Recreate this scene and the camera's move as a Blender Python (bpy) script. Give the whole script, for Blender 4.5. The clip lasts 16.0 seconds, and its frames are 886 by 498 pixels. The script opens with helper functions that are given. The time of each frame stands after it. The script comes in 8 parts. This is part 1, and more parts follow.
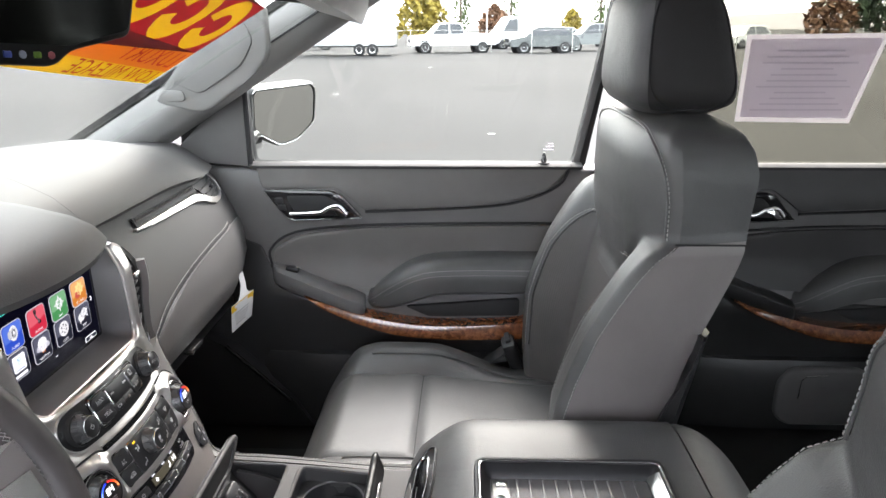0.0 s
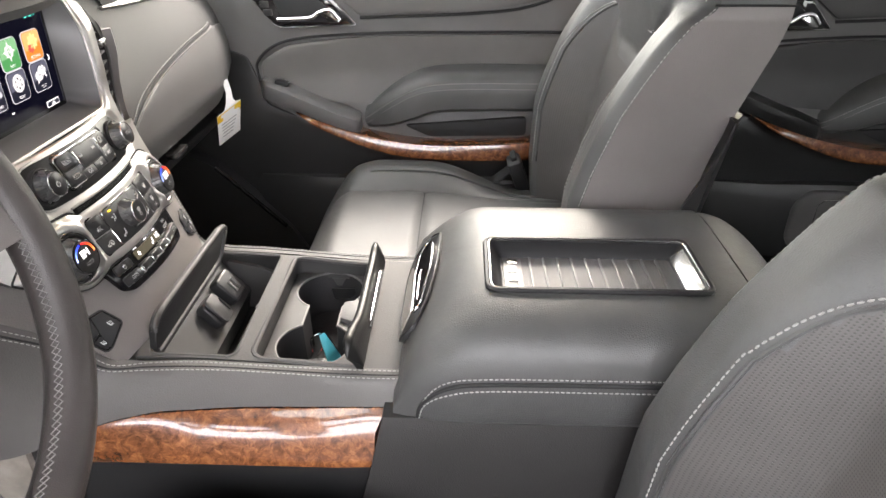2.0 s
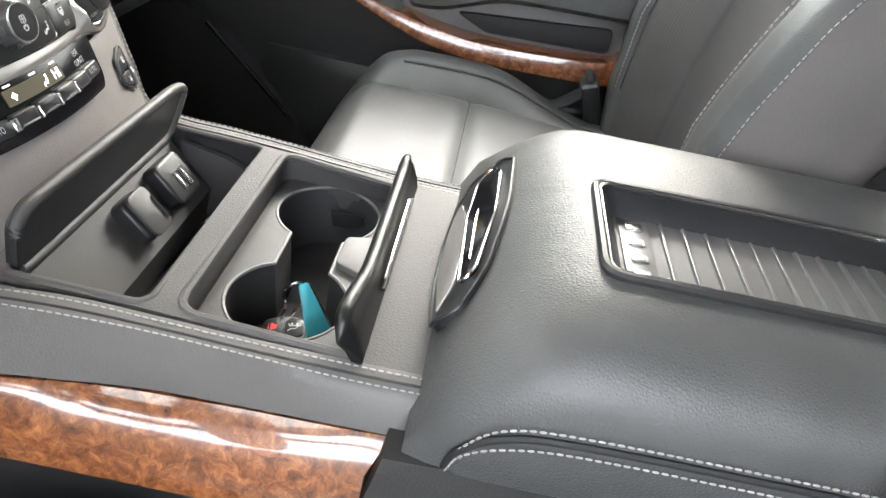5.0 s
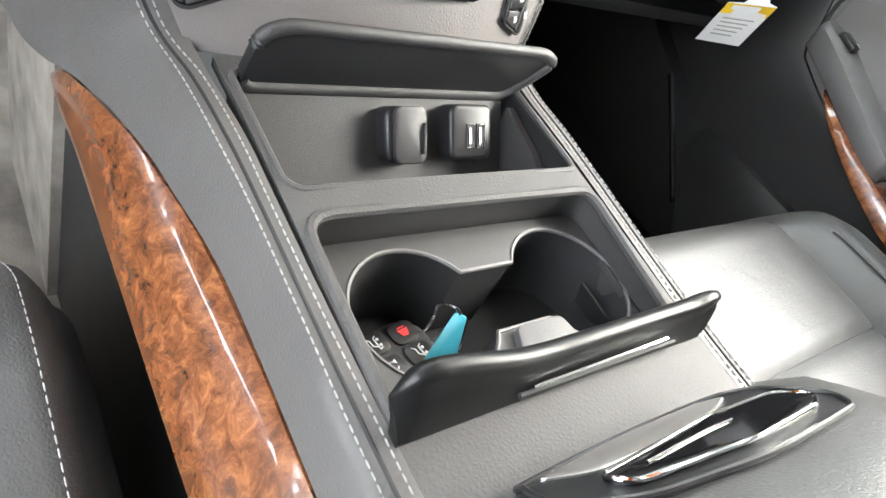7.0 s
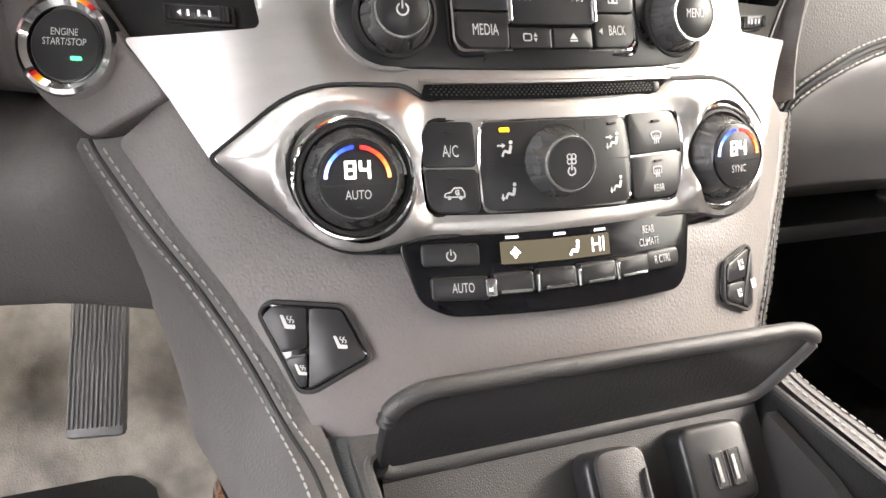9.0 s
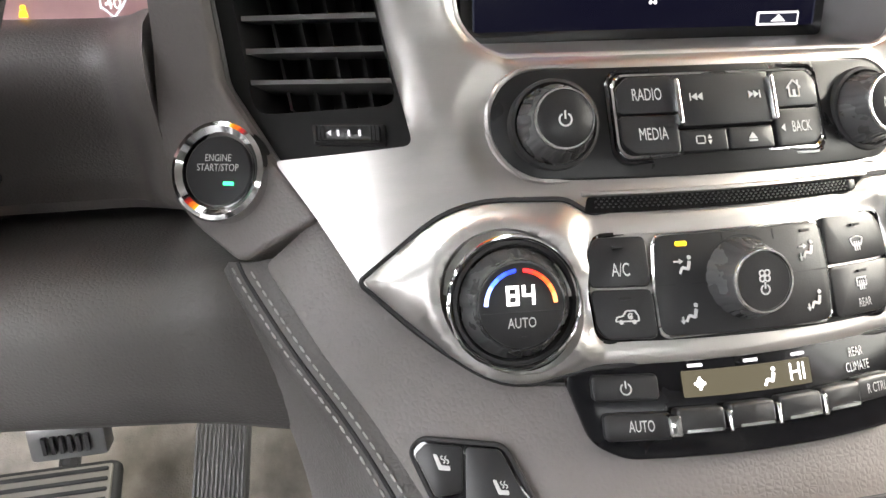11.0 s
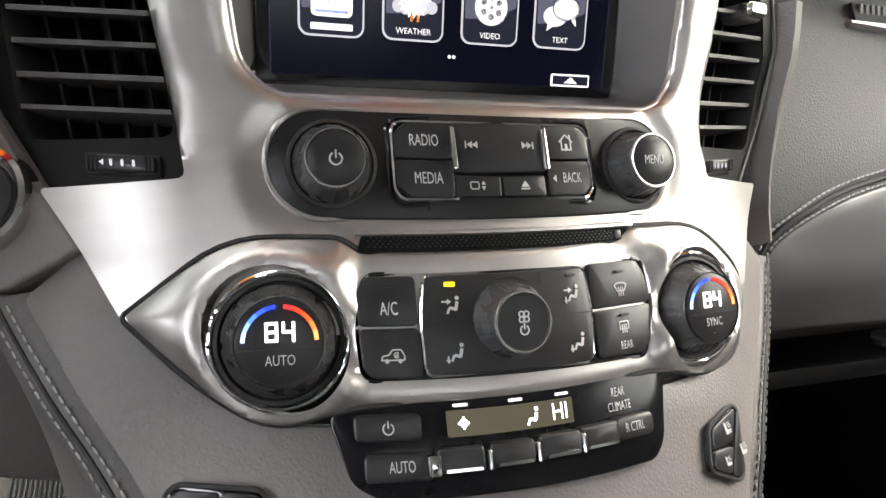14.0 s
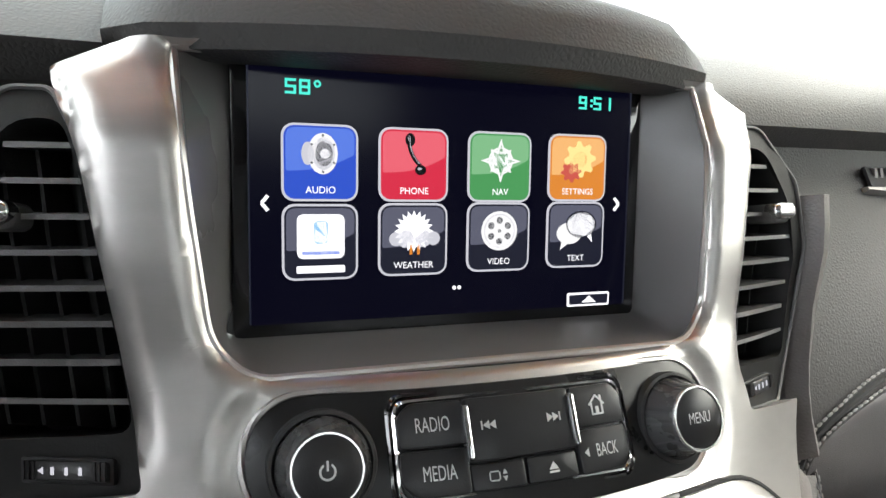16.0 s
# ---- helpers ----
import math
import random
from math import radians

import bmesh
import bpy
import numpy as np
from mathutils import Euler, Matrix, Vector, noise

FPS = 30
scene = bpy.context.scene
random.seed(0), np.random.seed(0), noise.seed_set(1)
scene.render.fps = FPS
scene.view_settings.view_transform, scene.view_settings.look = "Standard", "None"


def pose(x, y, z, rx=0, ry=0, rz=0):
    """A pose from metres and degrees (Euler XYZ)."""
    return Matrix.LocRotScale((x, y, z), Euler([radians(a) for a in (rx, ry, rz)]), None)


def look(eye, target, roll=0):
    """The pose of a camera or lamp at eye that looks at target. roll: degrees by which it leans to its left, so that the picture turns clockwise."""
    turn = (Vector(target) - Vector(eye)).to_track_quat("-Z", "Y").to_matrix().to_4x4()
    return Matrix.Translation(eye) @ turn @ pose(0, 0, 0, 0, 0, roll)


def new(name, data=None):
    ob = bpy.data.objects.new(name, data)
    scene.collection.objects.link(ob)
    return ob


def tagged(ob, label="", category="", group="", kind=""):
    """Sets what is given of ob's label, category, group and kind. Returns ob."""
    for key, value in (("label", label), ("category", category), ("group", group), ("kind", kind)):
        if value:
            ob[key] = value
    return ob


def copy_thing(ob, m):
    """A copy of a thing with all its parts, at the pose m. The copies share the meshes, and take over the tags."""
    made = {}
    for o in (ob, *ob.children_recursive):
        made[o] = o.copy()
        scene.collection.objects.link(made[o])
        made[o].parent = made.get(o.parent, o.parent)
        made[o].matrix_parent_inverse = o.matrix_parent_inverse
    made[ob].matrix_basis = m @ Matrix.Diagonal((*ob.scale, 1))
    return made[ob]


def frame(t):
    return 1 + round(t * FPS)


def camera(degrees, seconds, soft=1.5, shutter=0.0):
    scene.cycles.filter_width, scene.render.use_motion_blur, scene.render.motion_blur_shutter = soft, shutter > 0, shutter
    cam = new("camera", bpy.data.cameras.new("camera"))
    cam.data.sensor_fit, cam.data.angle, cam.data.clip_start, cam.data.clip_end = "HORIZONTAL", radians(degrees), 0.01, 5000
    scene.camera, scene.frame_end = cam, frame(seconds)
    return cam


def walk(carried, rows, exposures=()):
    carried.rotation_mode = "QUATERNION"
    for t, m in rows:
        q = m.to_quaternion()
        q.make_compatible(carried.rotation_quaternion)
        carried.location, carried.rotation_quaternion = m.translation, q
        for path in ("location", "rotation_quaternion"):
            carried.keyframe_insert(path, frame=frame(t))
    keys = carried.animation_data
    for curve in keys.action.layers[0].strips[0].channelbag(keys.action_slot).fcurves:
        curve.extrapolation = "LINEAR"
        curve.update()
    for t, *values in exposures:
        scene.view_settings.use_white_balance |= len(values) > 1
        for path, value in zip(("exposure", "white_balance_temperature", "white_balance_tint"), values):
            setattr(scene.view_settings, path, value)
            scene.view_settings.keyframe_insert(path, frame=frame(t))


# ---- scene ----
cam = camera(67.5, 16.0)
PATH = [
    (0, (0.024, -0.666, 1.518), (-0.043, 1.231, 0.889), -0.2),
    (0.5, (0.025, -0.669, 1.517), (-0.038, 1.213, 0.842), -0.4),
    (1, (0.027, -0.672, 1.502), (-0.035, 1.186, 0.764), -0.2),
    (1.5, (0.027, -0.669, 1.442), (-0.028, 1.134, 0.578), 0.0),
    (2, (0.011, -0.638, 1.371), (-0.04, 1.11, 0.401), 0.2),
    (2.5, (-0.012, -0.602, 1.341), (-0.063, 1.116, 0.32), 0.1),
    (3, (-0.01, -0.6, 1.342), (-0.045, 1.087, 0.268), 0.0),
    (3.2, (-0.009, -0.6, 1.342), (-0.029, 1.076, 0.252), 0.1),
    (5.3, (-0.052, -0.328, 1.213), (-0.148, 1.296, 0.049), 14.9),
    (5.5, (-0.052, -0.292, 1.209), (-0.367, 1.308, 0.051), 20.0),
    (6, (-0.014, -0.265, 1.194), (-0.806, 1.112, -0.021), 29.1),
    (6.5, (-0.01, -0.25, 1.167), (-0.912, 1.024, -0.083), 32.4),
    (7, (-0.017, -0.245, 1.158), (-0.933, 0.991, -0.121), 32.3),
    (7.5, (-0.023, -0.239, 1.162), (-1.084, 0.92, -0.076), 27.4),
    (8, (-0.072, -0.206, 1.157), (-1.518, 0.712, 0.123), 12.8),
    (10.3, (-0.109, -0.134, 1.128), (-1.906, 0.396, 0.427), 0.4),
    (10.5, (-0.122, -0.146, 1.142), (-1.936, 0.343, 0.458), -0.1),
    (11, (-0.129, -0.169, 1.15), (-1.999, 0.205, 0.547), -1.5),
    (11.5, (-0.129, -0.168, 1.15), (-2.015, 0.17, 0.576), -1.8),
    (12, (-0.126, -0.16, 1.148), (-2.009, 0.214, 0.587), -1.3),
    (12.5, (-0.112, -0.127, 1.143), (-1.98, 0.343, 0.606), -0.0),
    (13, (-0.113, -0.119, 1.139), (-1.964, 0.433, 0.62), 1.1),
    (13.5, (-0.113, -0.122, 1.14), (-1.946, 0.507, 0.649), 1.9),
    (14, (-0.114, -0.12, 1.144), (-1.946, 0.548, 0.701), 2.3),
    (14.5, (-0.131, -0.118, 1.167), (-1.971, 0.567, 0.785), 2.2),
    (15, (-0.156, -0.111, 1.194), (-2.001, 0.589, 0.871), 2.2),
    (15.5, (-0.172, -0.106, 1.209), (-2.028, 0.594, 0.949), 1.6),
    (16, (-0.169, -0.111, 1.21), (-2.029, 0.599, 1.019), 0.8),
]
EXPOSURES = [(0.0, 3.27, 6400, 15), (1.0, 3.42, 6450, 15), (2.0, 3.75, 6900, 16), (3.0, 3.93, 7050, 16), (5.5, 3.95, 6450, 10), (7.0, 4.25, 6450, 10), (8.2, 4.38, 7000, 17), (10.5, 4.15, 6800, 14), (11.5, 4.2, 6800, 13), (12.5, 4.15, 6750, 13), (13.2, 3.75, 6800, 13), (14.0, 3.55, 6700, 13), (15.0, 3.38, 6600, 11), (16.0, 3.3, 6500, 10)]
walk(cam, [(t, look(eye, target, roll)) for t, eye, target, roll in PATH], EXPOSURES)

# ---- light ----
world = bpy.data.worlds.new("sky")
scene.world = world
world.use_nodes = True
_n = world.node_tree.nodes
_sky = _n.new("ShaderNodeTexSky")
_sky.sky_type = "NISHITA"
_sky.sun_disc = False
_sky.sun_elevation = radians(38)
_sky.sun_rotation = radians(8)
_sky.dust_density = 6.0
_sky.air_density = 1.0
_mixw = _n.new("ShaderNodeMix")
_mixw.data_type = "RGBA"
_mixw.inputs[0].default_value = 0.75
_mixw.inputs[7].default_value = (8.6, 8.9, 9.2, 1)
world.node_tree.links.new(_sky.outputs[0], _mixw.inputs[6])
world.node_tree.links.new(_mixw.outputs[2], _n["Background"].inputs[0])
_n["Background"].inputs[1].default_value = 0.15
sun = new("sun", bpy.data.lights.new("sun", "SUN"))
sun.data.energy = 1.5
sun.data.angle = radians(40)
sun.data.color = (1.0, 0.97, 0.92)
sun.matrix_world = look((0, 0, 0), (-0.10, -0.71, -0.68))


# ---- materials ----
def mat(name, base, rough=0.5, metal=0.0, coat=0.0, bump=0.0, bscale=300.0, var=0.12, vscale=6.0, stretch=None,
        vor=False, spec=0.5, rvar=0.1, emit=None, es=1.0, creases=0.0):
    m = bpy.data.materials.new(name)
    m.use_nodes = True
    nt = m.node_tree
    b = nt.nodes["Principled BSDF"]
    b.inputs["Roughness"].default_value = rough
    b.inputs["Metallic"].default_value = metal
    b.inputs["Coat Weight"].default_value = coat
    b.inputs["Coat Roughness"].default_value = 0.04
    b.inputs["Specular IOR Level"].default_value = spec
    co = nt.nodes.new("ShaderNodeTexCoord")
    mp = nt.nodes.new("ShaderNodeMapping")
    nt.links.new(co.outputs["Object"], mp.inputs[0])
    if stretch:
        mp.inputs["Scale"].default_value = stretch
    n1 = nt.nodes.new("ShaderNodeTexNoise")
    n1.inputs["Scale"].default_value = vscale
    n1.inputs["Detail"].default_value = 6
    nt.links.new(mp.outputs[0], n1.inputs["Vector"])
    cr = nt.nodes.new("ShaderNodeValToRGB")
    lo = [max(0, c * (1 - var)) for c in base[:3]]
    hi = [min(1, c * (1 + var)) for c in base[:3]]
    cr.color_ramp.elements[0].position, cr.color_ramp.elements[1].position = 0.3, 0.7
    cr.color_ramp.elements[0].color = (*lo, 1)
    cr.color_ramp.elements[1].color = (*hi, 1)
    nt.links.new(n1.outputs["Fac"], cr.inputs[0])
    nt.links.new(cr.outputs[0], b.inputs["Base Color"])
    if rvar:
        mr = nt.nodes.new("ShaderNodeMapRange")
        mr.inputs["To Min"].default_value = max(0.02, rough - rvar)
        mr.inputs["To Max"].default_value = min(1, rough + rvar)
        nt.links.new(n1.outputs["Fac"], mr.inputs["Value"])
        nt.links.new(mr.outputs[0], b.inputs["Roughness"])
    if bump:
        if vor:
            t = nt.nodes.new("ShaderNodeTexVoronoi")
            t.feature = "DISTANCE_TO_EDGE"
            out = t.outputs["Distance"]
        else:
            t = nt.nodes.new("ShaderNodeTexNoise")
            t.inputs["Detail"].default_value = 3
            out = t.outputs["Fac"]
        t.inputs["Scale"].default_value = bscale
        nt.links.new(mp.outputs[0], t.inputs["Vector"])
        bp = nt.nodes.new("ShaderNodeBump")
        bp.inputs["Strength"].default_value = bump
        bp.inputs["Distance"].default_value = 0.001
        nt.links.new(out, bp.inputs["Height"])
        nt.links.new(bp.outputs[0], b.inputs["Normal"])
        if creases:
            wide = nt.nodes.new("ShaderNodeTexNoise")
            wide.inputs["Scale"].default_value, wide.inputs["Detail"].default_value, wide.inputs["Distortion"].default_value = 22, 4, 0.6
            nt.links.new(mp.outputs[0], wide.inputs["Vector"])
            bw = nt.nodes.new("ShaderNodeBump")
            bw.inputs["Strength"].default_value, bw.inputs["Distance"].default_value = creases, 0.012
            nt.links.new(wide.outputs["Fac"], bw.inputs["Height"])
            nt.links.new(bw.outputs[0], bp.inputs["Normal"])
    if emit:
        b.inputs["Emission Color"].default_value = (*emit, 1)
        b.inputs["Emission Strength"].default_value = es
    return m


def glow(name, col, es):
    return mat(name, tuple(c * 0.03 for c in col), 0.35, var=0.0, rvar=0, emit=col, es=es * 0.6, spec=0.15)


LEATHER = mat("black_leather", (0.066, 0.0660, 0.0655), 0.42, bump=0.42, bscale=430, vor=True, vscale=9, var=0.22, rvar=0.08, spec=0.46, creases=0.09)
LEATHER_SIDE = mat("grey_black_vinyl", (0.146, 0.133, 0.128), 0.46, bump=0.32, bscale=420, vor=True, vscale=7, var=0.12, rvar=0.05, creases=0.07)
WHEEL_SKIN = mat("worn_wheel_leather", (0.036, 0.031, 0.030), 0.42, bump=0.3, bscale=700, vor=True, vscale=14, var=0.25)
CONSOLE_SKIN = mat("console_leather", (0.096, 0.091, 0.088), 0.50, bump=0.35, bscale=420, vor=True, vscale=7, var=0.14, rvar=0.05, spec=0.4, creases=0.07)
FLAP_BLACK = mat("black_flap_plastic", (0.008, 0.008, 0.008), 0.30, spec=0.3, bump=0.1, bscale=900, var=0.15)
PLASTIC = mat("dark_plastic", (0.105, 0.102, 0.101), 0.45, bump=0.3, bscale=900, vor=True, vscale=12, var=0.12)
PLASTIC_LOW = mat("black_plastic", (0.018, 0.018, 0.0185), 0.38, spec=0.45, bump=0.25, bscale=700, vscale=10, var=0.15)
SOFT = mat("soft_dash_skin", (0.060, 0.058, 0.057), 0.62, spec=0.36, bump=0.45, bscale=380, vor=True, vscale=5, var=0.1, rvar=0.05)
FELT = mat("felt_window_seal", (0.008, 0.008, 0.008), 0.95, spec=0.03, bump=0.3, bscale=800, var=0.2)
# Bin plastic; on the rear door pads its dark tone stands in for shade.
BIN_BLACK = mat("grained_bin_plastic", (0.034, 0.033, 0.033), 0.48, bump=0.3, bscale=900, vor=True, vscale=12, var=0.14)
FOOT_SIDE = mat("grained_side_plastic", (0.024, 0.023, 0.0228), 0.55, spec=0.3, bump=0.4, bscale=420, vor=True, vscale=8, var=0.18, creases=0.05)
RUBBER = mat("matt_rubber", (0.012, 0.012, 0.013), 0.7, bump=0.2, bscale=500, vscale=20)
GLOSS = mat("gloss_black", (0.008, 0.008, 0.009), 0.08, coat=0.5, var=0.1, rvar=0.03, vscale=20)
SHROUD = mat("satin_screen_shroud", (0.115, 0.112, 0.112), 0.30, bump=0.05, bscale=900, vscale=12, var=0.1)
PANEL = mat("satin_panel_black", (0.011, 0.011, 0.0115), 0.30, spec=0.28, var=0.1, vscale=40, bump=0.05, bscale=1500)
VENT_BLACK = mat("vent_black", (0.010, 0.010, 0.010), 0.5, spec=0.16, var=0.12, vscale=30, bump=0.1, bscale=1200)
GRIP = mat("knob_grip", (0.050, 0.050, 0.051), 0.27, var=0.12, vscale=50, bump=0.08, bscale=1500)
PIANO = mat("piano_black", (0.006, 0.006, 0.007), 0.16, spec=0.22, var=0.1, rvar=0.03, vscale=20)
SATIN = mat("satin_button_black", (0.018, 0.018, 0.019), 0.33, spec=0.36, var=0.1, vscale=60, bump=0.08, bscale=1500)
SILVER = mat("brushed_silver", (0.48, 0.464, 0.450), 0.37, metal=0.92, var=0.05, vscale=120, stretch=(1, 0.06, 1), bump=0.04, bscale=900, rvar=0.05)
CHROME = mat("chrome", (0.80, 0.80, 0.80), 0.08, metal=1.0, var=0.03, rvar=0.02)
DULLCHROME = mat("satin_chrome", (0.62, 0.62, 0.61), 0.22, metal=1.0, var=0.04, rvar=0.04)
THREAD = mat("grey_thread", (0.30, 0.293, 0.285), 0.8, var=0.15, vscale=400, rvar=0)
LACE = mat("wheel_lacing", (0.17, 0.165, 0.16), 0.8, var=0.2, vscale=300, rvar=0)
DARKTHREAD = mat("dark_thread", (0.10, 0.10, 0.10), 0.8, var=0.15, vscale=400, rvar=0)
HEADLINER = mat("grey_headliner_cloth", (0.70, 0.69, 0.675), 0.85, bump=0.4, bscale=900, vscale=10, var=0.06)
PILLAR = mat("light_grey_trim", (0.25, 0.245, 0.239), 0.6, bump=0.25, bscale=700, vscale=8, var=0.06)
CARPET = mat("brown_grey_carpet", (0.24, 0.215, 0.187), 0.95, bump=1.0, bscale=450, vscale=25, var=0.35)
# Carpet with the far footwell's shade put in its colour; floor mat too.
CARPET_SHADE_AND_MAT = mat("shaded_carpet_and_mat", (0.007, 0.007, 0.007), 0.95, bump=1.0, bscale=450, vscale=25, var=0.35)
PAPER = mat("white_paper", (0.75, 0.75, 0.74), 0.7, var=0.03, vscale=20)
YELLOW = mat("yellow_print", (0.80, 0.52, 0.02), 0.6, var=0.04)
INK = mat("grey_ink", (0.35, 0.35, 0.35), 0.7, var=0.05)
WHITE = mat("white_marking", (0.50, 0.50, 0.50), 0.5, var=0.02, rvar=0)
TRAY_GREY = mat("satin_grey_tray", (0.16, 0.16, 0.158), 0.34, metal=0.4, var=0.08, vscale=40)
TEAL = mat("teal_plastic", (0.05, 0.34, 0.40), 0.4, var=0.1)
REDM = mat("red_marking", (0.6, 0.03, 0.03), 0.5, var=0.05)
ASPHALT = mat("asphalt", (0.050, 0.049, 0.048), 0.95, spec=0.08, bump=0.6, bscale=60, vscale=0.12, var=0.22)
BODY_PAINT = mat("dark_car_paint", (0.02, 0.02, 0.022), 0.2, coat=0.8, var=0.05)


def perforated(name, base):
    """Leather with even rows of small holes."""
    m = mat(name, base, 0.5, vscale=14, var=0.15, rvar=0.06)
    nt = m.node_tree
    b = nt.nodes["Principled BSDF"]
    co = nt.nodes.new("ShaderNodeTexCoord")
    sx = nt.nodes.new("ShaderNodeSeparateXYZ")
    cx = nt.nodes.new("ShaderNodeCombineXYZ")
    nt.links.new(co.outputs["Object"], sx.inputs[0])
    nt.links.new(sx.outputs[1], cx.inputs[0])
    nt.links.new(sx.outputs[2], cx.inputs[1])
    v = nt.nodes.new("ShaderNodeTexVoronoi")
    v.voronoi_dimensions = "2D"
    v.inputs["Scale"].default_value, v.inputs["Randomness"].default_value = 400, 0.12
    nt.links.new(cx.outputs[0], v.inputs["Vector"])
    r = nt.nodes.new("ShaderNodeValToRGB")
    r.color_ramp.elements[0].position, r.color_ramp.elements[0].color = 0.16, (0.55, 0.55, 0.55, 1)
    r.color_ramp.elements[1].position, r.color_ramp.elements[1].color = 0.34, (1, 1, 1, 1)
    nt.links.new(v.outputs["Distance"], r.inputs[0])
    mx = nt.nodes.new("ShaderNodeMix")
    mx.data_type, mx.blend_type = "RGBA", "MULTIPLY"
    mx.inputs[0].default_value = 1.0
    nt.links.new(b.inputs["Base Color"].links[0].from_socket, mx.inputs[6])
    nt.links.new(r.outputs[0], mx.inputs[7])
    nt.links.new(mx.outputs[2], b.inputs["Base Color"])
    bp = nt.nodes.new("ShaderNodeBump")
    bp.inputs["Strength"].default_value, bp.inputs["Distance"].default_value = 0.45, 0.0008
    nt.links.new(r.outputs[0], bp.inputs["Height"])
    nt.links.new(bp.outputs[0], b.inputs["Normal"])
    return m


PERF = perforated("perforated_leather", (0.074, 0.069, 0.067))


def wood_material():
    m = mat("burl_wood_veneer", (0.20, 0.06, 0.02), 0.22, coat=1.0, rvar=0.03)
    nt = m.node_tree
    b = nt.nodes["Principled BSDF"]
    co = nt.nodes.new("ShaderNodeTexCoord")
    w = nt.nodes.new("ShaderNodeTexNoise")
    w.inputs["Scale"].default_value, w.inputs["Detail"].default_value = 26, 5
    w.inputs["Distortion"].default_value = 1.5
    mixv = nt.nodes.new("ShaderNodeVectorMath")
    mixv.operation = "MULTIPLY_ADD"
    mixv.inputs[1].default_value = (0.020, 0.020, 0.020)
    nt.links.new(co.outputs["Object"], w.inputs["Vector"])
    nt.links.new(w.outputs["Color"], mixv.inputs[0])
    nt.links.new(co.outputs["Object"], mixv.inputs[2])
    n = nt.nodes.new("ShaderNodeTexNoise")
    n.inputs["Scale"].default_value, n.inputs["Detail"].default_value = 92, 12
    n.inputs["Roughness"].default_value, n.inputs["Distortion"].default_value = 0.74, 0.45
    nt.links.new(mixv.outputs[0], n.inputs["Vector"])
    r = nt.nodes.new("ShaderNodeValToRGB")
    e = r.color_ramp.elements
    e[0].position, e[0].color = 0.32, (0.045, 0.016, 0.008, 1)
    e[1].position, e[1].color = 0.68, (0.34, 0.140, 0.052, 1)
    k = e.new(0.47)
    k.color = (0.135, 0.047, 0.019, 1)
    k = e.new(0.56)
    k.color = (0.215, 0.078, 0.030, 1)
    nt.links.new(n.outputs["Fac"], r.inputs[0])
    nt.links.new(r.outputs[0], b.inputs["Base Color"])
    return m


def film(name, col):
    m = bpy.data.materials.new(name)
    m.use_nodes = True
    nt = m.node_tree
    d = nt.nodes["Principled BSDF"]
    d.inputs["Base Color"].default_value = (*col, 1)
    t = nt.nodes.new("ShaderNodeBsdfTranslucent")
    t.inputs[0].default_value = (*col, 1)
    mx = nt.nodes.new("ShaderNodeMixShader")
    mx.inputs[0].default_value = 0.65
    nt.links.new(d.outputs[0], mx.inputs[1])
    nt.links.new(t.outputs[0], mx.inputs[2])
    nt.links.new(mx.outputs[0], nt.nodes["Material Output"].inputs[0])
    return m


WOOD = wood_material()


def glass_material(name, tint=(1, 1, 1), alpha=0.9):
    m = bpy.data.materials.new(name)
    m.use_nodes = True
    nt = m.node_tree
    nt.nodes.remove(nt.nodes["Principled BSDF"])
    tr = nt.nodes.new("ShaderNodeBsdfTransparent")
    tr.inputs[0].default_value = (*tint, 1)
    gl = nt.nodes.new("ShaderNodeBsdfGlossy")
    gl.inputs["Roughness"].default_value = 0.02
    mx = nt.nodes.new("ShaderNodeMixShader")
    fr = nt.nodes.new("ShaderNodeLayerWeight")
    pw = nt.nodes.new("ShaderNodeMath")
    pw.operation = "POWER"
    pw.inputs[1].default_value = 4.0
    ml = nt.nodes.new("ShaderNodeMath")
    ml.operation = "MULTIPLY_ADD"
    ml.inputs[1].default_value, ml.inputs[2].default_value = 0.35, 0.02
    nt.links.new(fr.outputs["Facing"], pw.inputs[0])
    nt.links.new(pw.outputs[0], ml.inputs[0])
    nt.links.new(ml.outputs[0], mx.inputs[0])
    nt.links.new(tr.outputs[0], mx.inputs[1])
    nt.links.new(gl.outputs[0], mx.inputs[2])
    nt.links.new(mx.outputs[0], nt.nodes["Material Output"].inputs[0])
    return m


GLASS = glass_material("clear_window_glass", (0.74, 0.76, 0.74))
SCREEN_GLASS = glass_material("windscreen_glass", (0.77, 0.79, 0.77))
TINT = glass_material("tinted_window_glass", (0.50, 0.50, 0.45))


# ---- mesh helpers ----
def link(name, bm, material, parent=None, label="", sharp=38, data=None):
    if data is None:
        data = bpy.data.meshes.new(name)
        bmesh.ops.recalc_face_normals(bm, faces=bm.faces)
        bm.to_mesh(data)
        bm.free()
        data.materials.append(material)
        data.shade_smooth()
        data.set_sharp_from_angle(angle=radians(sharp))
    ob = new(name, data)
    if parent is not None:
        ob.parent = parent
    if label:
        ob["label"] = label
    return ob


def part(name, bm, material, parent, label="", sharp=38):
    return link(name, bm, material, parent, label, sharp)


def thing(name, label, category, group="", kind="", at=(0, 0, 0)):
    ob = new(name)
    ob.empty_display_size = 0.05
    ob.location = at
    return tagged(ob, label, category, group, kind)


def solid(name, bm, material, label, category="", group="", kind=""):
    return tagged(link(name, bm, material), label, category, group, kind)


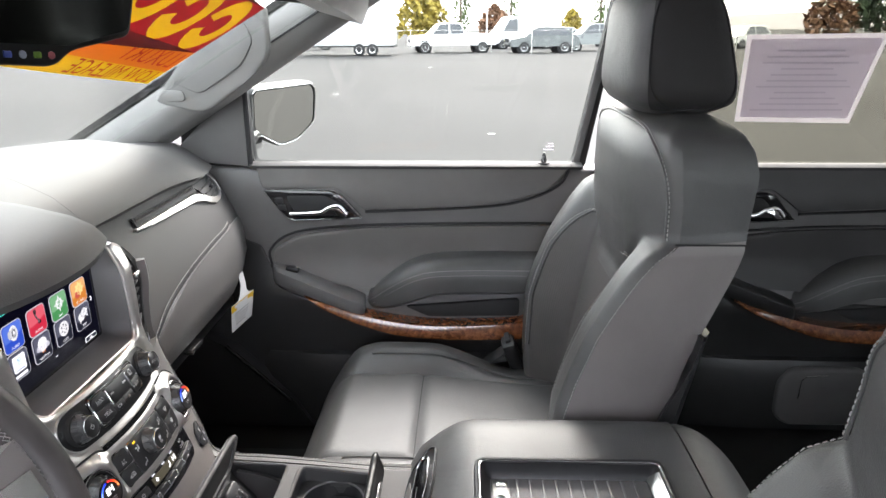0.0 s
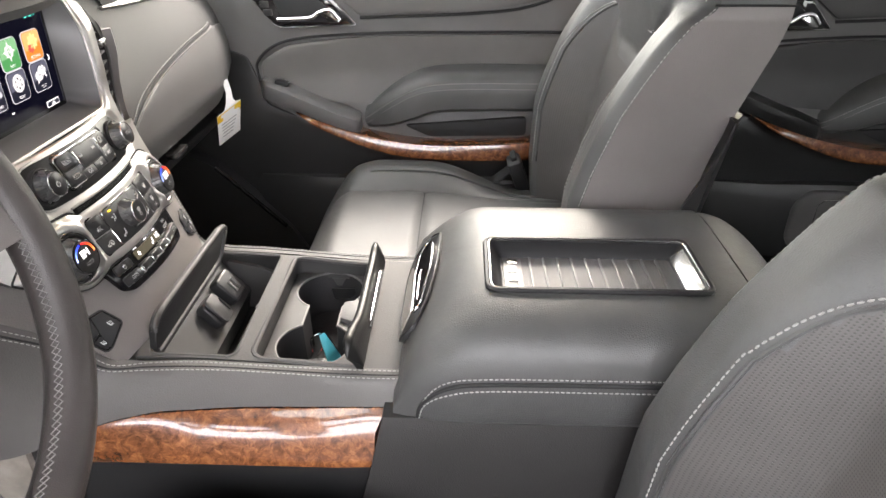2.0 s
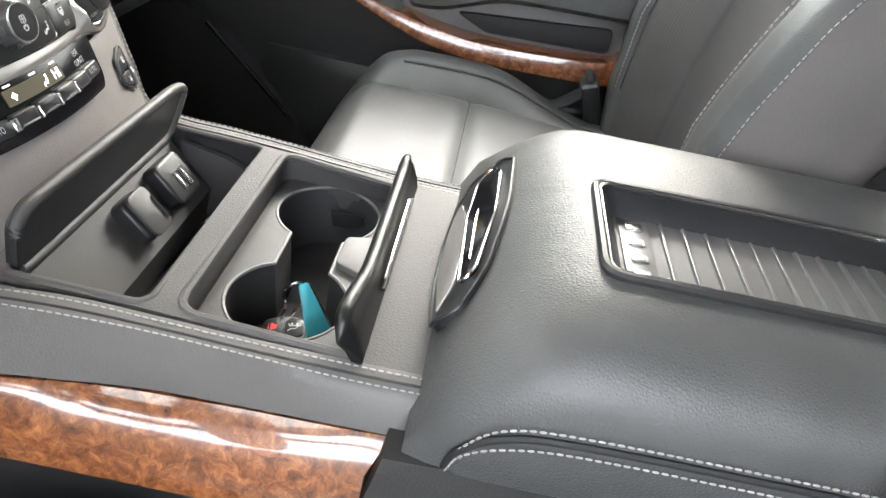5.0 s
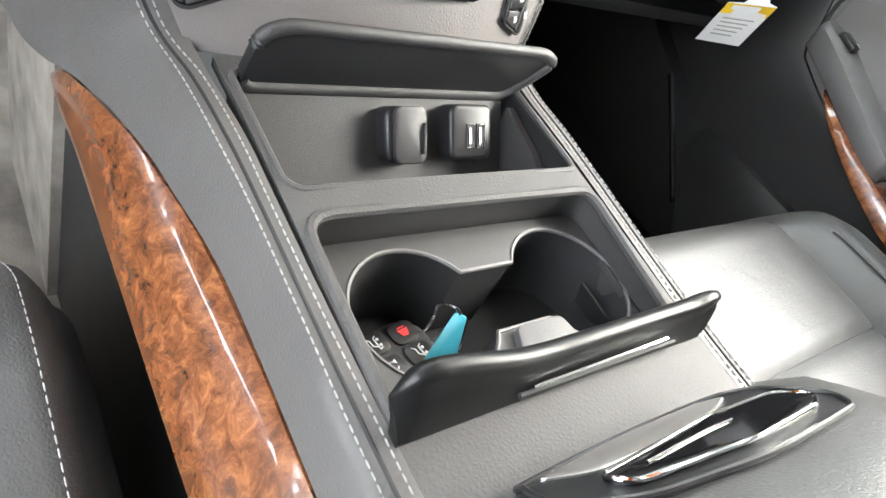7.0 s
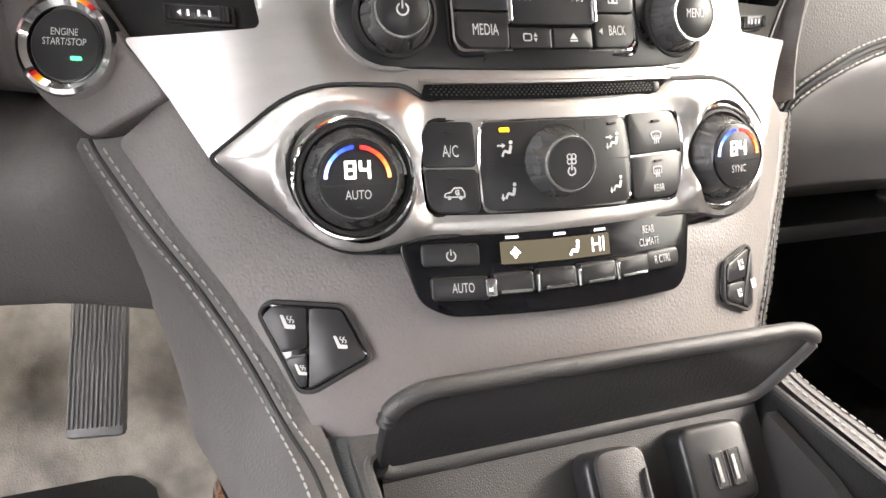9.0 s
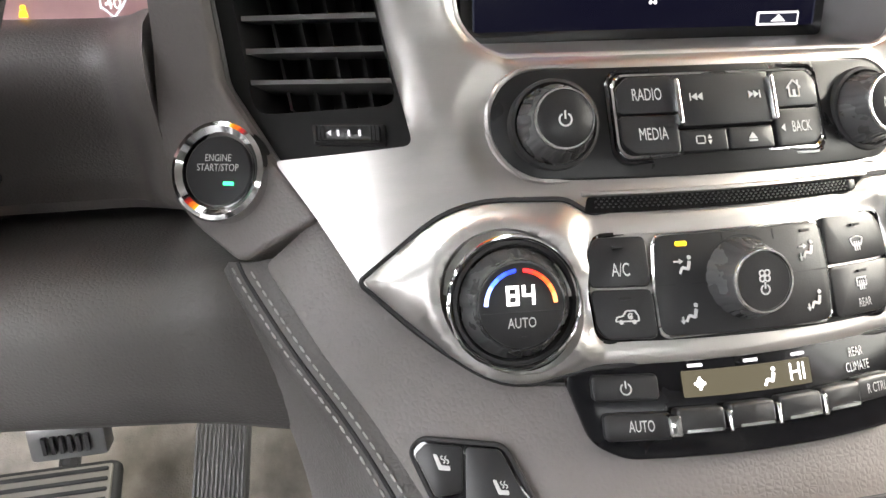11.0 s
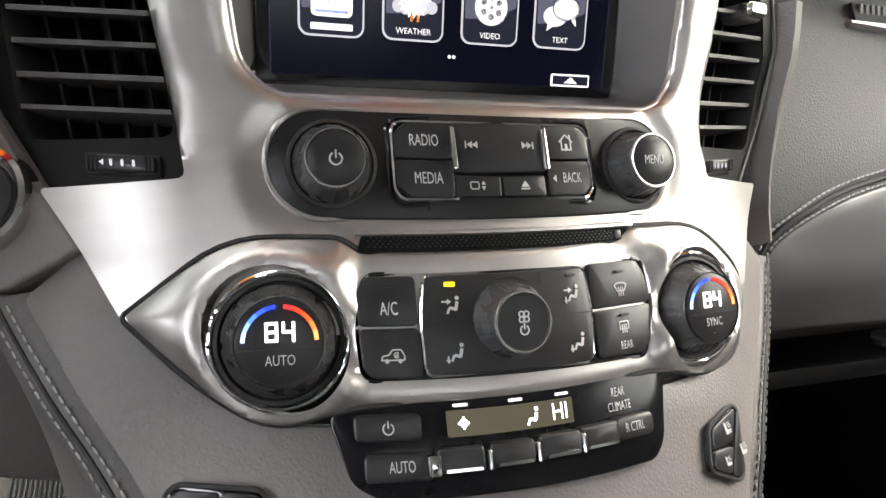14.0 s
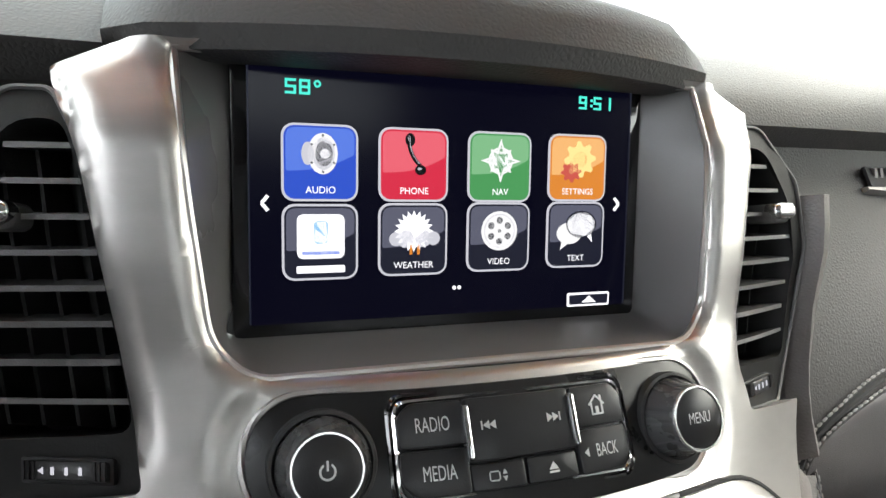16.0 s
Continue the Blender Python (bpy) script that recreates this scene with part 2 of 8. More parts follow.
def rrect(cx, cy, w, h, r=0.003, seg=4):
    pts = []
    r = min(r, w / 2 - 1e-5, h / 2 - 1e-5)
    for sx, sy, a0 in ((1, 1, 0), (-1, 1, 90), (-1, -1, 180), (1, -1, 270)):
        for i in range(seg + 1):
            a = radians(a0 + 90 * i / seg)
            pts.append((cx + sx * (w / 2 - r) + r * math.cos(a), cy + sy * (h / 2 - r) + r * math.sin(a)))
    return pts


def circ(cx, cy, r, n=28):
    return [(cx + r * math.cos(2 * math.pi * i / n), cy + r * math.sin(2 * math.pi * i / n)) for i in range(n)]


def rpoly(pts, r=0.005, seg=4):
    """A polygon with rounded corners; r is one radius or one for each corner."""
    out, n = [], len(pts)
    for i in range(n):
        p, q, s = Vector(pts[i - 1]), Vector(pts[i]), Vector(pts[(i + 1) % n])
        a, b = (p - q), (s - q)
        rr = r[i] if isinstance(r, (list, tuple)) else r
        d = min(rr, a.length * 0.45, b.length * 0.45)
        if d < 1e-5:
            out.append(tuple(q))
            continue
        a, b = q + a.normalized() * d, q + b.normalized() * d
        for k in range(seg + 1):
            t = k / seg
            out.append(tuple((1 - t) ** 2 * a + 2 * t * (1 - t) * q + t * t * b))
    return out


def spline(pts, n=10):
    """A smooth line through points of any dimension."""
    P = [np.array(p, float) for p in pts]
    P = [2 * P[0] - P[1]] + P + [2 * P[-1] - P[-2]]
    out = []
    for i in range(1, len(P) - 2):
        a, b, c, d = P[i - 1:i + 3]
        for k in range(n):
            t = k / n
            out.append(tuple(0.5 * (2 * b + (c - a) * t + (2 * a - 5 * b + 4 * c - d) * t * t + (3 * b - a - 3 * c + d) * t ** 3)))
    out.append(tuple(P[-2]))
    return out


def flat(outer, n0, n1, bev=0.0, seg=2, cuts=None, fn=None, holes=()):
    """A plate with outline outer in the plane (u, v), from height n0 to n1, its upper edge rounded by bev, cut in strips
    (cuts: steps in u and v) and bent by fn(u, v, n)."""
    bm = bmesh.new()
    if holes:
        edges = []
        for loop in (outer, *holes):
            vs = [bm.verts.new((u, v, n1)) for u, v in loop]
            edges += [bm.edges.new((vs[i - 1], vs[i])) for i in range(len(vs))]
        bmesh.ops.triangle_fill(bm, use_beauty=True, edges=edges)
    else:
        bm.faces.new([bm.verts.new((u, v, n1)) for u, v in outer])
    top = list(bm.faces)
    g = bmesh.ops.extrude_face_region(bm, geom=top)
    low = [v for v in g["geom"] if isinstance(v, bmesh.types.BMVert)]
    for v in low:
        v.co.z = n0
    if bev and not holes:
        low = set(low)
        es = [e for e in bm.edges if len(e.link_faces) == 2 and not any(v in low for v in e.verts)]
        bmesh.ops.bevel(bm, geom=es, offset=bev, segments=seg, profile=0.5, affect="EDGES", clamp_overlap=True)
    if cuts:
        for ax, step in ((0, cuts[0]), (1, cuts[1])):
            if step:
                lo = min(v.co[ax] for v in bm.verts)
                hi = max(v.co[ax] for v in bm.verts)
                k = lo + step
                while k < hi - step * 0.2:
                    no = Vector((1, 0, 0)) if ax == 0 else Vector((0, 1, 0))
                    bmesh.ops.bisect_plane(bm, geom=bm.verts[:] + bm.edges[:] + bm.faces[:], plane_co=no * k, plane_no=no)
                    k += step
    if fn:
        for v in bm.verts:
            v.co = Vector(fn(*v.co))
    return bm


def add(bm, other):
    me = bpy.data.meshes.new("tmp")
    other.to_mesh(me)
    other.free()
    bm.from_mesh(me)
    bpy.data.meshes.remove(me)
    return bm


def rbox(sx, sy, sz, r=0.003, seg=2, m=None):
    bm = bmesh.new()
    bmesh.ops.create_cube(bm, size=1)
    for v in bm.verts:
        v.co = Vector((v.co.x * sx, v.co.y * sy, v.co.z * sz))
    if r:
        bmesh.ops.bevel(bm, geom=bm.edges[:], offset=min(r, 0.49 * min(sx, sy, sz)), segments=seg, profile=0.5, affect="EDGES")
    if m is not None:
        bm.transform(m)
    return bm


def loft(rings, closed=True, caps=True):
    bm = bmesh.new()
    vs = [[bm.verts.new(p) for p in ring] for ring in rings]
    n = len(vs[0])
    for a, b in zip(vs, vs[1:]):
        for i in range(n if closed else n - 1):
            j = (i + 1) % n
            bm.faces.new((a[i], a[j], b[j], b[i]))
    if caps:
        bm.faces.new(vs[0][::-1])
        bm.faces.new(vs[-1])
    return bm


def lathe(profile, n=32, m=None):
    """profile: (radius, height) from the base up; height along local z."""
    rings = [[(r * math.cos(2 * math.pi * i / n), r * math.sin(2 * math.pi * i / n), h) for i in range(n)] for r, h in profile]
    bm = loft(rings)
    if m is not None:
        bm.transform(m)
    return bm


def tube(path, r=0.003, n=8, closed=False, rz=None):
    pts = [Vector(p) for p in path]
    rings = []
    up = Vector((0.13, 0.31, 0.94))
    for i, p in enumerate(pts):
        if closed:
            d = pts[(i + 1) % len(pts)] - pts[i - 1]
        else:
            d = pts[min(i + 1, len(pts) - 1)] - pts[max(i - 1, 0)]
        d.normalize()
        a = d.cross(up)
        if a.length < 0.05:
            a = d.cross(Vector((1, 0, 0)))
        a.normalize()
        b = d.cross(a)
        rings.append([p + r * (math.cos(2 * math.pi * k / n) * a + math.sin(2 * math.pi * k / n) * b) for k in range(n)])
    if closed:
        rings.append(rings[0])
        return loft(rings, caps=False)
    return loft(rings)


def stitches(path, step=0.0052, length=0.0036, r=0.00055):
    """A row of single thread stitches along a line."""
    pts = [Vector(p) for p in path]
    bm = bmesh.new()
    run, nxt = 0.0, 0.0
    verts, faces = [], []
    for a, b in zip(pts, pts[1:]):
        L = (b - a).length
        if L < 1e-6:
            continue
        d = (b - a) / L
        s = d.cross(Vector((0.2, 0.3, 0.93))).normalized()
        u = d.cross(s)
        while nxt < run + L:
            p = a + d * (nxt - run)
            k = len(verts)
            h = length / 2
            for e, w in ((-h, 0.55), (-h * 0.5, 1.0), (h * 0.5, 1.0), (h, 0.55)):
                for c1, c2 in ((1, 0), (0, 1), (-1, 0), (0, -1)):
                    verts.append(p + d * e + (s * c1 + u * c2) * r * w)
            for q in range(3):
                for c in range(4):
                    i = k + q * 4 + c
                    j = k + q * 4 + (c + 1) % 4
                    faces.append((i, j, j + 4, i + 4))
            faces += [(k + 3, k + 2, k + 1, k), (k + 12, k + 13, k + 14, k + 15)]
            nxt += step
        run += L
    me = bpy.data.meshes.new("tmp")
    me.from_pydata(verts, [], faces)
    bm.from_mesh(me)
    bpy.data.meshes.remove(me)
    return bm


def letters(text, size, fn, n=0.0003, align="CENTER", mirror=False, wide=1.0):
    """Raised lettering; fn(u, v, n) bends the flat text onto its surface."""
    cu = bpy.data.curves.new("text", "FONT")
    cu.body, cu.size, cu.align_x, cu.align_y = text, size, align, "CENTER"
    cu.resolution_u = 3
    ob = bpy.data.objects.new("text", cu)
    scene.collection.objects.link(ob)
    dg = bpy.context.evaluated_depsgraph_get()
    me = bpy.data.meshes.new_from_object(ob.evaluated_get(dg))
    bm = bmesh.new()
    bm.from_mesh(me)
    bpy.data.objects.remove(ob)
    bpy.data.curves.remove(cu)
    bpy.data.meshes.remove(me)
    for v in bm.verts:
        u = v.co.x * wide * (-1 if mirror else 1)
        v.co = Vector(fn(u, v.co.y, n))
    return bm


def smooth(a, b, x):
    t = min(1, max(0, (x - a) / (b - a)))
    return t * t * (3 - 2 * t)


# ---- the car's shell ----
def stack(y, z, n=0.0):
    """The curved face of the centre stack: across y, up z, n proud of it."""
    up = max(0.0, z - 1.145)
    c = 1.6 - 0.85 * smooth(1.075, 1.19, z)
    x = -0.351 - 0.45 * (z - 1.055) + 0.34 * (up - 0.01 * (1 - math.exp(-up / 0.01))) - c * y * y - 0.012 * smooth(1.222, 1.258, z)
    nx, ny, nz = 1.0, 2 * c * y, 0.45 - 0.34 * (1 - math.exp(-up / 0.01))
    k = n / math.sqrt(nx * nx + ny * ny + nz * nz)
    return (x + nx * k, y + ny * k, z + nz * k)


def door_y(z):
    """The passenger door's inner skin: how far out it lies at height z."""
    return 0.80 + 0.02 * smooth(1.15, 1.24, z) - 0.035 * smooth(1.02, 0.90, z)


def door(x, z, n=0.0):
    return (x, door_y(z) - n, z)


def ztop(x):
    """The console's upper face."""
    return 0.939 + 0.010 * smooth(-0.06, -0.28, x)


def console(x, y, n=0.0):
    return (x, y, ztop(x) + n - 0.25 * y * y)


shell = thing("car_shell", "dark sport utility vehicle body shell around the grey cabin", "car body", kind="structure")
# floor pan with a raised tunnel
bm = rbox(3.6, 1.70, 0.06, 0.01, m=pose(0.5, 0, 0.53))
tagged(part("floor", bm, CARPET, shell), "", "", "", "structure")
bm = flat([(-1.05, -0.80), (-0.17, -0.80), (-0.17, -0.06), (-1.05, -0.06)], 0.0, 0.02, 0.006, fn=lambda u, v, n: (u, v, 0.561 + n + 0.35 * smooth(-0.72, -1.05, u)), cuts=(0.05, 0))
part("driver_footwell_carpet", bm, CARPET, shell)
# Passenger and rear carpet are coloured as if lying in shade.
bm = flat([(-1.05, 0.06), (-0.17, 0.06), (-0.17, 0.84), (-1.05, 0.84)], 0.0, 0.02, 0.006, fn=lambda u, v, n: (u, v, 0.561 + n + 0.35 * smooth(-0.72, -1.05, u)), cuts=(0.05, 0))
part("passenger_footwell_carpet", bm, CARPET_SHADE_AND_MAT, shell)
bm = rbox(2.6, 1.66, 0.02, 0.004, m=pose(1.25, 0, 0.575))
part("rear_carpet", bm, CARPET_SHADE_AND_MAT, shell)
part("firewall", rbox(0.06, 1.70, 0.75, 0.01, m=pose(-1.09, 0, 0.88)), RUBBER, shell)
# roof: one bowed sheet
rings = []
for i in range(15):
    x = -0.22 + 2.55 * i / 14
    ring = [(x, y, 1.73 - 0.12 * (y / 0.80) ** 4 - 0.04 * smooth(0.2, -0.22, x)) for y in np.linspace(-0.80, 0.80, 17)]
    ring += [(x, y, 1.77 - 0.12 * (y / 0.80) ** 4 - 0.04 * smooth(0.2, -0.22, x)) for y in np.linspace(0.80, -0.80, 17)]
    rings.append(ring)
tagged(link("ceiling", loft(rings), HEADLINER), "light grey cloth headliner under the roof", "headliner", kind="structure")
part("tailgate", rbox(0.08, 1.66, 0.75, 0.02, m=pose(2.34, 0, 0.90)), PILLAR, shell)


def side_sill(s):
    part("kick_panel", rbox(0.50, 0.06, 0.68, 0.01, m=pose(-0.86, s * 0.84, 0.87)), PLASTIC_LOW, shell)
    part("sill", rbox(3.5, 0.09, 0.20, 0.02, m=pose(0.55, s * 0.83, 0.60)), PLASTIC_LOW, shell)
    # roof rail above the doors
    part("roof_rail", loft([[(x, s * (0.80 + dy), 1.635 + dz - 0.02 * smooth(0.2, -0.22, x)) for dy, dz in ((-0.05, 0.06), (0.05, 0.04), (0.06, -0.03), (-0.01, -0.03))] for x in np.linspace(-0.24, 2.36, 12)]), PILLAR, shell)
    # A pillar, from the dash's end to the roof
    a, b = Vector((-0.93, s * 0.81, 1.17)), Vector((-0.20, s * 0.745, 1.60))
    rings, seal = [], []
    for i in range(9):
        p = a.lerp(b, i / 8)
        w = 0.062 - 0.012 * i / 8
        hull = [p + Vector((c1 * w * 1.15, s * c2 * w, c3 * w)) for c1, c2, c3 in ((0.95, 0.35, -0.55), (0.5, -0.75, -0.2), (-0.3, -0.95, 0.45), (-0.8, -0.35, 0.75), (-0.6, 0.7, 0.6), (0.5, 0.85, -0.3))]
        ring = []
        for k in range(6):
            ring += [hull[k].lerp(hull[k - 1], 0.22), hull[k] * 0.68 + (hull[k - 1] + hull[(k + 1) % 6]) * 0.16, hull[k].lerp(hull[(k + 1) % 6], 0.22)]
        rings.append(ring)
        e = hull[2].lerp(hull[3], 0.30)
        o = (hull[3] - hull[2]).normalized()
        lift = Vector((0.25, -s * 0.75, 0.62)).normalized()
        seal.append([e + lift * 0.001, e + lift * 0.006 + o * 0.004, e + o * 0.030 + lift * 0.005, e + o * 0.030 - lift * 0.002])
    part("pillar_front", loft(rings), PILLAR, shell, "light grey plastic windscreen pillar trim", sharp=70)
    part("glass_seal", loft(seal), FELT, shell, "black seal along the windscreen's edge")
    # B pillar
    rings = []
    for i in range(10):
        z = 0.60 + 1.01 * i / 9
        x = 0.40 + 0.055 * smooth(1.1, 1.6, z)
        w = 0.085 - 0.03 * smooth(0.9, 1.5, z)
        y = 0.80 - 0.06 * smooth(1.2, 1.6, z)
        rings.append([(x + w * c1, s * (y + c2), z) for c1, c2 in ((-1, 0.05), (-0.9, -0.02), (-0.4, -0.045), (0.4, -0.045), (0.9, -0.02), (1, 0.05))])
    part("pillar_centre", loft(rings), PILLAR, shell, "light grey plastic centre pillar trim")
    part("pillar_rear", loft([[(1.30 + 0.1 * k + w * c1, s * (0.80 - 0.06 * k + c2), 0.6 + 1.01 * k) for c1, c2 in ((-1, 0.05), (-1, -0.04), (1, -0.04), (1, 0.05))] for k, w in ((0, 0.08), (0.5, 0.08), (1, 0.08))]), PILLAR, shell)
    part("quarter_panel", rbox(0.95, 0.08, 0.65, 0.02, m=pose(1.85, s * 0.82, 0.90)), PILLAR, shell)


side_sill(1)
side_sill(-1)
# windscreen header and cowl
part("windscreen_header", loft([[(-0.24 + dx, y, 1.585 - 0.035 * (y / 0.74) ** 2 + dz) for dx, dz in ((-0.03, 0.0), (0.05, -0.02), (0.08, 0.05), (-0.03, 0.05))] for y in np.linspace(-0.76, 0.76, 13)]), HEADLINER, shell)


def screen_pane(u, v, n=0.0):
    """The windscreen: across u, up the slope v from 0 to 1."""
    bow = 0.10 * (u / 0.8) ** 2
    return (-1.02 + 0.77 * v + bow * (1 - 0.4 * v) - 0.02 - n * 0.5, u * (1 - 0.07 * v), 1.17 + 0.42 * v - 0.03 * bow + n * 0.87)


bm = flat([(-0.80, 0.0), (0.80, 0.0), (0.80, 1.0), (-0.80, 1.0)], 0, 0.004, cuts=(0.1, 0.2), fn=screen_pane)
windscreen = tagged(link("windscreen", bm, SCREEN_GLASS), "clear curved windscreen with an advertising banner along its top", "window", kind="structure")
bm = flat(rpoly([(-0.795, 0.01), (0.795, 0.01), (0.785, 0.99), (-0.785, 0.99)], 0.03), -0.006, -0.003, fn=screen_pane, cuts=(0.1, 0.2), holes=[rpoly([(-0.765, 0.05), (0.765, 0.05), (0.755, 0.95), (-0.755, 0.95)], 0.05)])
part("glass_border", bm, RUBBER, windscreen, "black fritted edge")

# ---- outside ----
bm = bmesh.new()
bmesh.ops.create_grid(bm, x_segments=8, y_segments=8, size=1500)
solid("ground", bm, ASPHALT, "wide grey asphalt car lot reaching the horizon", "ground", kind="structure")

# ---- passenger side doors ----
WIN_Z = 1.232


def door_shell(name, x0, x1, label):
    d = thing(name, label, "car door")
    bm = flat([(x0, 0.60), (x1, 0.60), (x1, WIN_Z - 0.014), (x0, WIN_Z - 0.014)], -0.06, 0.0, 0.012, 3, cuts=(0, 0.03), fn=door)
    part("inner_panel", bm, PLASTIC, d)
    part("outer_panel", rbox(x1 - x0, 0.03, 0.60, 0.01, m=pose((x0 + x1) / 2, 0.89, 0.87)), BODY_PAINT, d)
    return d


front_door = door_shell("passenger_front_door", -0.62, 0.335, "closed front door with black padded trim, burl wood strip and armrest")
rear_door = door_shell("passenger_rear_door", 0.345, 1.22, "closed rear door with trim coloured darker for dim light, wood strip and armrest")


# ---- dash ----
dash = thing("dashboard", "charcoal soft-touch dashboard with stitched leather glovebox face", "dashboard")
PROFILE = [(-1.04, 1.18), (-0.95, 1.265), (-0.80, 1.322), (-0.68, 1.335), (-0.60, 1.326), (-0.545, 1.300), (-0.512, 1.270), (-0.506, 1.252), (-0.522, 1.240),
           (-0.520, 1.220), (-0.506, 1.205), (-0.486, 1.165), (-0.469, 1.135), (-0.452, 1.08), (-0.450, 1.03), (-0.470, 0.985), (-0.53, 0.95), (-0.80, 0.93), (-1.04, 0.93)]


def dash_body(y0, y1, n):
    rings = []
    for y in np.linspace(y0, y1, n):
        e = 0.045 * smooth(0.60, 0.84, abs(y))
        rings.append([(x - e * smooth(-0.7, -0.5, x) , y, z - 0.048 * smooth(0.45, 0.78, abs(y)) * smooth(1.20, 1.30, z)) for x, z in PROFILE])
    return loft(rings)


part("passenger_side", dash_body(0.205, 0.79, 18), SOFT, dash)
part("inner_top", loft([[(x, y, z) for x, z in PROFILE[:9]] + [(-0.70, y, 1.20)] for y in np.linspace(0.12, 0.2045, 4)]), SOFT, dash)


# ---- seats ----
BLACK_MESH = mat("black_mesh_cloth", (0.022, 0.021, 0.021), 0.75, bump=0.4, bscale=700, var=0.2)
edge_lines = []


def seat(yc):
    s = thing("front_seat", "black leather bucket seat with grey contrast stitching and a padded headrest", "car seat", "front seats", at=(0, yc, 0))

    def half(z):
        return float(np.interp(z, (0.80, 1.23, 1.255, 1.34, 1.365, 1.382, 1.392, 1.398), (0.262, 0.260, 0.247, 0.243, 0.234, 0.220, 0.200, 0.165)))

    def front(k, z):
        """How far forward the padded front lies across k, up z."""
        a = abs(k)
        bol = float(np.interp(z, (0.80, 0.87, 0.99, 1.04, 1.114, 1.165, 1.20, 1.235, 1.252), (0.156, 0.151, 0.154, 0.167, 0.194, 0.221, 0.239, 0.262, 0.283)))
        mid = float(np.interp(z, (0.80, 0.95, 1.10, 1.25), (0.222, 0.236, 0.262, 0.292)))
        pad = float(np.interp(z, (1.10, 1.17, 1.23, 1.28, 1.35, 1.375, 1.39, 1.398), (0.285, 0.270, 0.252, 0.245, 0.247, 0.258, 0.275, 0.300)))
        cor = float(np.interp(z, (1.20, 1.30, 1.33, 1.37, 1.39, 1.398), (0.287, 0.287, 0.284, 0.282, 0.292, 0.310)))
        low = mid + (bol - mid) * smooth(0.50, 0.80, a) + 0.014 * smooth(0.94, 1.0, a) ** 2
        top = pad + (cor - pad) * a ** 3 + 0.010 * smooth(0.95, 1.0, a) ** 2
        z0 = 1.13 + 0.095 * smooth(0.25, 0.80, a)
        return low + (top - low) * smooth(z0, z0 + 0.028, z) + 0.010 * smooth(1.14, 1.27, z)

    def ring(z):
        w = half(z)
        xb = float(np.interp(z, (0.80, 1.0, 1.10, 1.167, 1.25, 1.33, 1.365, 1.385, 1.398), (0.318, 0.341, 0.362, 0.374, 0.394, 0.402, 0.394, 0.380, 0.355)))
        xb += 0.026 * smooth(1.04, 1.22, z)
        pts = []
        for i in range(65):
            k = -1 + 2 * i / 64
            k = math.copysign(abs(k) ** 0.85, k)
            pts.append((front(k, z), w * k, z))
        for i in range(1, 16):
            k = 1 - 2 * i / 16
            pts.append((xb - 0.03 * abs(k) ** 5, w * 0.99 * math.copysign(abs(k) ** 0.8, k), z))
        return pts

    ARC = ((0.88, 0.735), (1.08, 0.735), (1.11, 0.725), (1.145, 0.695), (1.17, 0.65), (1.187, 0.58), (1.193, 0.46))
    zs = list(np.linspace(0.80, 1.12, 14)) + list(np.linspace(1.13, 1.27, 29)) + [1.285, 1.30, 1.32, 1.335, 1.35, 1.362, 1.372, 1.380, 1.387, 1.392, 1.396, 1.398]
    rings = [ring(z) for z in zs]
    c = Vector((0.34, 0, 1.400))
    rings.append([tuple(Vector(p).lerp(Vector((p[0], p[1], 1.400)), 1).lerp(c, 0.12)) for p in rings[-1]])
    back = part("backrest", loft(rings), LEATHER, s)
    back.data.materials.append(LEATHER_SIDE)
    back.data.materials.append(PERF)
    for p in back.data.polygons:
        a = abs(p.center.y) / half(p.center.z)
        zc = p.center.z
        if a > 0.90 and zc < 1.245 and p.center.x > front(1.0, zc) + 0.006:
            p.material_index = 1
        elif p.center.x < front(a, zc) + 0.02 and zc < 1.125 + 0.085 * smooth(0.25, 0.80, a) and a < np.interp(zc, [q[0] for q in ARC], [q[1] for q in ARC]):
            p.material_index = 2
    # seams of the backrest
    for sg in (-1, 1):
        line = []
        for z in np.linspace(0.86, 1.246, 40):
            r = ring(z)
            p = r[64] if sg > 0 else r[0]
            line.append((p[0] - 0.002, p[1] * 1.003, z))
        part("stitching", stitches(line, 0.0062, 0.0044, 0.0006), THREAD, back, "pale grey edge stitching")
        # side panel seam
        part("seam", tube([(x, sg * (half(1.247) + 0.0005), 1.247 + 0.004 * (x - 0.28)) for x in np.linspace(0.30, 0.392, 8)], 0.0015, 6), RUBBER, back)
        r2 = [(front(k, z) - 0.001, sg * k * half(z), z) for z, k in spline([(z, k) for z, k in ARC], 6)]
        part("piping", tube(r2, 0.0022, 6), LEATHER, back)
        part("stitching", stitches([(a - 0.0065, b + sg * 0.0035, c2 + 0.002) for a, b, c2 in r2], 0.0062, 0.0044, 0.0009), THREAD, back)
    arch = []
    for a in np.linspace(math.pi, 0, 61):
        k = 0.955 * math.copysign(abs(math.cos(a)) ** 0.45, math.cos(a))
        z = 1.252 + 0.134 * abs(math.sin(a)) ** 0.45
        arch.append((front(k, z) - 0.0012, k * half(z), z))
    part("piping", tube(arch, 0.0018, 6), LEATHER, back)
    part("stitching", stitches([(x + 0.001, y * 1.022, z + 0.004 * smooth(1.33, 1.38, z)) for x, y, z in arch], 0.0062, 0.0044, 0.0008), THREAD, back, "pale grey edge stitching")
    # lower rear shield
    rs = []
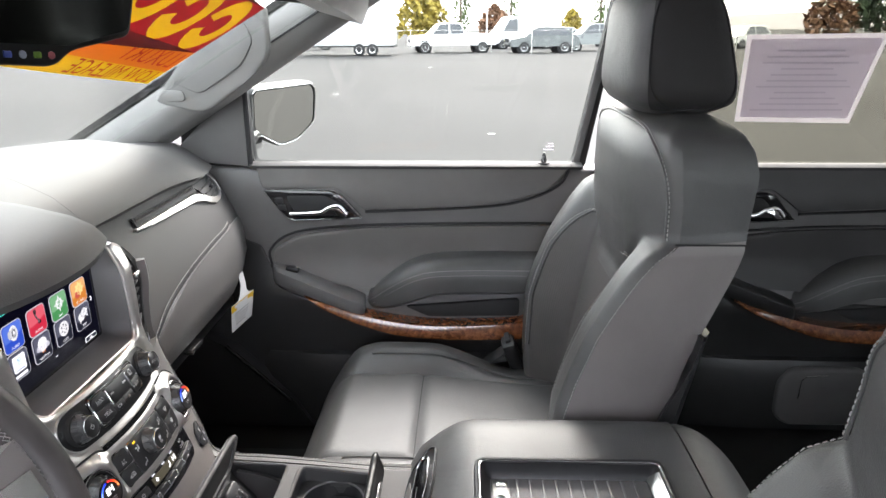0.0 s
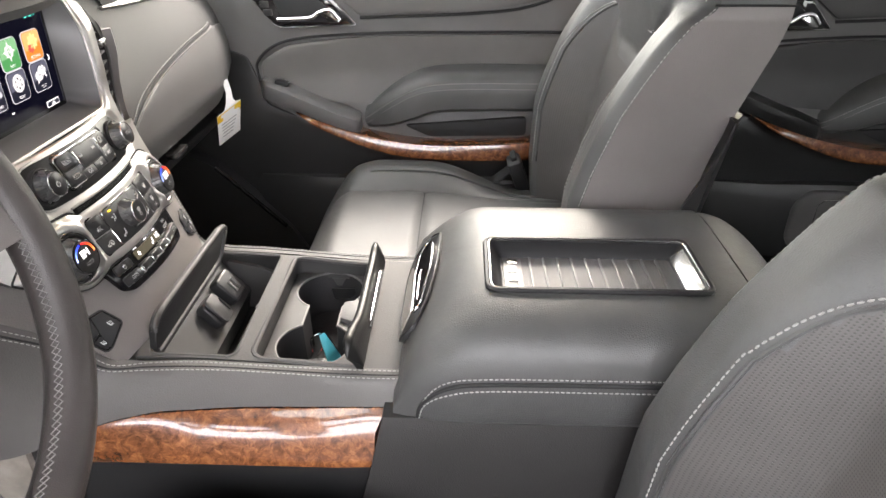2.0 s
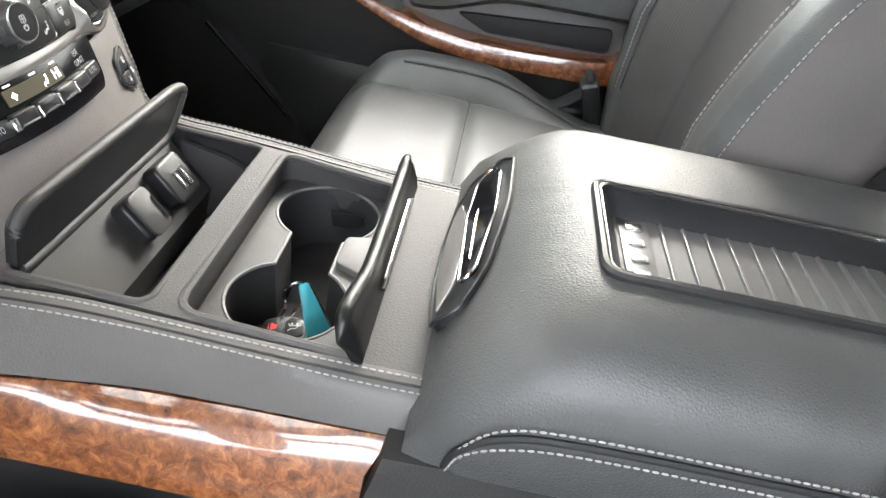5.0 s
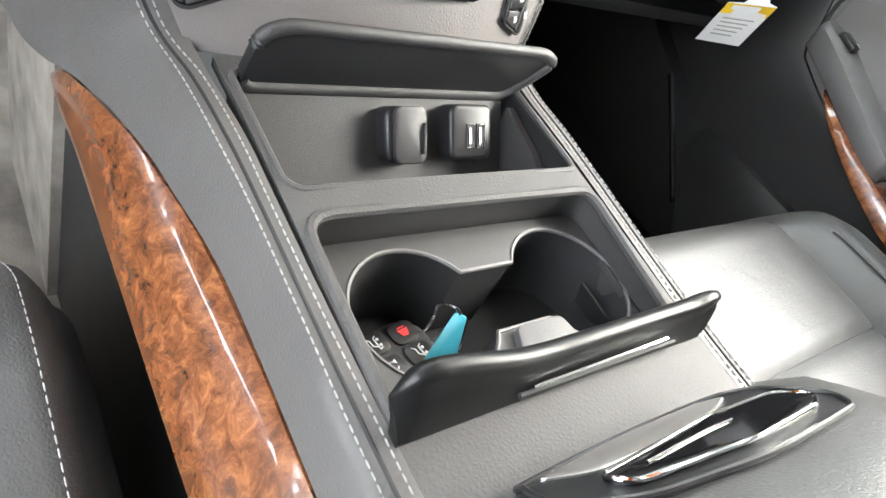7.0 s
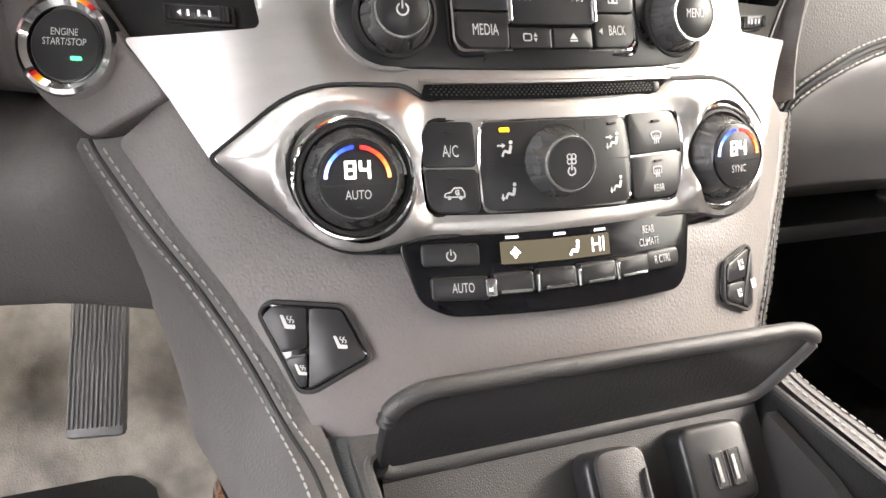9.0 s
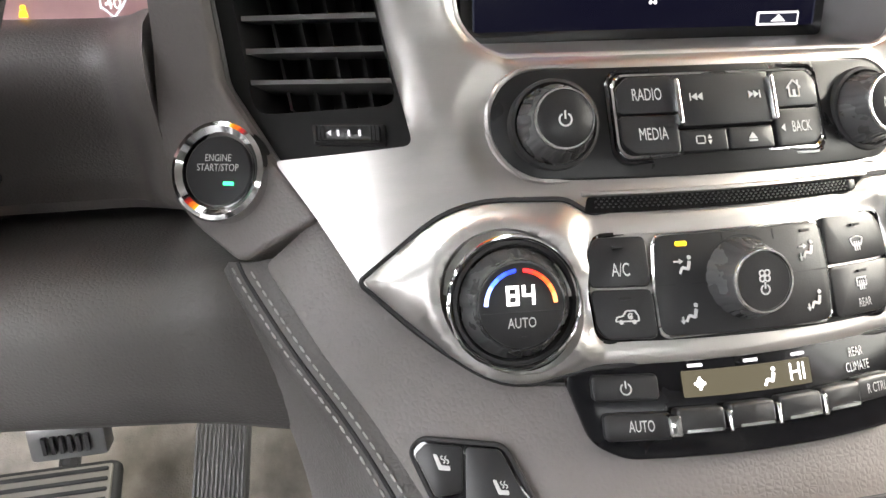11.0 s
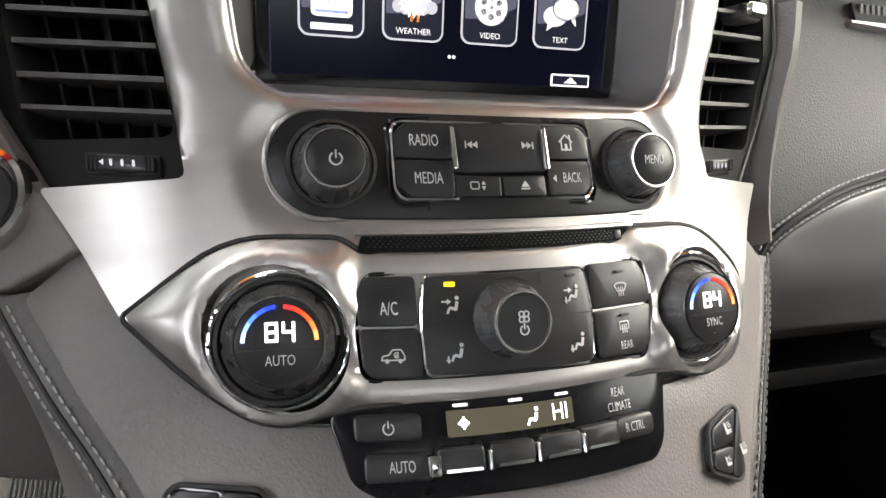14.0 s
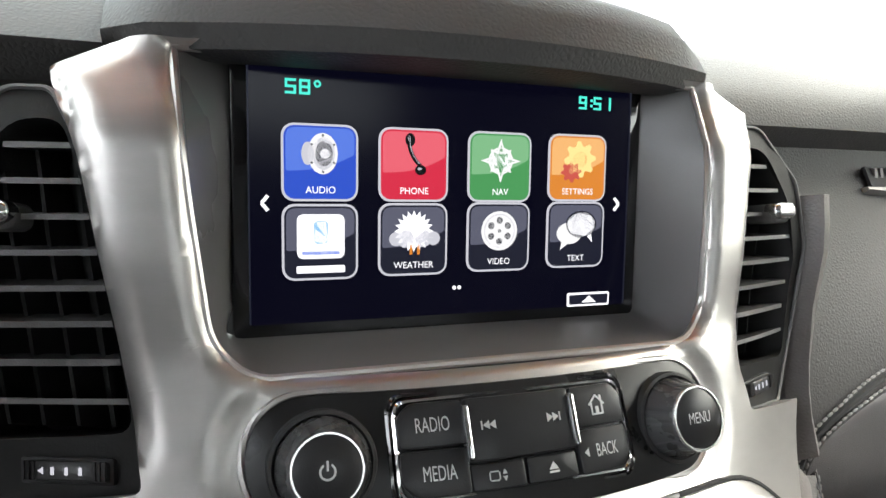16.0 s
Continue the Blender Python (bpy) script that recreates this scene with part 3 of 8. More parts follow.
    for z in np.linspace(0.70, 1.11, 12):
        x1 = 0.346 + 0.2 * (z - 0.99)
        w = 0.256
        x0 = x1 - 0.016 - 0.03 * smooth(1.11, 0.95, z)
        rs.append([(x0, -w, z), (x1 - 0.02, -w, z), (x1, -w + 0.03, z), (x1, w - 0.03, z), (x1 - 0.02, w, z), (x0, w, z), (x0 + 0.004, w - 0.012, z), (x1 - 0.02, w - 0.03, z), (x1 - 0.02, -w + 0.03, z), (x0 + 0.004, -w + 0.012, z)])
    part("back_shell", loft(rs), PLASTIC_LOW, s, "dark plastic seatback shell")
    # cushion
    rings = []
    for i in range(66):
        x = -0.285 + 0.52 * i / 65
        f = smooth(-0.285, -0.20, x)
        ring2 = []
        w = 0.245 + 0.012 * f
        for j in range(61):
            k = -1 + 2 * j / 60
            k = math.copysign(abs(k) ** 0.85, k)
            a = abs(k)
            z = 0.735 + 0.10 * math.sqrt(max(0, f)) - 0.02 * smooth(-0.10, 0.2, x)
            z += 0.030 * smooth(0.52, 0.78, a) * smooth(-0.27, -0.15, x) * (1 - 1.5 * smooth(-0.05, 0.14, x)) - 0.055 * smooth(0.86, 1.0, a) ** 2
            z += (0.005 * (1 - (a / 0.56) ** 2) if a < 0.56 else 0.0) * f
            z -= 0.007 * math.exp(-((x + 0.060) / 0.009) ** 2) * smooth(0.60, 0.50, a)
            z -= 0.005 * f * math.exp(-((a - 0.56) / 0.022) ** 2)
            ring2.append((x, w * k, z))
        ring2 += [(x, w * k, 0.70) for k in (1.0, 0.5, 0, -0.5, -1.0)]
        rings.append(ring2)
    cush = part("seat_cushion", loft(rings), LEATHER, s)
    edge_lines.append([(r[56][0], r[56][1], r[56][2] + 0.0006) for r in rings[5:62]])
    for sg in (-1, 1):
        ln = [(p[0], p[1], p[2] + 0.0012) for p in (rings[i][30 + sg * 20] for i in range(14, 60))]
        part("piping", tube(ln, 0.0020, 6), LEATHER, cush)
        part("stitching", stitches([(a, b + sg * 0.004, c2 + 0.0012) for a, b, c2 in ln]), DARKTHREAD, cush)
    part("seam", tube([(rings[28][j][0], rings[28][j][1], rings[28][j][2] - 0.0004) for j in range(15, 46)], 0.0014, 6), RUBBER, cush)
    part("seat_base", rbox(0.44, 0.42, 0.13, 0.02, m=pose(-0.02, 0, 0.645)), PLASTIC_LOW, s)
    for sg in (-1, 1):
        part("seat_rail", rbox(0.50, 0.04, 0.05, 0.006, m=pose(-0.02, sg * 0.19, 0.60)), DULLCHROME, s)
    part("side_shield", flat(rpoly([(-0.20, 0.70), (0.28, 0.70), (0.33, 0.78), (0.28, 0.84), (0.16, 0.80), (-0.18, 0.77)], 0.03), 0, 0.02, 0.008, 2, fn=lambda u, v, n: (u, -0.25 - n, v)), PLASTIC_LOW, s)
    part("side_shield", flat(rpoly([(-0.20, 0.70), (0.28, 0.70), (0.33, 0.78), (0.28, 0.84), (0.16, 0.80), (-0.18, 0.77)], 0.03), 0, 0.02, 0.008, 2, fn=lambda u, v, n: (u, 0.25 + n, v)), PLASTIC_LOW, s)
    # headrest
    rings = []
    N = 40

    def head(k):
        """Front and rear edge, half width and roundness of the headrest at height k."""
        e = max((1 - min(1.0, abs(k)) ** 5) ** 0.33, 0.55)
        return 0.264 + 0.006 * k, 0.424 - 0.026 * (k + 1), (0.150 - 0.012 * k) * e, e

    for i in range(27):
        k = -1 + 2 * i / 26
        xf, xb, w, e = head(k)
        xc, d = (xf + xb) / 2, (xb - xf) / 2 * e
        rr = []
        for j in range(N):
            a = 2 * math.pi * j / N
            qx = math.copysign(abs(math.cos(a)) ** 0.42, math.cos(a))
            qy = math.copysign(abs(math.sin(a)) ** 0.42, math.sin(a))
            rr.append((xc + d * qx - (0.012 * (1 - qy ** 2) if qx < 0 else 0), w * qy, 1.493 + 0.095 * k))
        rings.append(rr)
    hr = part("headrest", loft(rings), LEATHER, s)
    hr.data.materials.append(BLACK_MESH)
    for p in hr.data.polygons:
        k = (p.center.z - 1.493) / 0.095
        if abs(p.center.y) > 0.90 * head(k)[2] and abs(k) < 0.96:
            p.material_index = 1
    for sg in (-1, 1):
        loop = []
        for a in np.linspace(0, 2 * math.pi, 57)[:-1]:
            k = 0.90 * math.copysign(abs(math.sin(a)) ** 0.55, math.sin(a))
            xf, xb, w, e = head(k)
            q = 0.80 * math.copysign(abs(math.cos(a)) ** 0.55, math.cos(a))
            qy = math.sqrt(1 - abs(q) ** 4.762) ** 0.42
            loop.append(((xf + xb) / 2 + (xb - xf) / 2 * e * q - (0.012 * (1 - qy ** 2) if q < 0 else 0), sg * (w * qy + 0.0008), 1.493 + 0.095 * k))
        part("piping", tube(loop, 0.0018, 6, closed=True), RUBBER, hr)
        part("headrest_post", tube([(0.360, sg * 0.075, z) for z in (1.34, 1.38, 1.43)], 0.006, 10), CHROME, s, "chrome headrest post")
        part("post_collar", lathe([(0.022, 0), (0.022, 0.006), (0.016, 0.009), (0.010, 0.009)], 20, pose(0.360, sg * 0.075, 1.397)), PLASTIC_LOW, s)
    return s


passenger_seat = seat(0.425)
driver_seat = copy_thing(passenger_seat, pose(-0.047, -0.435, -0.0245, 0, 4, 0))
# the driver's cushion is drawn out further under the thighs
for piece in driver_seat.children:
    if piece.name.startswith("seat_cushion"):
        piece.scale.x = 1.16
        piece.location.x = -0.038
        part("stitching", stitches(edge_lines[0], 0.0056, 0.0038, 0.0005), THREAD, piece, "pale grey edge stitching")

# ---- centre console ----
con = thing("centre_console", "dark leather centre console with burl wood sides and cup holders", "console")
BIN = rpoly([(-0.306, -0.1040), (-0.224, -0.1045), (-0.2175, -0.0985), (-0.219, 0.106), (-0.306, 0.108)], 0.008)
CUP = rpoly([(-0.202, -0.1035), (-0.088, -0.1045), (-0.088, 0.098), (-0.202, 0.107)], [0.016, 0.010, 0.010, 0.014])
top_outline = [(-0.318, -0.1085), (-0.03, -0.1085), (-0.03, 0.1085), (-0.318, 0.1085)]
part("top_panel", flat(top_outline, -0.006, 0.0, cuts=(0.02, 0.03), fn=console, holes=[BIN, CUP]), SOFT, con)


def pocket(outline, floor, mat1, name):
    """Walls and floor of a pocket sunk in the console's top."""
    bm = bmesh.new()
    n = len(outline)
    for k in range(n):
        a, b = outline[k], outline[(k + 1) % n]
        vs = [bm.verts.new(console(*a, 0.0005)), bm.verts.new(console(*b, 0.0005)), bm.verts.new((b[0] * 1.0, b[1], floor)), bm.verts.new((a[0], a[1], floor))]
        bm.faces.new(vs)
    bm.faces.new([bm.verts.new((x, y, floor)) for x, y in outline])
    bmesh.ops.remove_doubles(bm, verts=bm.verts, dist=0.0004)
    return part(name, bm, mat1, con, sharp=50)


pocket(BIN, 0.868, PLASTIC_LOW, "storage_bin")
pocket(CUP, 0.860, BIN_BLACK, "cup_holder_well")
# one leather skin on each side: from the stack's cheek down over the console's edge to the wood
def flank_rings():
    """Rings from the armrest forward: inner edge, two stitch lines, rolled edge, flank, lower edge, tuck."""
    rings = []
    for x, yi, yo, roll, mid, low in ((-0.030, 0.1120, 0.1228, (0.1275, 0.929), (0.1315, 0.919), (0.1345, 0.909)), (-0.09, 0.1126, 0.1235, (0.1275, 0.929), (0.1315, 0.919), (0.1341, 0.908)),
                                      (-0.15, 0.1145, 0.1238, (0.1270, 0.929), (0.1300, 0.917), (0.1318, 0.904)), (-0.21, 0.1158, 0.1250, (0.1285, 0.931), (0.1315, 0.917), (0.1320, 0.902)),
                                      (-0.255, 0.1163, 0.1273, (0.1315, 0.932), (0.1360, 0.918), (0.1385, 0.903)), (-0.30, 0.1195, 0.1300, (0.1355, 0.937), (0.1435, 0.922), (0.1480, 0.905))):
        rings.append([console(x, yi - 0.004, 0.0002), console(x, yi, 0.0003), console(x, yo, 0.0), (x, *roll), (x, *mid), (x, *low), (x, low[0] - 0.02, low[1] - 0.002)])
    for z, yi, yo, low in ((0.950, 0.1300, 0.1385, (-0.365, 0.163, 0.893)), (0.975, 0.1425, 0.1510, (-0.410, 0.170, 0.872)), (1.000, 0.1585, 0.1668, (-0.448, 0.179, 0.866)),
                           (1.025, 0.1780, 0.1870, (-0.52, 0.184, 0.862)), (1.050, 0.1955, 0.2040, (-0.58, 0.188, 0.862)), (1.0585, 0.2000, 0.2085, (-0.60, 0.190, 0.865))):
        o, q = Vector(stack(yo, z, -0.0016)), Vector(low)
        m = o.lerp(q, 0.45) + Vector((0.004, 0.006, 0.006))
        rings.append([stack(yi - 0.009, z + 0.003, -0.0045), stack(yi, z, -0.0014), tuple(o), tuple(o + Vector((-0.006, 0.0035, -0.006))), tuple(m), low, (low[0] - 0.01, low[1] - 0.03, low[2] - 0.004)])
    return [spline([r[k] for r in rings], 7) for k in range(7)]


FLANK = flank_rings()
WOOD_TOP = ((-0.410, 0.1640, 0.862), (-0.385, 0.1640, 0.883), (-0.36, 0.1625, 0.894), (-0.33, 0.1570, 0.9028), (-0.30, 0.1485, 0.905), (-0.27, 0.1420, 0.904), (-0.24, 0.1350, 0.901), (-0.21, 0.1325, 0.901), (-0.15, 0.1318, 0.903), (-0.09, 0.1341, 0.907), (-0.058, 0.1345, 0.909))
for sg in (-1, 1):
    side = [[(p[0], sg * p[1], p[2]) for p in line] for line in FLANK]
    part("leather_flank", loft([[line[k] for line in side] for k in range(len(side[0]))], closed=False, caps=False), CONSOLE_SKIN, con, sharp=60)
    for line, out in ((side[1], 0.0), (side[2], 0.0)):
        part("stitching", stitches([(x + 0.0003, y, z + 0.0007) for x, y, z in line[1:-2]], 0.0050, 0.0036, 0.0006), THREAD, con)
    part("seam", tube([tuple((Vector(a) + Vector(b)) / 2 + Vector((0, 0, -0.0002))) for a, b in zip(side[1], side[2])], 0.0011, 6), RUBBER, con)
    rings = []
    for x in np.linspace(-0.410, -0.060, 34):
        yt, zt = (float(np.interp(x, [w[0] for w in WOOD_TOP], [w[i] for w in WOOD_TOP])) for i in (1, 2))
        yb, zb = 0.1648 - 0.002 * smooth(-0.12, -0.06, x), 0.8545 - 0.004 * smooth(-0.33, -0.41, x)
        ring = []
        for t in np.linspace(0, 1, 11):
            bow = 0.0055 * (1 - (2 * t - 1) ** 2) ** 0.8 * min(1.0, (zt - zb) / 0.035)
            ring.append((x - (0.026 * (1 - t) if x > -0.065 else 0), sg * (yb + (yt + 0.001 - yb) * t + 0.85 * bow), zb + (zt - zb) * t + 0.5 * bow))
        rings.append(ring + [(x, sg * (yt - 0.016), zt - 0.004), (x, sg * (yb - 0.03), zb + 0.002)])
    part("wood_panel", loft(rings), WOOD, con, "glossy orange-brown burl wood panel")
    part("plinth", loft([[(x, sg * 0.10, 0.60), (x, sg * 0.150, 0.60), (x, sg * 0.152, 0.853), (x, sg * 0.10, 0.862)] for x in np.linspace(-0.435, -0.055, 6)]), PLASTIC_LOW, con)
    # The passenger side gets the shade-coloured carpet.
    part("carpeted_side", loft([[(x, sg * 0.10, 0.60), (x, sg * 0.158, 0.60), (x, sg * 0.160, 0.858), (x, sg * 0.10, 0.87)] for x in np.linspace(-0.62, -0.430, 4)]), CARPET if sg < 0 else CARPET_SHADE_AND_MAT, con, "carpeted tunnel side")
for sg in (-1, 1):
    rings = []
    for x in np.linspace(-0.058, 0.29, 14):
        f = smooth(0.10, -0.05, x)
        rings.append([(x - 0.22 * f * (0.93 - z), sg * (y + 0.014 * f), z) for y, z in ((0.118, 0.60), (0.150, 0.60), (0.154, 0.78), (0.151, 0.86), (0.146, 0.900), (0.141, 0.914), (0.118, 0.914))])
    part("lower_side_panel", loft(rings), FOOT_SIDE, con, "dark grained side panel under the armrest")
part("core", rbox(0.55, 0.20, 0.24, 0.01, m=pose(-0.30, 0, 0.73)), PLASTIC_LOW, con)

# ---- armrest bin ----
arm = thing("armrest_bin", "padded black leather centre armrest with an open phone tray", "armrest")


def arm_ring(x):
    pts = []
    for a in np.linspace(0, math.pi, 25):
        cx, cz = math.cos(a), math.sin(a)
        y = 0.157 * math.copysign(abs(cx) ** 0.42, cx)
        z = 0.915 + 0.103 * abs(cz) ** 0.42
        pts.append((x, y, z))
    return pts


TRAY = rpoly([(0.040, -0.083), (0.262, -0.083), (0.262, 0.024), (0.040, 0.024)], 0.012)
rings = []
for i in range(25):
    x = -0.052 + 0.354 * i / 24
    k = float(np.interp(x, (-0.052, -0.046, -0.020, 0.0, 0.02, 0.04), (0.22, 0.46, 0.70, 0.86, 0.96, 1.0)))
    r = []
    for p in arm_ring(x):
        r.append((p[0], p[1] * (0.93 + 0.07 * k), 0.905 + (p[2] - 0.905) * k))
    r += [(x, -0.150, 0.905), (x, -0.05, 0.90), (x, 0.05, 0.90), (x, 0.150, 0.905)]
    rings.append(r)
bm = loft(rings)
for co, no in (((0.040, 0, 0), (1, 0, 0)), ((0.262, 0, 0), (1, 0, 0)), ((0, -0.083, 0), (0, 1, 0)), ((0, 0.024, 0), (0, 1, 0))):
    bmesh.ops.bisect_plane(bm, geom=bm.verts[:] + bm.edges[:] + bm.faces[:], plane_co=co, plane_no=no)
gone = [f for f in bm.faces if 0.040 < f.calc_center_median().x < 0.262 and -0.083 < f.calc_center_median().y < 0.024 and f.calc_center_median().z > 0.97]
bmesh.ops.delete(bm, geom=gone, context="FACES")
lid = part("lid", bm, LEATHER, arm)
part("base", loft([[(x, y, z) for y, z in ((-0.138, 0.60), (0.138, 0.60), (0.138, 0.90), (-0.138, 0.90))] for x in (-0.035, 0.1, 0.36)]), PLASTIC_LOW, arm)


# ---- flat signs and icons ----
def arc(cx, cy, r, w, a0, a1, n=14):
    o = [(cx + (r + w / 2) * math.cos(radians(a0 + (a1 - a0) * i / n)), cy + (r + w / 2) * math.sin(radians(a0 + (a1 - a0) * i / n))) for i in range(n + 1)]
    q = [(cx + (r - w / 2) * math.cos(radians(a1 - (a1 - a0) * i / n)), cy + (r - w / 2) * math.sin(radians(a1 - (a1 - a0) * i / n))) for i in range(n + 1)]
    return o + q


def bar(x0, y0, x1, y1, w):
    d = Vector((x1 - x0, y1 - y0)).normalized() * w / 2
    return [(x0 - d.y, y0 + d.x), (x1 - d.y, y1 + d.x), (x1 + d.y, y1 - d.x), (x0 + d.y, y0 - d.x)]


def marks(polys, fn, n0=0.0, n1=0.0003, at=(0, 0), k=1.0):
    """Several small flat shapes joined into one printed sign."""
    bm = bmesh.new()
    for p in polys:
        add(bm, flat([(at[0] + k * u, at[1] + k * v) for u, v in p], n0, n1, fn=fn))
    return bm


POWER = [arc(0, 0, 0.8, 0.22, 120, 420), bar(0, 0.1, 0, 1.15, 0.22)]
PREV = [bar(-1.3, -0.6, -1.3, 0.6, 0.2), [(-1.1, 0), (-0.1, 0.6), (-0.1, -0.6)], [(-0.1, 0), (0.9, 0.6), (0.9, -0.6)]]
NEXT = [[(-u, v) for u, v in p] for p in PREV]
HOME = [bar(-1.1, 0.1, 0, 1.1, 0.2), bar(1.1, 0.1, 0, 1.1, 0.2), bar(-0.75, 0.3, -0.75, -0.9, 0.2), bar(0.75, 0.3, 0.75, -0.9, 0.2), bar(-0.85, -0.9, 0.85, -0.9, 0.2), bar(0, -0.8, 0, -0.1, 0.4), bar(0.7, 0.5, 0.7, 1.1, 0.25)]
EJECT = [[(-0.9, -0.1), (0.9, -0.1), (0, 1.0)], bar(-0.9, -0.45, 0.9, -0.45, 0.3)]
DISPLAY = [bar(-1.5, -0.6, -0.1, -0.6, 0.18), bar(-1.5, 0.6, -0.1, 0.6, 0.18), bar(-1.6, -0.5, -1.6, 0.5, 0.18), bar(0, -0.5, 0, 0.5, 0.18), [(0.5, 0.15), (1.3, 0.15), (0.9, 0.8)], [(0.5, -0.15), (1.3, -0.15), (0.9, -0.8)]]
SEATED = [circ(0.75, 1.0, 0.28, 10), bar(0.75, 0.55, 0.45, -0.45, 0.42), bar(0.55, -0.45, -0.35, -0.2, 0.36), bar(-0.35, -0.2, -0.75, -0.95, 0.3)]
ARROW_F = [bar(-1.4, 0.55, -0.6, 0.55, 0.22), [(-0.65, 0.2), (-0.65, 0.9), (-0.1, 0.55)]]
ARROW_D = [bar(-1.2, -0.3, -1.2, -0.8, 0.22), [(-1.55, -0.75), (-0.85, -0.75), (-1.2, -1.25)]]
CARSIGN = [bar(-1.4, -0.35, 1.4, -0.35, 0.5), bar(-0.7, 0.35, 0.9, 0.35, 0.22), bar(-1.1, 0, -0.6, 0.35, 0.2), bar(1.2, 0, 0.9, 0.35, 0.2), circ(-0.8, -0.65, 0.33, 10), circ(0.8, -0.65, 0.33, 10)]
RECIRC = [bar(-1.5, -0.5, -1.3, 0.0, 0.18), bar(-1.5, -0.5, 1.5, -0.5, 0.18), bar(-1.3, 0.0, -0.5, 0.15, 0.18), bar(-0.5, 0.15, 0.0, 0.75, 0.18), bar(0.0, 0.75, 1.1, 0.75, 0.18), bar(1.1, 0.75, 1.5, 0.1, 0.18), bar(1.5, 0.1, 1.5, -0.5, 0.18), circ(-0.8, -0.6, 0.28, 10), circ(0.9, -0.6, 0.28, 10), arc(0.5, 0.1, 0.32, 0.16, 40, 300, 10), [(0.25, 0.0), (0.75, -0.2), (0.7, 0.3)]]
DEFROST = [arc(0, -1.6, 2.4, 0.16, 62, 118), bar(-1.1, 0.5, -0.7, -0.3, 0.16), bar(1.1, 0.5, 0.7, -0.3, 0.16), bar(-0.7, -0.3, 0.7, -0.3, 0.16), bar(-0.4, -1.0, -0.4, 0.2, 0.16), bar(0, -1.0, 0, 0.2, 0.16), bar(0.4, -1.0, 0.4, 0.2, 0.16)]
REARDEF = [bar(-0.9, 0.7, 0.9, 0.7, 0.16), bar(-0.9, -0.4, 0.9, -0.4, 0.16), bar(-0.9, 0.7, -0.9, -0.4, 0.16), bar(0.9, 0.7, 0.9, -0.4, 0.16), bar(-0.4, -1.0, -0.4, 0.3, 0.16), bar(0, -1.0, 0, 0.3, 0.16), bar(0.4, -1.0, 0.4, 0.3, 0.16)]
FAN = [circ(0, 0.55, 0.16, 8)] + [arc(0.42 * math.cos(radians(a)), 0.55 + 0.42 * math.sin(radians(a)), 0.3, 0.14, 0, 360, 12) for a in (45, 135, 225, 315)] + [arc(0, -0.9, 0.5, 0.15, 120, 420), bar(0, -0.8, 0, -0.1, 0.15)]
HEATSEAT = [rpoly([(-1.0, 1.1), (-0.5, 1.1), (0.0, -0.2), (1.1, -0.2), (1.1, -0.8), (-0.4, -0.8)], 0.15, 2)] + [arc(x, 0.75, 0.22, 0.14, 90, 270, 6) for x in (0.25, 0.75)] + [arc(x, 0.31, 0.22, 0.14, -90, 90, 6) for x in (0.25, 0.75)]

STROKES = {"8": "abcdefg", "4": "fgbc", "5": "afgcd", "9": "abcdfg", "1": "bc"}


def digits(text, h, w, t):
    """Square digits made of straight strokes, side by side and centred."""
    lines = {"a": (0, h, w, h), "b": (w, h / 2, w, h), "c": (w, 0, w, h / 2), "d": (0, 0, w, 0), "e": (0, 0, 0, h / 2), "f": (0, h / 2, 0, h), "g": (0, h / 2, w, h / 2)}
    out, x = [], 0.0
    for ch in text:
        if ch == ":":
            out += [rrect(x + t, h * k, t * 1.2, t * 1.2, t * 0.2, 2) for k in (0.25, 0.75)]
            x += 2.6 * t
        elif ch == "°":
            out.append(arc(x + 1.2 * t, h - t, 1.1 * t, 0.8 * t, 0, 359))
            x += 3 * t
        else:
            for k in STROKES[ch]:
                x0, y0, x1, y1 = lines[k]
                e = t / 2
                out.append([(x + x0 - e, y0 - e), (x + x1 + e, y0 - e), (x + x1 + e, y1 + e), (x + x0 - e, y1 + e)])
            x += (w + 2.2 * t)
    mid = (x - 2.2 * t) / 2
    return [[(u - mid, v - h / 2) for u, v in p] for p in out]


# ---- centre stack ----
st = thing("centre_stack", "satin silver centre stack with touchscreen, radio and climate controls", "control panel")
SUR = [(0.1930, 1.0585), (0.1715, 1.027), (0.1520, 1.002), (0.1360, 0.977), (0.1235, 0.952), (0.1200, 0.944), (0.100, 0.947), (0.06, 0.951)]
part("leather_surround", flat(rpoly([(-y, z) for y, z in SUR] + SUR[::-1] + [(0.168, 1.080), (0.150, 1.052), (0.10, 1.02), (-0.10, 1.02), (-0.150, 1.052), (-0.168, 1.080)], 0.004), -0.014, -0.002, 0.001, cuts=(0.02, 0.02), fn=stack), LEATHER_SIDE, st, "dark leather surround with twin stitching")
OPEN = rpoly([(-0.094, 1.143), (0.094, 1.143), (0.106, 1.155), (0.113, 1.21), (0.116, 1.2585), (-0.116, 1.2585), (-0.113, 1.21), (-0.106, 1.155)], [0.012, 0.012, 0.012, 0.02, 0.001, 0.001, 0.02, 0.012])
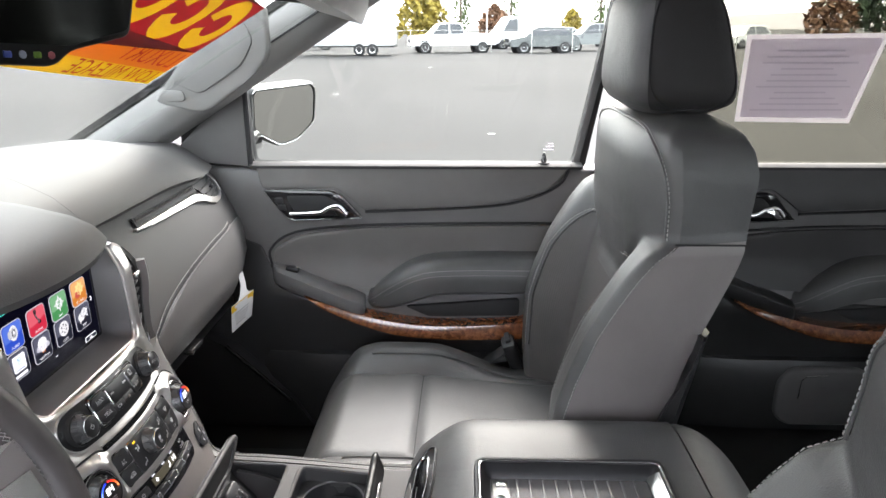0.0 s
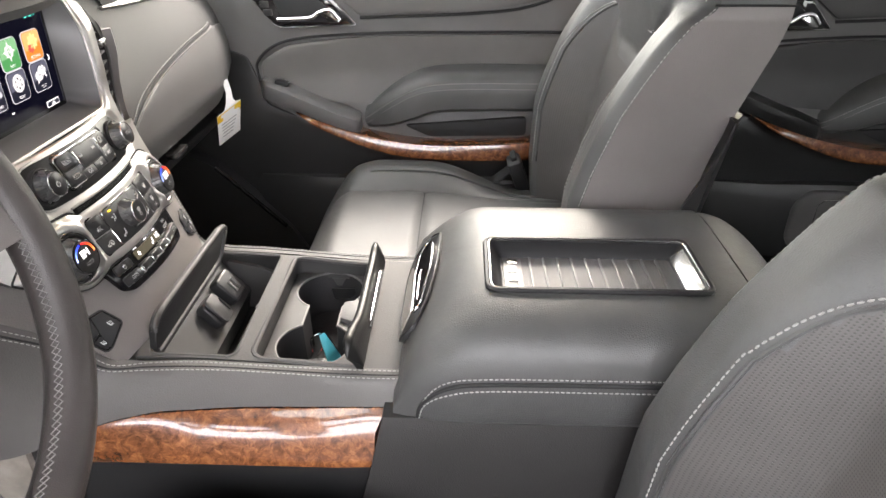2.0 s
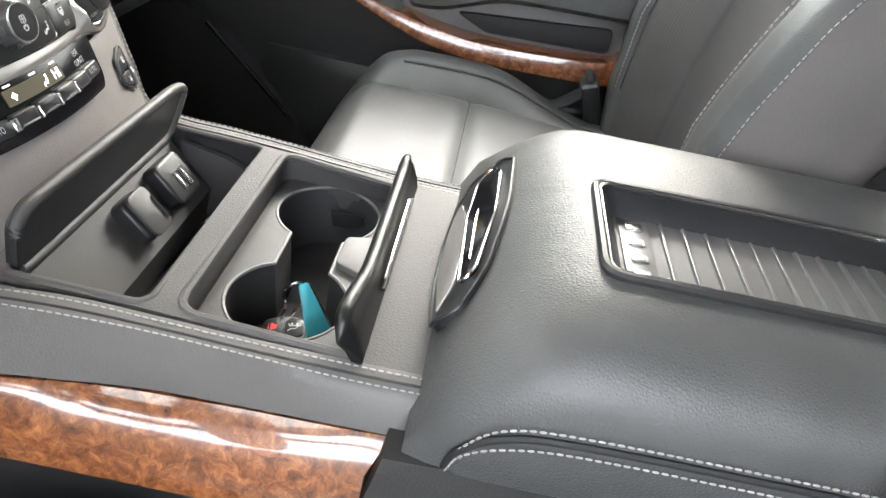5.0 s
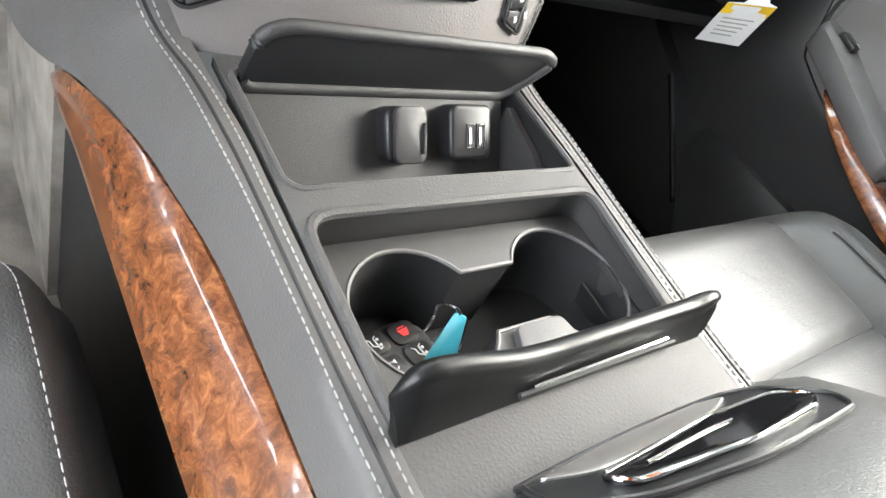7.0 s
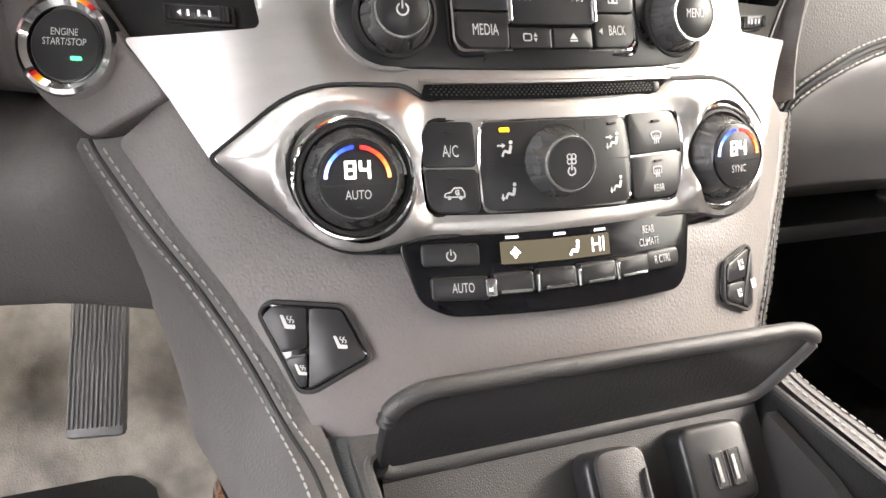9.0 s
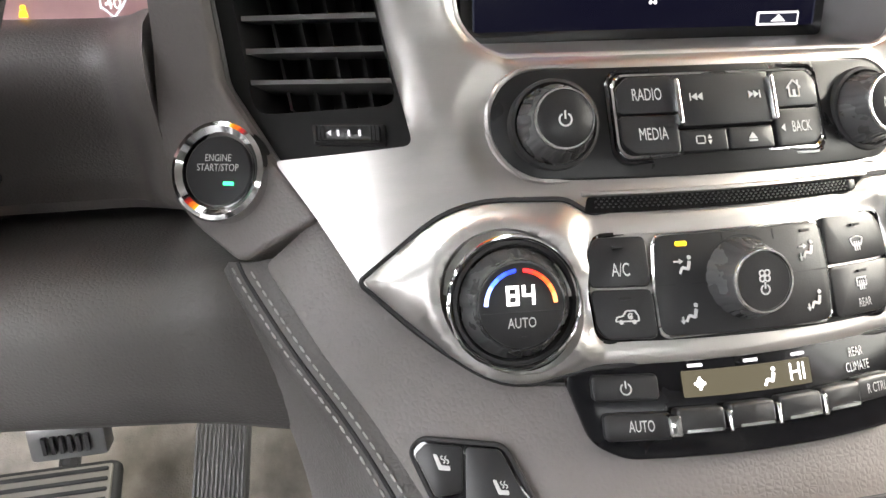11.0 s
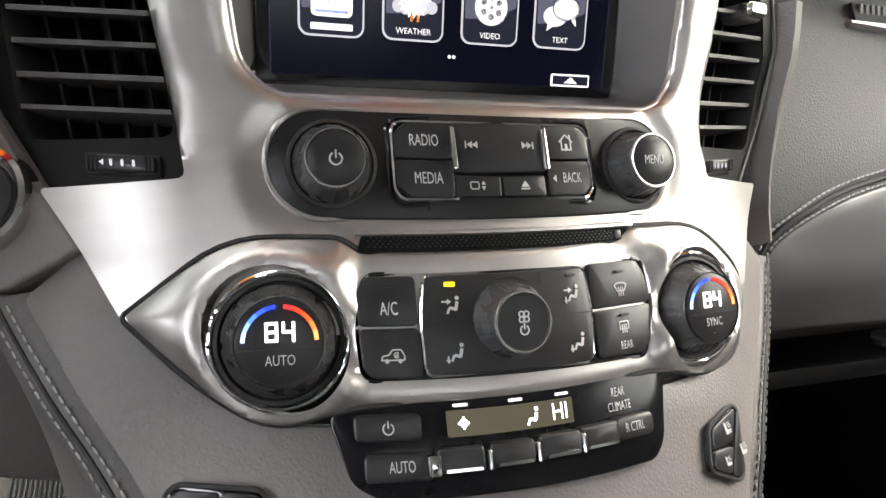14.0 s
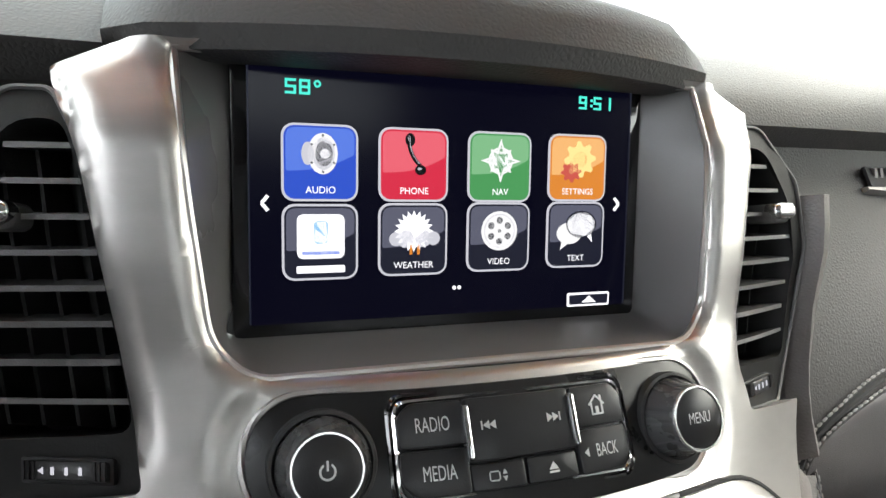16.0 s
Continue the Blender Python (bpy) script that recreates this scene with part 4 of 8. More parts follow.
OUT = rpoly([(-0.150, 1.052), (0.150, 1.052), (0.166, 1.078), (0.182, 1.101), (0.126, 1.108), (0.134, 1.145), (0.148, 1.225), (0.158, 1.250), (0.134, 1.2604), (0.120, 1.2606), (-0.120, 1.2606), (-0.134, 1.2604), (-0.158, 1.250), (-0.148, 1.225), (-0.134, 1.145), (-0.126, 1.108), (-0.182, 1.101), (-0.166, 1.078)], [0.003, 0.003, 0.003, 0.003, 0.004, 0.01, 0.02, 0.006, 0.004, 0.001, 0.001, 0.004, 0.006, 0.02, 0.01, 0.004, 0.003, 0.003])


def edge_gap(y, z, line):
    """How far a point of the stack's face lies from a line of points on it."""
    p, best = Vector((y, z)), 9.0
    for a, b in zip(line, line[1:]):
        a, b = Vector(a), Vector(b)
        d = b - a
        t = max(0.0, min(1.0, (p - a).dot(d) / d.length_squared))
        best = min(best, (p - a - d * t).length)
    return best


UPRIGHT = spline([(0.126, 1.108), (0.134, 1.145), (0.148, 1.225), (0.158, 1.250)], 5) + [(0.134, 1.2606)]


def plate_n(y, z):
    """Relief of the silver plate: dished round the radio, rolled back at the uprights' outer edges and into the screen's opening."""
    dr = math.hypot(max(abs(y) - 0.0755, 0.0), z - 1.116) - 0.0215
    n = -0.0005 + 0.0040 * smooth(0.0, 0.013, dr)
    n -= 0.0075 * smooth(1.108, 1.140, z) * (1 - min(1.0, edge_gap(abs(y), z, UPRIGHT) / 0.012)) ** 2
    n -= 0.0035 * (1 - min(1.0, edge_gap(y, z, OPEN + OPEN[:1]) / 0.006)) ** 2
    return n


def on_plate(y, z, n=0.0):
    return stack(y, z, plate_n(y, z) if n > -0.001 else n)


plate = part("silver_plate", flat(OUT, -0.012, 0.0, cuts=(0.0035, 0.0035), fn=on_plate, holes=[OPEN]), SILVER, st, sharp=75)
part("edge_trim", tube([stack(y, z, plate_n(y, z) - 0.0012) for y, z in OPEN], 0.0017, 8, closed=True), SILVER, plate)
# recess down to the screen
inner = [(y * 0.0945 / float(np.interp(z, (1.143, 1.155, 1.21, 1.2585), (0.088, 0.104, 0.113, 0.116))), 1.148 + (z - 1.143) * 1.004) for y, z in OPEN]
part("screen_recess", loft([[stack(y, z, -0.001) for y, z in OPEN], [tuple(Vector(stack(y, z, -0.001)).lerp(Vector((-0.447, b, c)), 0.5)) for (y, z), (b, c) in zip(OPEN, inner)], [(-0.447, y, z) for y, z in inner]], caps=False), SHROUD, st)


def scr(u, v, n=0.0):
    return (-0.4425 + n, u, v)


screen = part("touch_screen", flat(rrect(0, 1.2045, 0.192, 0.116, 0.004), -0.006, 0.0, 0.001, fn=scr), GLOSS, st, "glossy black colour touchscreen showing a grid of app icons")
NAVY = mat("screen_navy", (0.0006, 0.0006, 0.0012), 0.18, var=0.0, rvar=0, spec=0.12, emit=(0.003, 0.003, 0.011), es=0.075)
LIT = glow("screen_white", (0.85, 0.85, 0.88), 0.26)
LITG = glow("screen_grey", (0.42, 0.42, 0.46), 0.26)
LITD = glow("screen_slate", (0.010, 0.011, 0.020), 0.26)
MINT = glow("screen_mint", (0.06, 0.62, 0.50), 0.26)
ICONC = {"blue": glow("icon_blue", (0.02, 0.060, 0.40), 0.26), "red": glow("icon_red", (0.46, 0.02, 0.045), 0.26), "green": glow("icon_green", (0.05, 0.22, 0.07), 0.26),
         "orange": glow("icon_orange", (0.50, 0.17, 0.025), 0.26), "sky": glow("icon_sky", (0.06, 0.30, 0.55), 0.26), "sun": glow("icon_sun", (0.74, 0.56, 0.22), 0.26), "rust": glow("icon_rust", (0.42, 0.07, 0.05), 0.26), "ink": glow("icon_ink", (0.01, 0.01, 0.012), 0.1)}
SHEEN = {"blue": glow("sheen_blue", (0.07, 0.14, 0.52), 0.26), "red": glow("sheen_red", (0.56, 0.09, 0.12), 0.26), "green": glow("sheen_green", (0.15, 0.34, 0.17), 0.26), "orange": glow("sheen_orange", (0.62, 0.33, 0.12), 0.26), "dark": glow("sheen_slate", (0.075, 0.078, 0.11), 0.26)}
PALE = glow("icon_pale", (0.66, 0.66, 0.66), 0.26)
part("display", flat(rrect(0, 1.2045, 0.178, 0.104, 0.001), 0.0, 0.0005, fn=scr), NAVY, screen, "dark navy lit display")
for x in (-0.0893, 0.0893):
    part("display_edge", flat(rrect(x, 1.2045, 0.0006, 0.103, 0.0002), 0.0, 0.0009, fn=scr), LITD, screen)
part("readout", marks(digits("58°", 0.0050, 0.0034, 0.0010), scr, 0.0008, 0.0011, (-0.0685, 1.2485)), MINT, screen)
part("readout", marks(digits("9:51", 0.0050, 0.0032, 0.0010), scr, 0.0008, 0.0011, (0.0690, 1.2495)), MINT, screen)
COLS = (-0.0610, -0.0208, 0.0200, 0.0605)


def icon(cx, cz, colour, word, shapes):
    t = part("app_icon", flat(rrect(cx, cz, 0.0314, 0.0314, 0.005), 0.0005, 0.0010, fn=scr), LITG, screen, "lit rounded app icon")
    part("tile", flat(rrect(cx, cz, 0.0295, 0.0295, 0.0042), 0.0010, 0.0013, fn=scr), ICONC.get(colour, LITD), t)
    part("sheen", flat(rpoly([(cx - 0.0140, cz + 0.0140), (cx + 0.0140, cz + 0.0140), (cx + 0.0140, cz + 0.0035), (cx + 0.006, cz - 0.0005), (cx - 0.004, cz - 0.003), (cx - 0.0140, cz - 0.0035)], [0.004, 0.004, 0.001, 0.006, 0.006, 0.001]), 0.0013, 0.0015, fn=scr), SHEEN[colour], t)
    for name, poly, m in shapes:
        part(name, marks(poly, scr, 0.0016, 0.0019, (cx, cz + 0.0028), 0.0085), m, t)
    if word:
        part("caption", letters(word, 0.0041, lambda u, v, n: scr(u + cx, v + cz - 0.0112, n + 0.0014), wide=0.95), LIT, t)
    else:
        part("caption", flat(rrect(cx, cz - 0.0112, 0.020, 0.003, 0.0006), 0.0014, 0.0018, fn=scr), LIT, t, "plain bar for a brand caption")


star = [(math.cos(radians(90 + 22.5 * i)) * (1.15 if i % 4 == 0 else 0.85 if i % 2 == 0 else 0.55), math.sin(radians(90 + 22.5 * i)) * (1.15 if i % 4 == 0 else 0.85 if i % 2 == 0 else 0.55)) for i in range(16)]
sunray = [(math.cos(radians(9 * i)) * (1.05 if i % 2 == 0 else 0.78), math.sin(radians(9 * i)) * (1.05 if i % 2 == 0 else 0.78) + 0.1) for i in range(40)]
gear = [(math.cos(radians(11.25 * i)) * (1.05 if i % 4 < 2 else 0.78), math.sin(radians(11.25 * i)) * (1.05 if i % 4 < 2 else 0.78)) for i in range(32)]
def oval(cx, cy, a, b, n=24):
    return [(cx + a * math.cos(2 * math.pi * i / n), cy + b * math.sin(2 * math.pi * i / n)) for i in range(n)]


icon(COLS[0], 1.2185, "blue", "AUDIO", [("speaker_magnet", [oval(-0.62, 0.1, 0.30, 0.55)], LITG), ("speaker_rim", [oval(0.1, 0.1, 0.72, 0.98)], PALE), ("speaker_cone", [oval(0.14, 0.1, 0.55, 0.78)], LITG), ("speaker_bowl", [oval(0.16, 0.1, 0.42, 0.60)], LITD), ("dome", [circ(0.2, 0.1, 0.24, 14)], LIT), ("screws", [circ(0.1 + 0.62 * math.cos(radians(a)), 0.1 + 0.86 * math.sin(radians(a)), 0.07, 6) for a in range(30, 390, 60)], LITD)])
icon(COLS[1], 1.2185, "red", "PHONE", [("handset", [arc(1.3, 0.9, 1.6, 0.20, 170, 232), oval(-0.24, 0.92, 0.26, 0.34, 14), oval(0.32, -0.58, 0.30, 0.26, 14)], ICONC["ink"]), ("handset_glint", [arc(1.34, 0.92, 1.6, 0.06, 172, 228), oval(-0.28, 1.0, 0.10, 0.14, 10), oval(0.26, -0.52, 0.12, 0.08, 10)], LITG)])
icon(COLS[2], 1.2185, "green", "NAV", [("compass_star", [star], PALE), ("compass_inner", [[(u * 0.72, v * 0.72) for u, v in star]], ICONC["green"]), ("compass_ring", [arc(0, 0, 0.66, 0.10, 0, 359, 24)], PALE), ("letter", [bar(-0.34, -0.42, -0.34, 0.42, 0.20), bar(0.34, -0.42, 0.34, 0.42, 0.20), bar(-0.34, 0.42, 0.34, -0.42, 0.20)], LIT)])
icon(COLS[3], 1.2190, "orange", "SETTINGS", [("gear_back", [[(u * 0.62 - 0.45, v * 0.55 - 0.55) for u, v in gear]], ICONC["rust"]), ("gear_front", [[(u * 0.95 + 0.1, v * 0.95 + 0.15) for u, v in gear]], ICONC["sun"]), ("gear_hub", [circ(0.1, 0.15, 0.44, 16)], SHEEN["orange"])])
icon(COLS[0], 1.1860, "dark", "", [("card", [rrect(0, -0.05, 2.3, 2.15, 0.3)], LIT), ("card_mark", [rrect(0, 0.15, 0.7, 1.1, 0.2)], ICONC["sky"]), ("card_bar", [bar(-0.9, -0.85, 0.9, -0.85, 0.16)], SHEEN["blue"])])
icon(COLS[1], 1.1865, "dark", "WEATHER", [("cloud", [circ(-0.95, -0.30, 0.36, 14), circ(-0.45, -0.30, 0.45, 14), circ(0.5, -0.28, 0.45, 14), circ(1.05, -0.28, 0.36, 14)], LITG), ("sun", [sunray], LIT), ("rain", [bar(-0.15, -0.6, -0.15, -1.1, 0.14), bar(0.25, -0.6, 0.25, -1.1, 0.14)], ICONC["orange"])])
icon(COLS[2], 1.1870, "dark", "VIDEO", [("reel", [circ(0, 0, 1.05, 26)], PALE), ("reel_inner", [arc(0, 0, 0.88, 0.06, 0, 359, 26)], LITG), ("reel_holes", [circ(0.56 * math.cos(radians(a)), 0.56 * math.sin(radians(a)), 0.19, 10) for a in range(30, 390, 60)] + [circ(0, 0, 0.10, 10)], LITD)])
icon(COLS[3], 1.1875, "dark", "TEXT", [("bubble", [oval(-0.45, -0.25, 0.80, 0.60), [(-0.9, -0.6), (-0.5, -0.8), (-1.0, -1.15)]], PALE), ("bubble_edge", [oval(0.3, 0.25, 0.98, 0.76)], LITD), ("bubble_front", [oval(0.3, 0.25, 0.90, 0.68), [(0.6, -0.3), (0.95, -0.2), (1.05, -0.75)]], LIT)])
part("page_dots", marks([circ(-0.0012, 0, 0.0009, 10), circ(0.0012, 0, 0.0009, 10)], scr, 0.0005, 0.0008, (0, 1.1645)), LIT, screen)
for sg in (-1, 1):
    part("page_arrow", marks([bar(0, 0, sg * -0.0025, 0.003, 0.0014), bar(0, 0, sg * -0.0025, -0.003, 0.0014)], scr, 0.0005, 0.0009, (sg * 0.0845, 1.202)), LIT, screen)
tab = part("drawer_tab", flat(rrect(0.069, 1.1560, 0.0235, 0.0066, 0.0008), 0.0005, 0.0010, fn=scr), LIT, screen)
part("tab_face", flat(rrect(0.069, 1.1560, 0.0215, 0.0046, 0.0005), 0.0010, 0.0013, fn=scr), LITD, tab)
part("tab_arrow", marks([[(-0.004, -0.0015), (0.004, -0.0015), (0, 0.0018)]], scr, 0.0013, 0.0016, (0.069, 1.156)), LIT, tab)

# ---- radio ----
rad = part("radio_panel", flat(rrect(0, 1.116, 0.193, 0.0425, 0.021, 8), -0.004, 0.001, 0.001, cuts=(0.01, 0), fn=stack), PANEL, st, "gloss black radio control panel")
part("key_bed", tube([stack(y, z, 0.0010) for y, z in rrect(0, 1.1175, 0.0965, 0.035, 0.006, 5)], 0.0011, 6, closed=True), GLOSS, rad)
part("panel_lip", tube([stack(y, z, 0.0005) for y, z in rrect(0, 1.116, 0.194, 0.0435, 0.0215, 10)], 0.0013, 6, closed=True), SILVER, rad)
part("key_frame", tube([stack(y, z, 0.002) for y, z in rrect(0, 1.1175, 0.0925, 0.031, 0.005, 5)], 0.0009, 6, closed=True), CHROME, rad, "thin bright frame round the keys")


def key(poly, parent, n0, n1, m=None, bev=0.0007):
    return part("key", flat(poly, n0, n1, bev, 2, cuts=(0.012, 0), fn=stack), m or SATIN, parent)


def word(text, size, y, z, n, parent, wide=0.62, m=None):
    return part("lettering", letters(text, size, lambda u, v, k: stack(u + y, v + z, k + n), wide=wide), m or WHITE, parent)


def sign(polys, k, y, z, n, parent, m=None):
    return part("symbol", marks(polys, stack, n, n + 0.0003, (y, z), k), m or WHITE, parent)


kk = key(rpoly([(-0.0455, 1.1180), (-0.0215, 1.1180), (-0.0215, 1.1322), (-0.0405, 1.1322), (-0.0455, 1.128)], 0.002), rad, 0.001, 0.0038)
word("RADIO", 0.0066, -0.0332, 1.1248, 0.0039, kk)
kk = key(rpoly([(-0.0455, 1.1172), (-0.0215, 1.1172), (-0.0215, 1.1028), (-0.0405, 1.1028), (-0.0455, 1.107)], 0.002), rad, 0.001, 0.0038)
word("MEDIA", 0.0066, -0.0325, 1.1098, 0.0039, kk)
kk = key(rrect(0.0, 1.1222, 0.0415, 0.0200, 0.001), rad, 0.001, 0.0050)
sign(PREV, 0.0024, -0.0125, 1.1232, 0.0051, kk)
sign(NEXT, 0.0024, 0.0125, 1.1232, 0.0051, kk)
for y in (-0.0212, 0.0212):
    part("chrome_rib", flat(rrect(y, 1.1215, 0.0022, 0.0175, 0.001), 0.001, 0.0068, 0.0008, fn=stack), CHROME, rad)
kk = key(rrect(-0.0110, 1.1072, 0.0205, 0.0084, 0.001), rad, 0.001, 0.0034)
sign(DISPLAY, 0.0023, -0.0110, 1.1072, 0.0036, kk)
kk = key(rrect(0.0105, 1.1072, 0.0205, 0.0084, 0.001), rad, 0.001, 0.0034)
sign(EJECT, 0.0022, 0.0105, 1.1068, 0.0036, kk)
kk = key(rpoly([(0.0222, 1.1180), (0.0455, 1.1180), (0.0455, 1.128), (0.041, 1.1322), (0.0222, 1.1322)], 0.002), rad, 0.001, 0.0038)
sign(HOME, 0.0032, 0.0335, 1.1248, 0.0039, kk)
kk = key(rpoly([(0.0222, 1.1172), (0.0455, 1.1172), (0.0455, 1.107), (0.041, 1.1028), (0.0222, 1.1028)], 0.002), rad, 0.001, 0.0038)
word("BACK", 0.0062, 0.0345, 1.1098, 0.0039, kk)
sign([[(-1, 0), (0, 0.8), (0, -0.8)]], 0.0018, 0.0262, 1.1098, 0.0039, kk)


def knob(y, z, r, h, parent, name, top=0.86, ring=CHROME, ring_w=0.10, skirt=1.16, ribs=20, sink=0.0):
    """A tapered round knob on the stack, turned a little outwards: skirt, fluted grip, bright ring and flat face."""
    nv = Vector((1, 1.0 * y, 0.30)).normalized()
    up = Vector((0, 0, 1)) - nv * nv.z
    side = up.cross(nv).normalized()
    up.normalize()
    m = Matrix.Translation(Vector(stack(y, z, sink))) @ Matrix((side, up, nv)).transposed().to_4x4()
    kn = part(name, lathe([(r * skirt, -0.004), (r * skirt, 0.0025), (r * skirt * 0.975, 0.0042), (r * 1.05, 0.0046), (r * 1.03, 0.0015), (r * 0.9, 0.0010)], 48, m), RUBBER, parent, "black control knob with a bright ring")
    rings = []
    N = ribs * 8
    for k, hh, depth in ((1.0, 0.0, 0.0), (1.0, h * 0.22, 0.4), (0.985, h * 0.30, 1.0), (0.30 + 0.70 * top, h * 0.62, 1.0), (0.12 + 0.88 * top, h * 0.86, 0.6), (top * 1.01, h * 0.93, 0.0), (top * 0.98, h * 0.97, 0.0)):
        rings.append([(r * k * (1 - 0.022 * depth * (i % 8 in (0, 1))) * math.cos(2 * math.pi * i / N), r * k * (1 - 0.022 * depth * (i % 8 in (0, 1))) * math.sin(2 * math.pi * i / N), hh) for i in range(N)])
    bm = loft(rings)
    bm.transform(m)
    part("grip", bm, GRIP, kn)
    t = r * top
    part("ring", lathe([(t * 0.99, h * 0.90), (t, h * 0.955), (t * (1 - 0.35 * ring_w), h * 1.0), (t * (1 - ring_w), h * 1.0), (t * (1 - ring_w * 1.2), h * 0.96), (t * (1 - ring_w * 1.2), h * 0.88)], 48, m), ring, kn)
    fr = t * (1 - ring_w * 1.2)
    part("face", lathe([(fr, h * 0.88), (fr, h * 0.965), (fr * 0.96, h * 0.985), (0.0004, h * 0.99)], 40, m), SATIN, kn)

    def fn(u, v, n=0.0):
        return tuple(m @ Vector((u, v, h * 0.992 + n)))
    return kn, fn


kn, fn = knob(-0.0712, 1.1155, 0.0160, 0.0170, st, "volume_knob", top=0.75, ring_w=0.075, ring=DULLCHROME)
part("symbol", marks(POWER, fn, 0, 0.0003, (0, -0.0005), 0.0030), WHITE, kn)
kn, fn = knob(0.0732, 1.1155, 0.0160, 0.0170, st, "menu_knob", top=0.80, ring_w=0.08, ring=DULLCHROME)
part("lettering", letters("MENU", 0.0060, fn, wide=0.68), WHITE, kn)

# slot under the radio
slot = rpoly([(-0.0640, 1.0815), (0.0555, 1.0825), (0.0630, 1.0882), (-0.0615, 1.0878)], 0.001)
part("disc_slot", flat(slot, -0.001, 0.0044, cuts=(0.012, 0), fn=stack), FELT, st, "dark disc slot")
mesh = [rrect(-0.0590 + 0.0022 * i + 0.0011 * (j % 2), 1.0836 + 0.0011 * j, 0.0008, 0.0006, 0.0001, 1) for i in range(51) for j in range(4)]
part("slot_mesh", marks(mesh, stack, 0.0042, 0.0049), PLASTIC_LOW, st, "fine black mesh in the disc slot")
part("slot_lip", tube([stack(y, z, 0.0046) for y, z in spline([(-0.0640, 1.0885), (0.0, 1.0888), (0.0640, 1.0890)], 8)], 0.0012, 6), SILVER, st)
part("slot_catch", flat(rrect(0.0545, 1.0850, 0.004, 0.0042, 0.0008), 0.001, 0.0056, 0.0008, fn=stack), SATIN, st)

# ---- climate controls ----
CLIM = rpoly([(-0.152, 1.055), (-0.112, 1.087), (-0.070, 1.0872), (-0.062, 1.0818), (0.053, 1.0828), (0.064, 1.0885), (0.112, 1.087), (0.150, 1.057), (0.130, 1.023), (0.100, 1.0195), (0.068, 1.028), (-0.07, 1.027), (-0.100, 1.0185), (-0.127, 1.034)], [0.003, 0.02, 0.004, 0.003, 0.003, 0.004, 0.02, 0.02, 0.02, 0.02, 0.012, 0.012, 0.02, 0.02], 5)
DIALS = ((-0.0945, 1.0500), (0.0960, 1.0495))
KEYBED = rpoly([(-0.066, 1.0355), (0.062, 1.0345), (0.068, 1.0545), (0.067, 1.0745), (-0.062, 1.0735), (-0.067, 1.054)], 0.005, 5)


def on_bezel(y, z, n=0.0):
    """Relief of the climate bezel: a rounded pod that sinks to the keys and rises to a collar at each dial."""
    if n < -0.001:
        return stack(y, z, n)
    d = min(1.0, edge_gap(y, z, CLIM + CLIM[:1]) / 0.014)
    h = 0.0070 * math.sin(math.pi / 2 * d)
    h = 0.0028 + h * (0.25 + 0.75 * smooth(0.0, 0.010, edge_gap(y, z, KEYBED + KEYBED[:1])))
    for cy, cz in DIALS:
        r = math.hypot(y - cy, z - cz)
        h += 0.0020 * smooth(0.037, 0.029, r) - 0.0012 * smooth(0.0285, 0.0260, r)
    return stack(y, z, h)


cl = part("climate_bezel", flat(CLIM, -0.012, 0.0, cuts=(0.0025, 0.0025), fn=on_bezel, holes=[circ(*c, 0.0258, 40) for c in DIALS] + [KEYBED]), SILVER, st, "raised satin silver climate control bezel", sharp=75)
part("shadow_gap", tube([stack(y, z, 0.0030) for y, z in CLIM], 0.0013, 6, closed=True), RUBBER, cl)
part("key_frame", tube([stack(y, z, 0.0036) for y, z in KEYBED], 0.0013, 6, closed=True), GLOSS, cl)
part("key_bed", flat(KEYBED, -0.001, 0.0033, cuts=(0.012, 0), fn=stack), RUBBER, cl)
kk = key(rpoly([(-0.0655, 1.0545), (-0.0425, 1.0545), (-0.0425, 1.0725), (-0.0615, 1.0725), (-0.0655, 1.067)], 0.0025), cl, 0.0025, 0.0060)
word("A/C", 0.0068, -0.0535, 1.0605, 0.0061, kk)
kk = key(rpoly([(-0.0655, 1.0537), (-0.0425, 1.0537), (-0.0425, 1.0362), (-0.0615, 1.0362), (-0.0650, 1.040)], 0.0025), cl, 0.0025, 0.0060)
sign(RECIRC, 0.0029, -0.0535, 1.0440, 0.0061, kk)
mode = part("mode_keys", flat(rpoly([(-0.0415, 1.0365), (0.0315, 1.0362), (0.0335, 1.0550), (0.0320, 1.0730), (-0.0395, 1.0725), (-0.0415, 1.055)], 0.004, 5), 0.0025, 0.0065, 0.0008, 2, cuts=(0.012, 0), fn=stack), SATIN, cl)
part("key_frame", tube([stack(y, z, 0.0057) for y, z in rpoly([(-0.0415, 1.0365), (0.0315, 1.0362), (0.0335, 1.0550), (0.0320, 1.0730), (-0.0395, 1.0725), (-0.0415, 1.055)], 0.004, 5)], 0.0008, 6, closed=True), CHROME, mode)
for kg in ((-0.041, 1.0545, -0.018, 1.0545), (0.016, 1.0550, 0.033, 1.0550), (-0.012, 1.072, -0.012, 1.068), (0.010, 1.072, 0.010, 1.068)):
    part("key_gap", marks([bar(*kg, 0.0005)], stack, 0.0063, 0.00665), RUBBER, mode)
for y, z, extra in ((-0.0290, 1.0610, ARROW_F), (-0.0290, 1.0440, ARROW_D), (0.0245, 1.0625, ARROW_F + ARROW_D), (0.0245, 1.0440, ARROW_D)):
    sign(SEATED + extra, 0.0029, y, z, 0.0067, mode)
AMBER = glow("amber_lamp", (1.0, 0.55, 0.02), 0.4)
part("lamp", flat(rrect(-0.0292, 1.0690, 0.0044, 0.0017, 0.0004), 0.0063, 0.0070, fn=stack), AMBER, mode, "lit amber indicator")
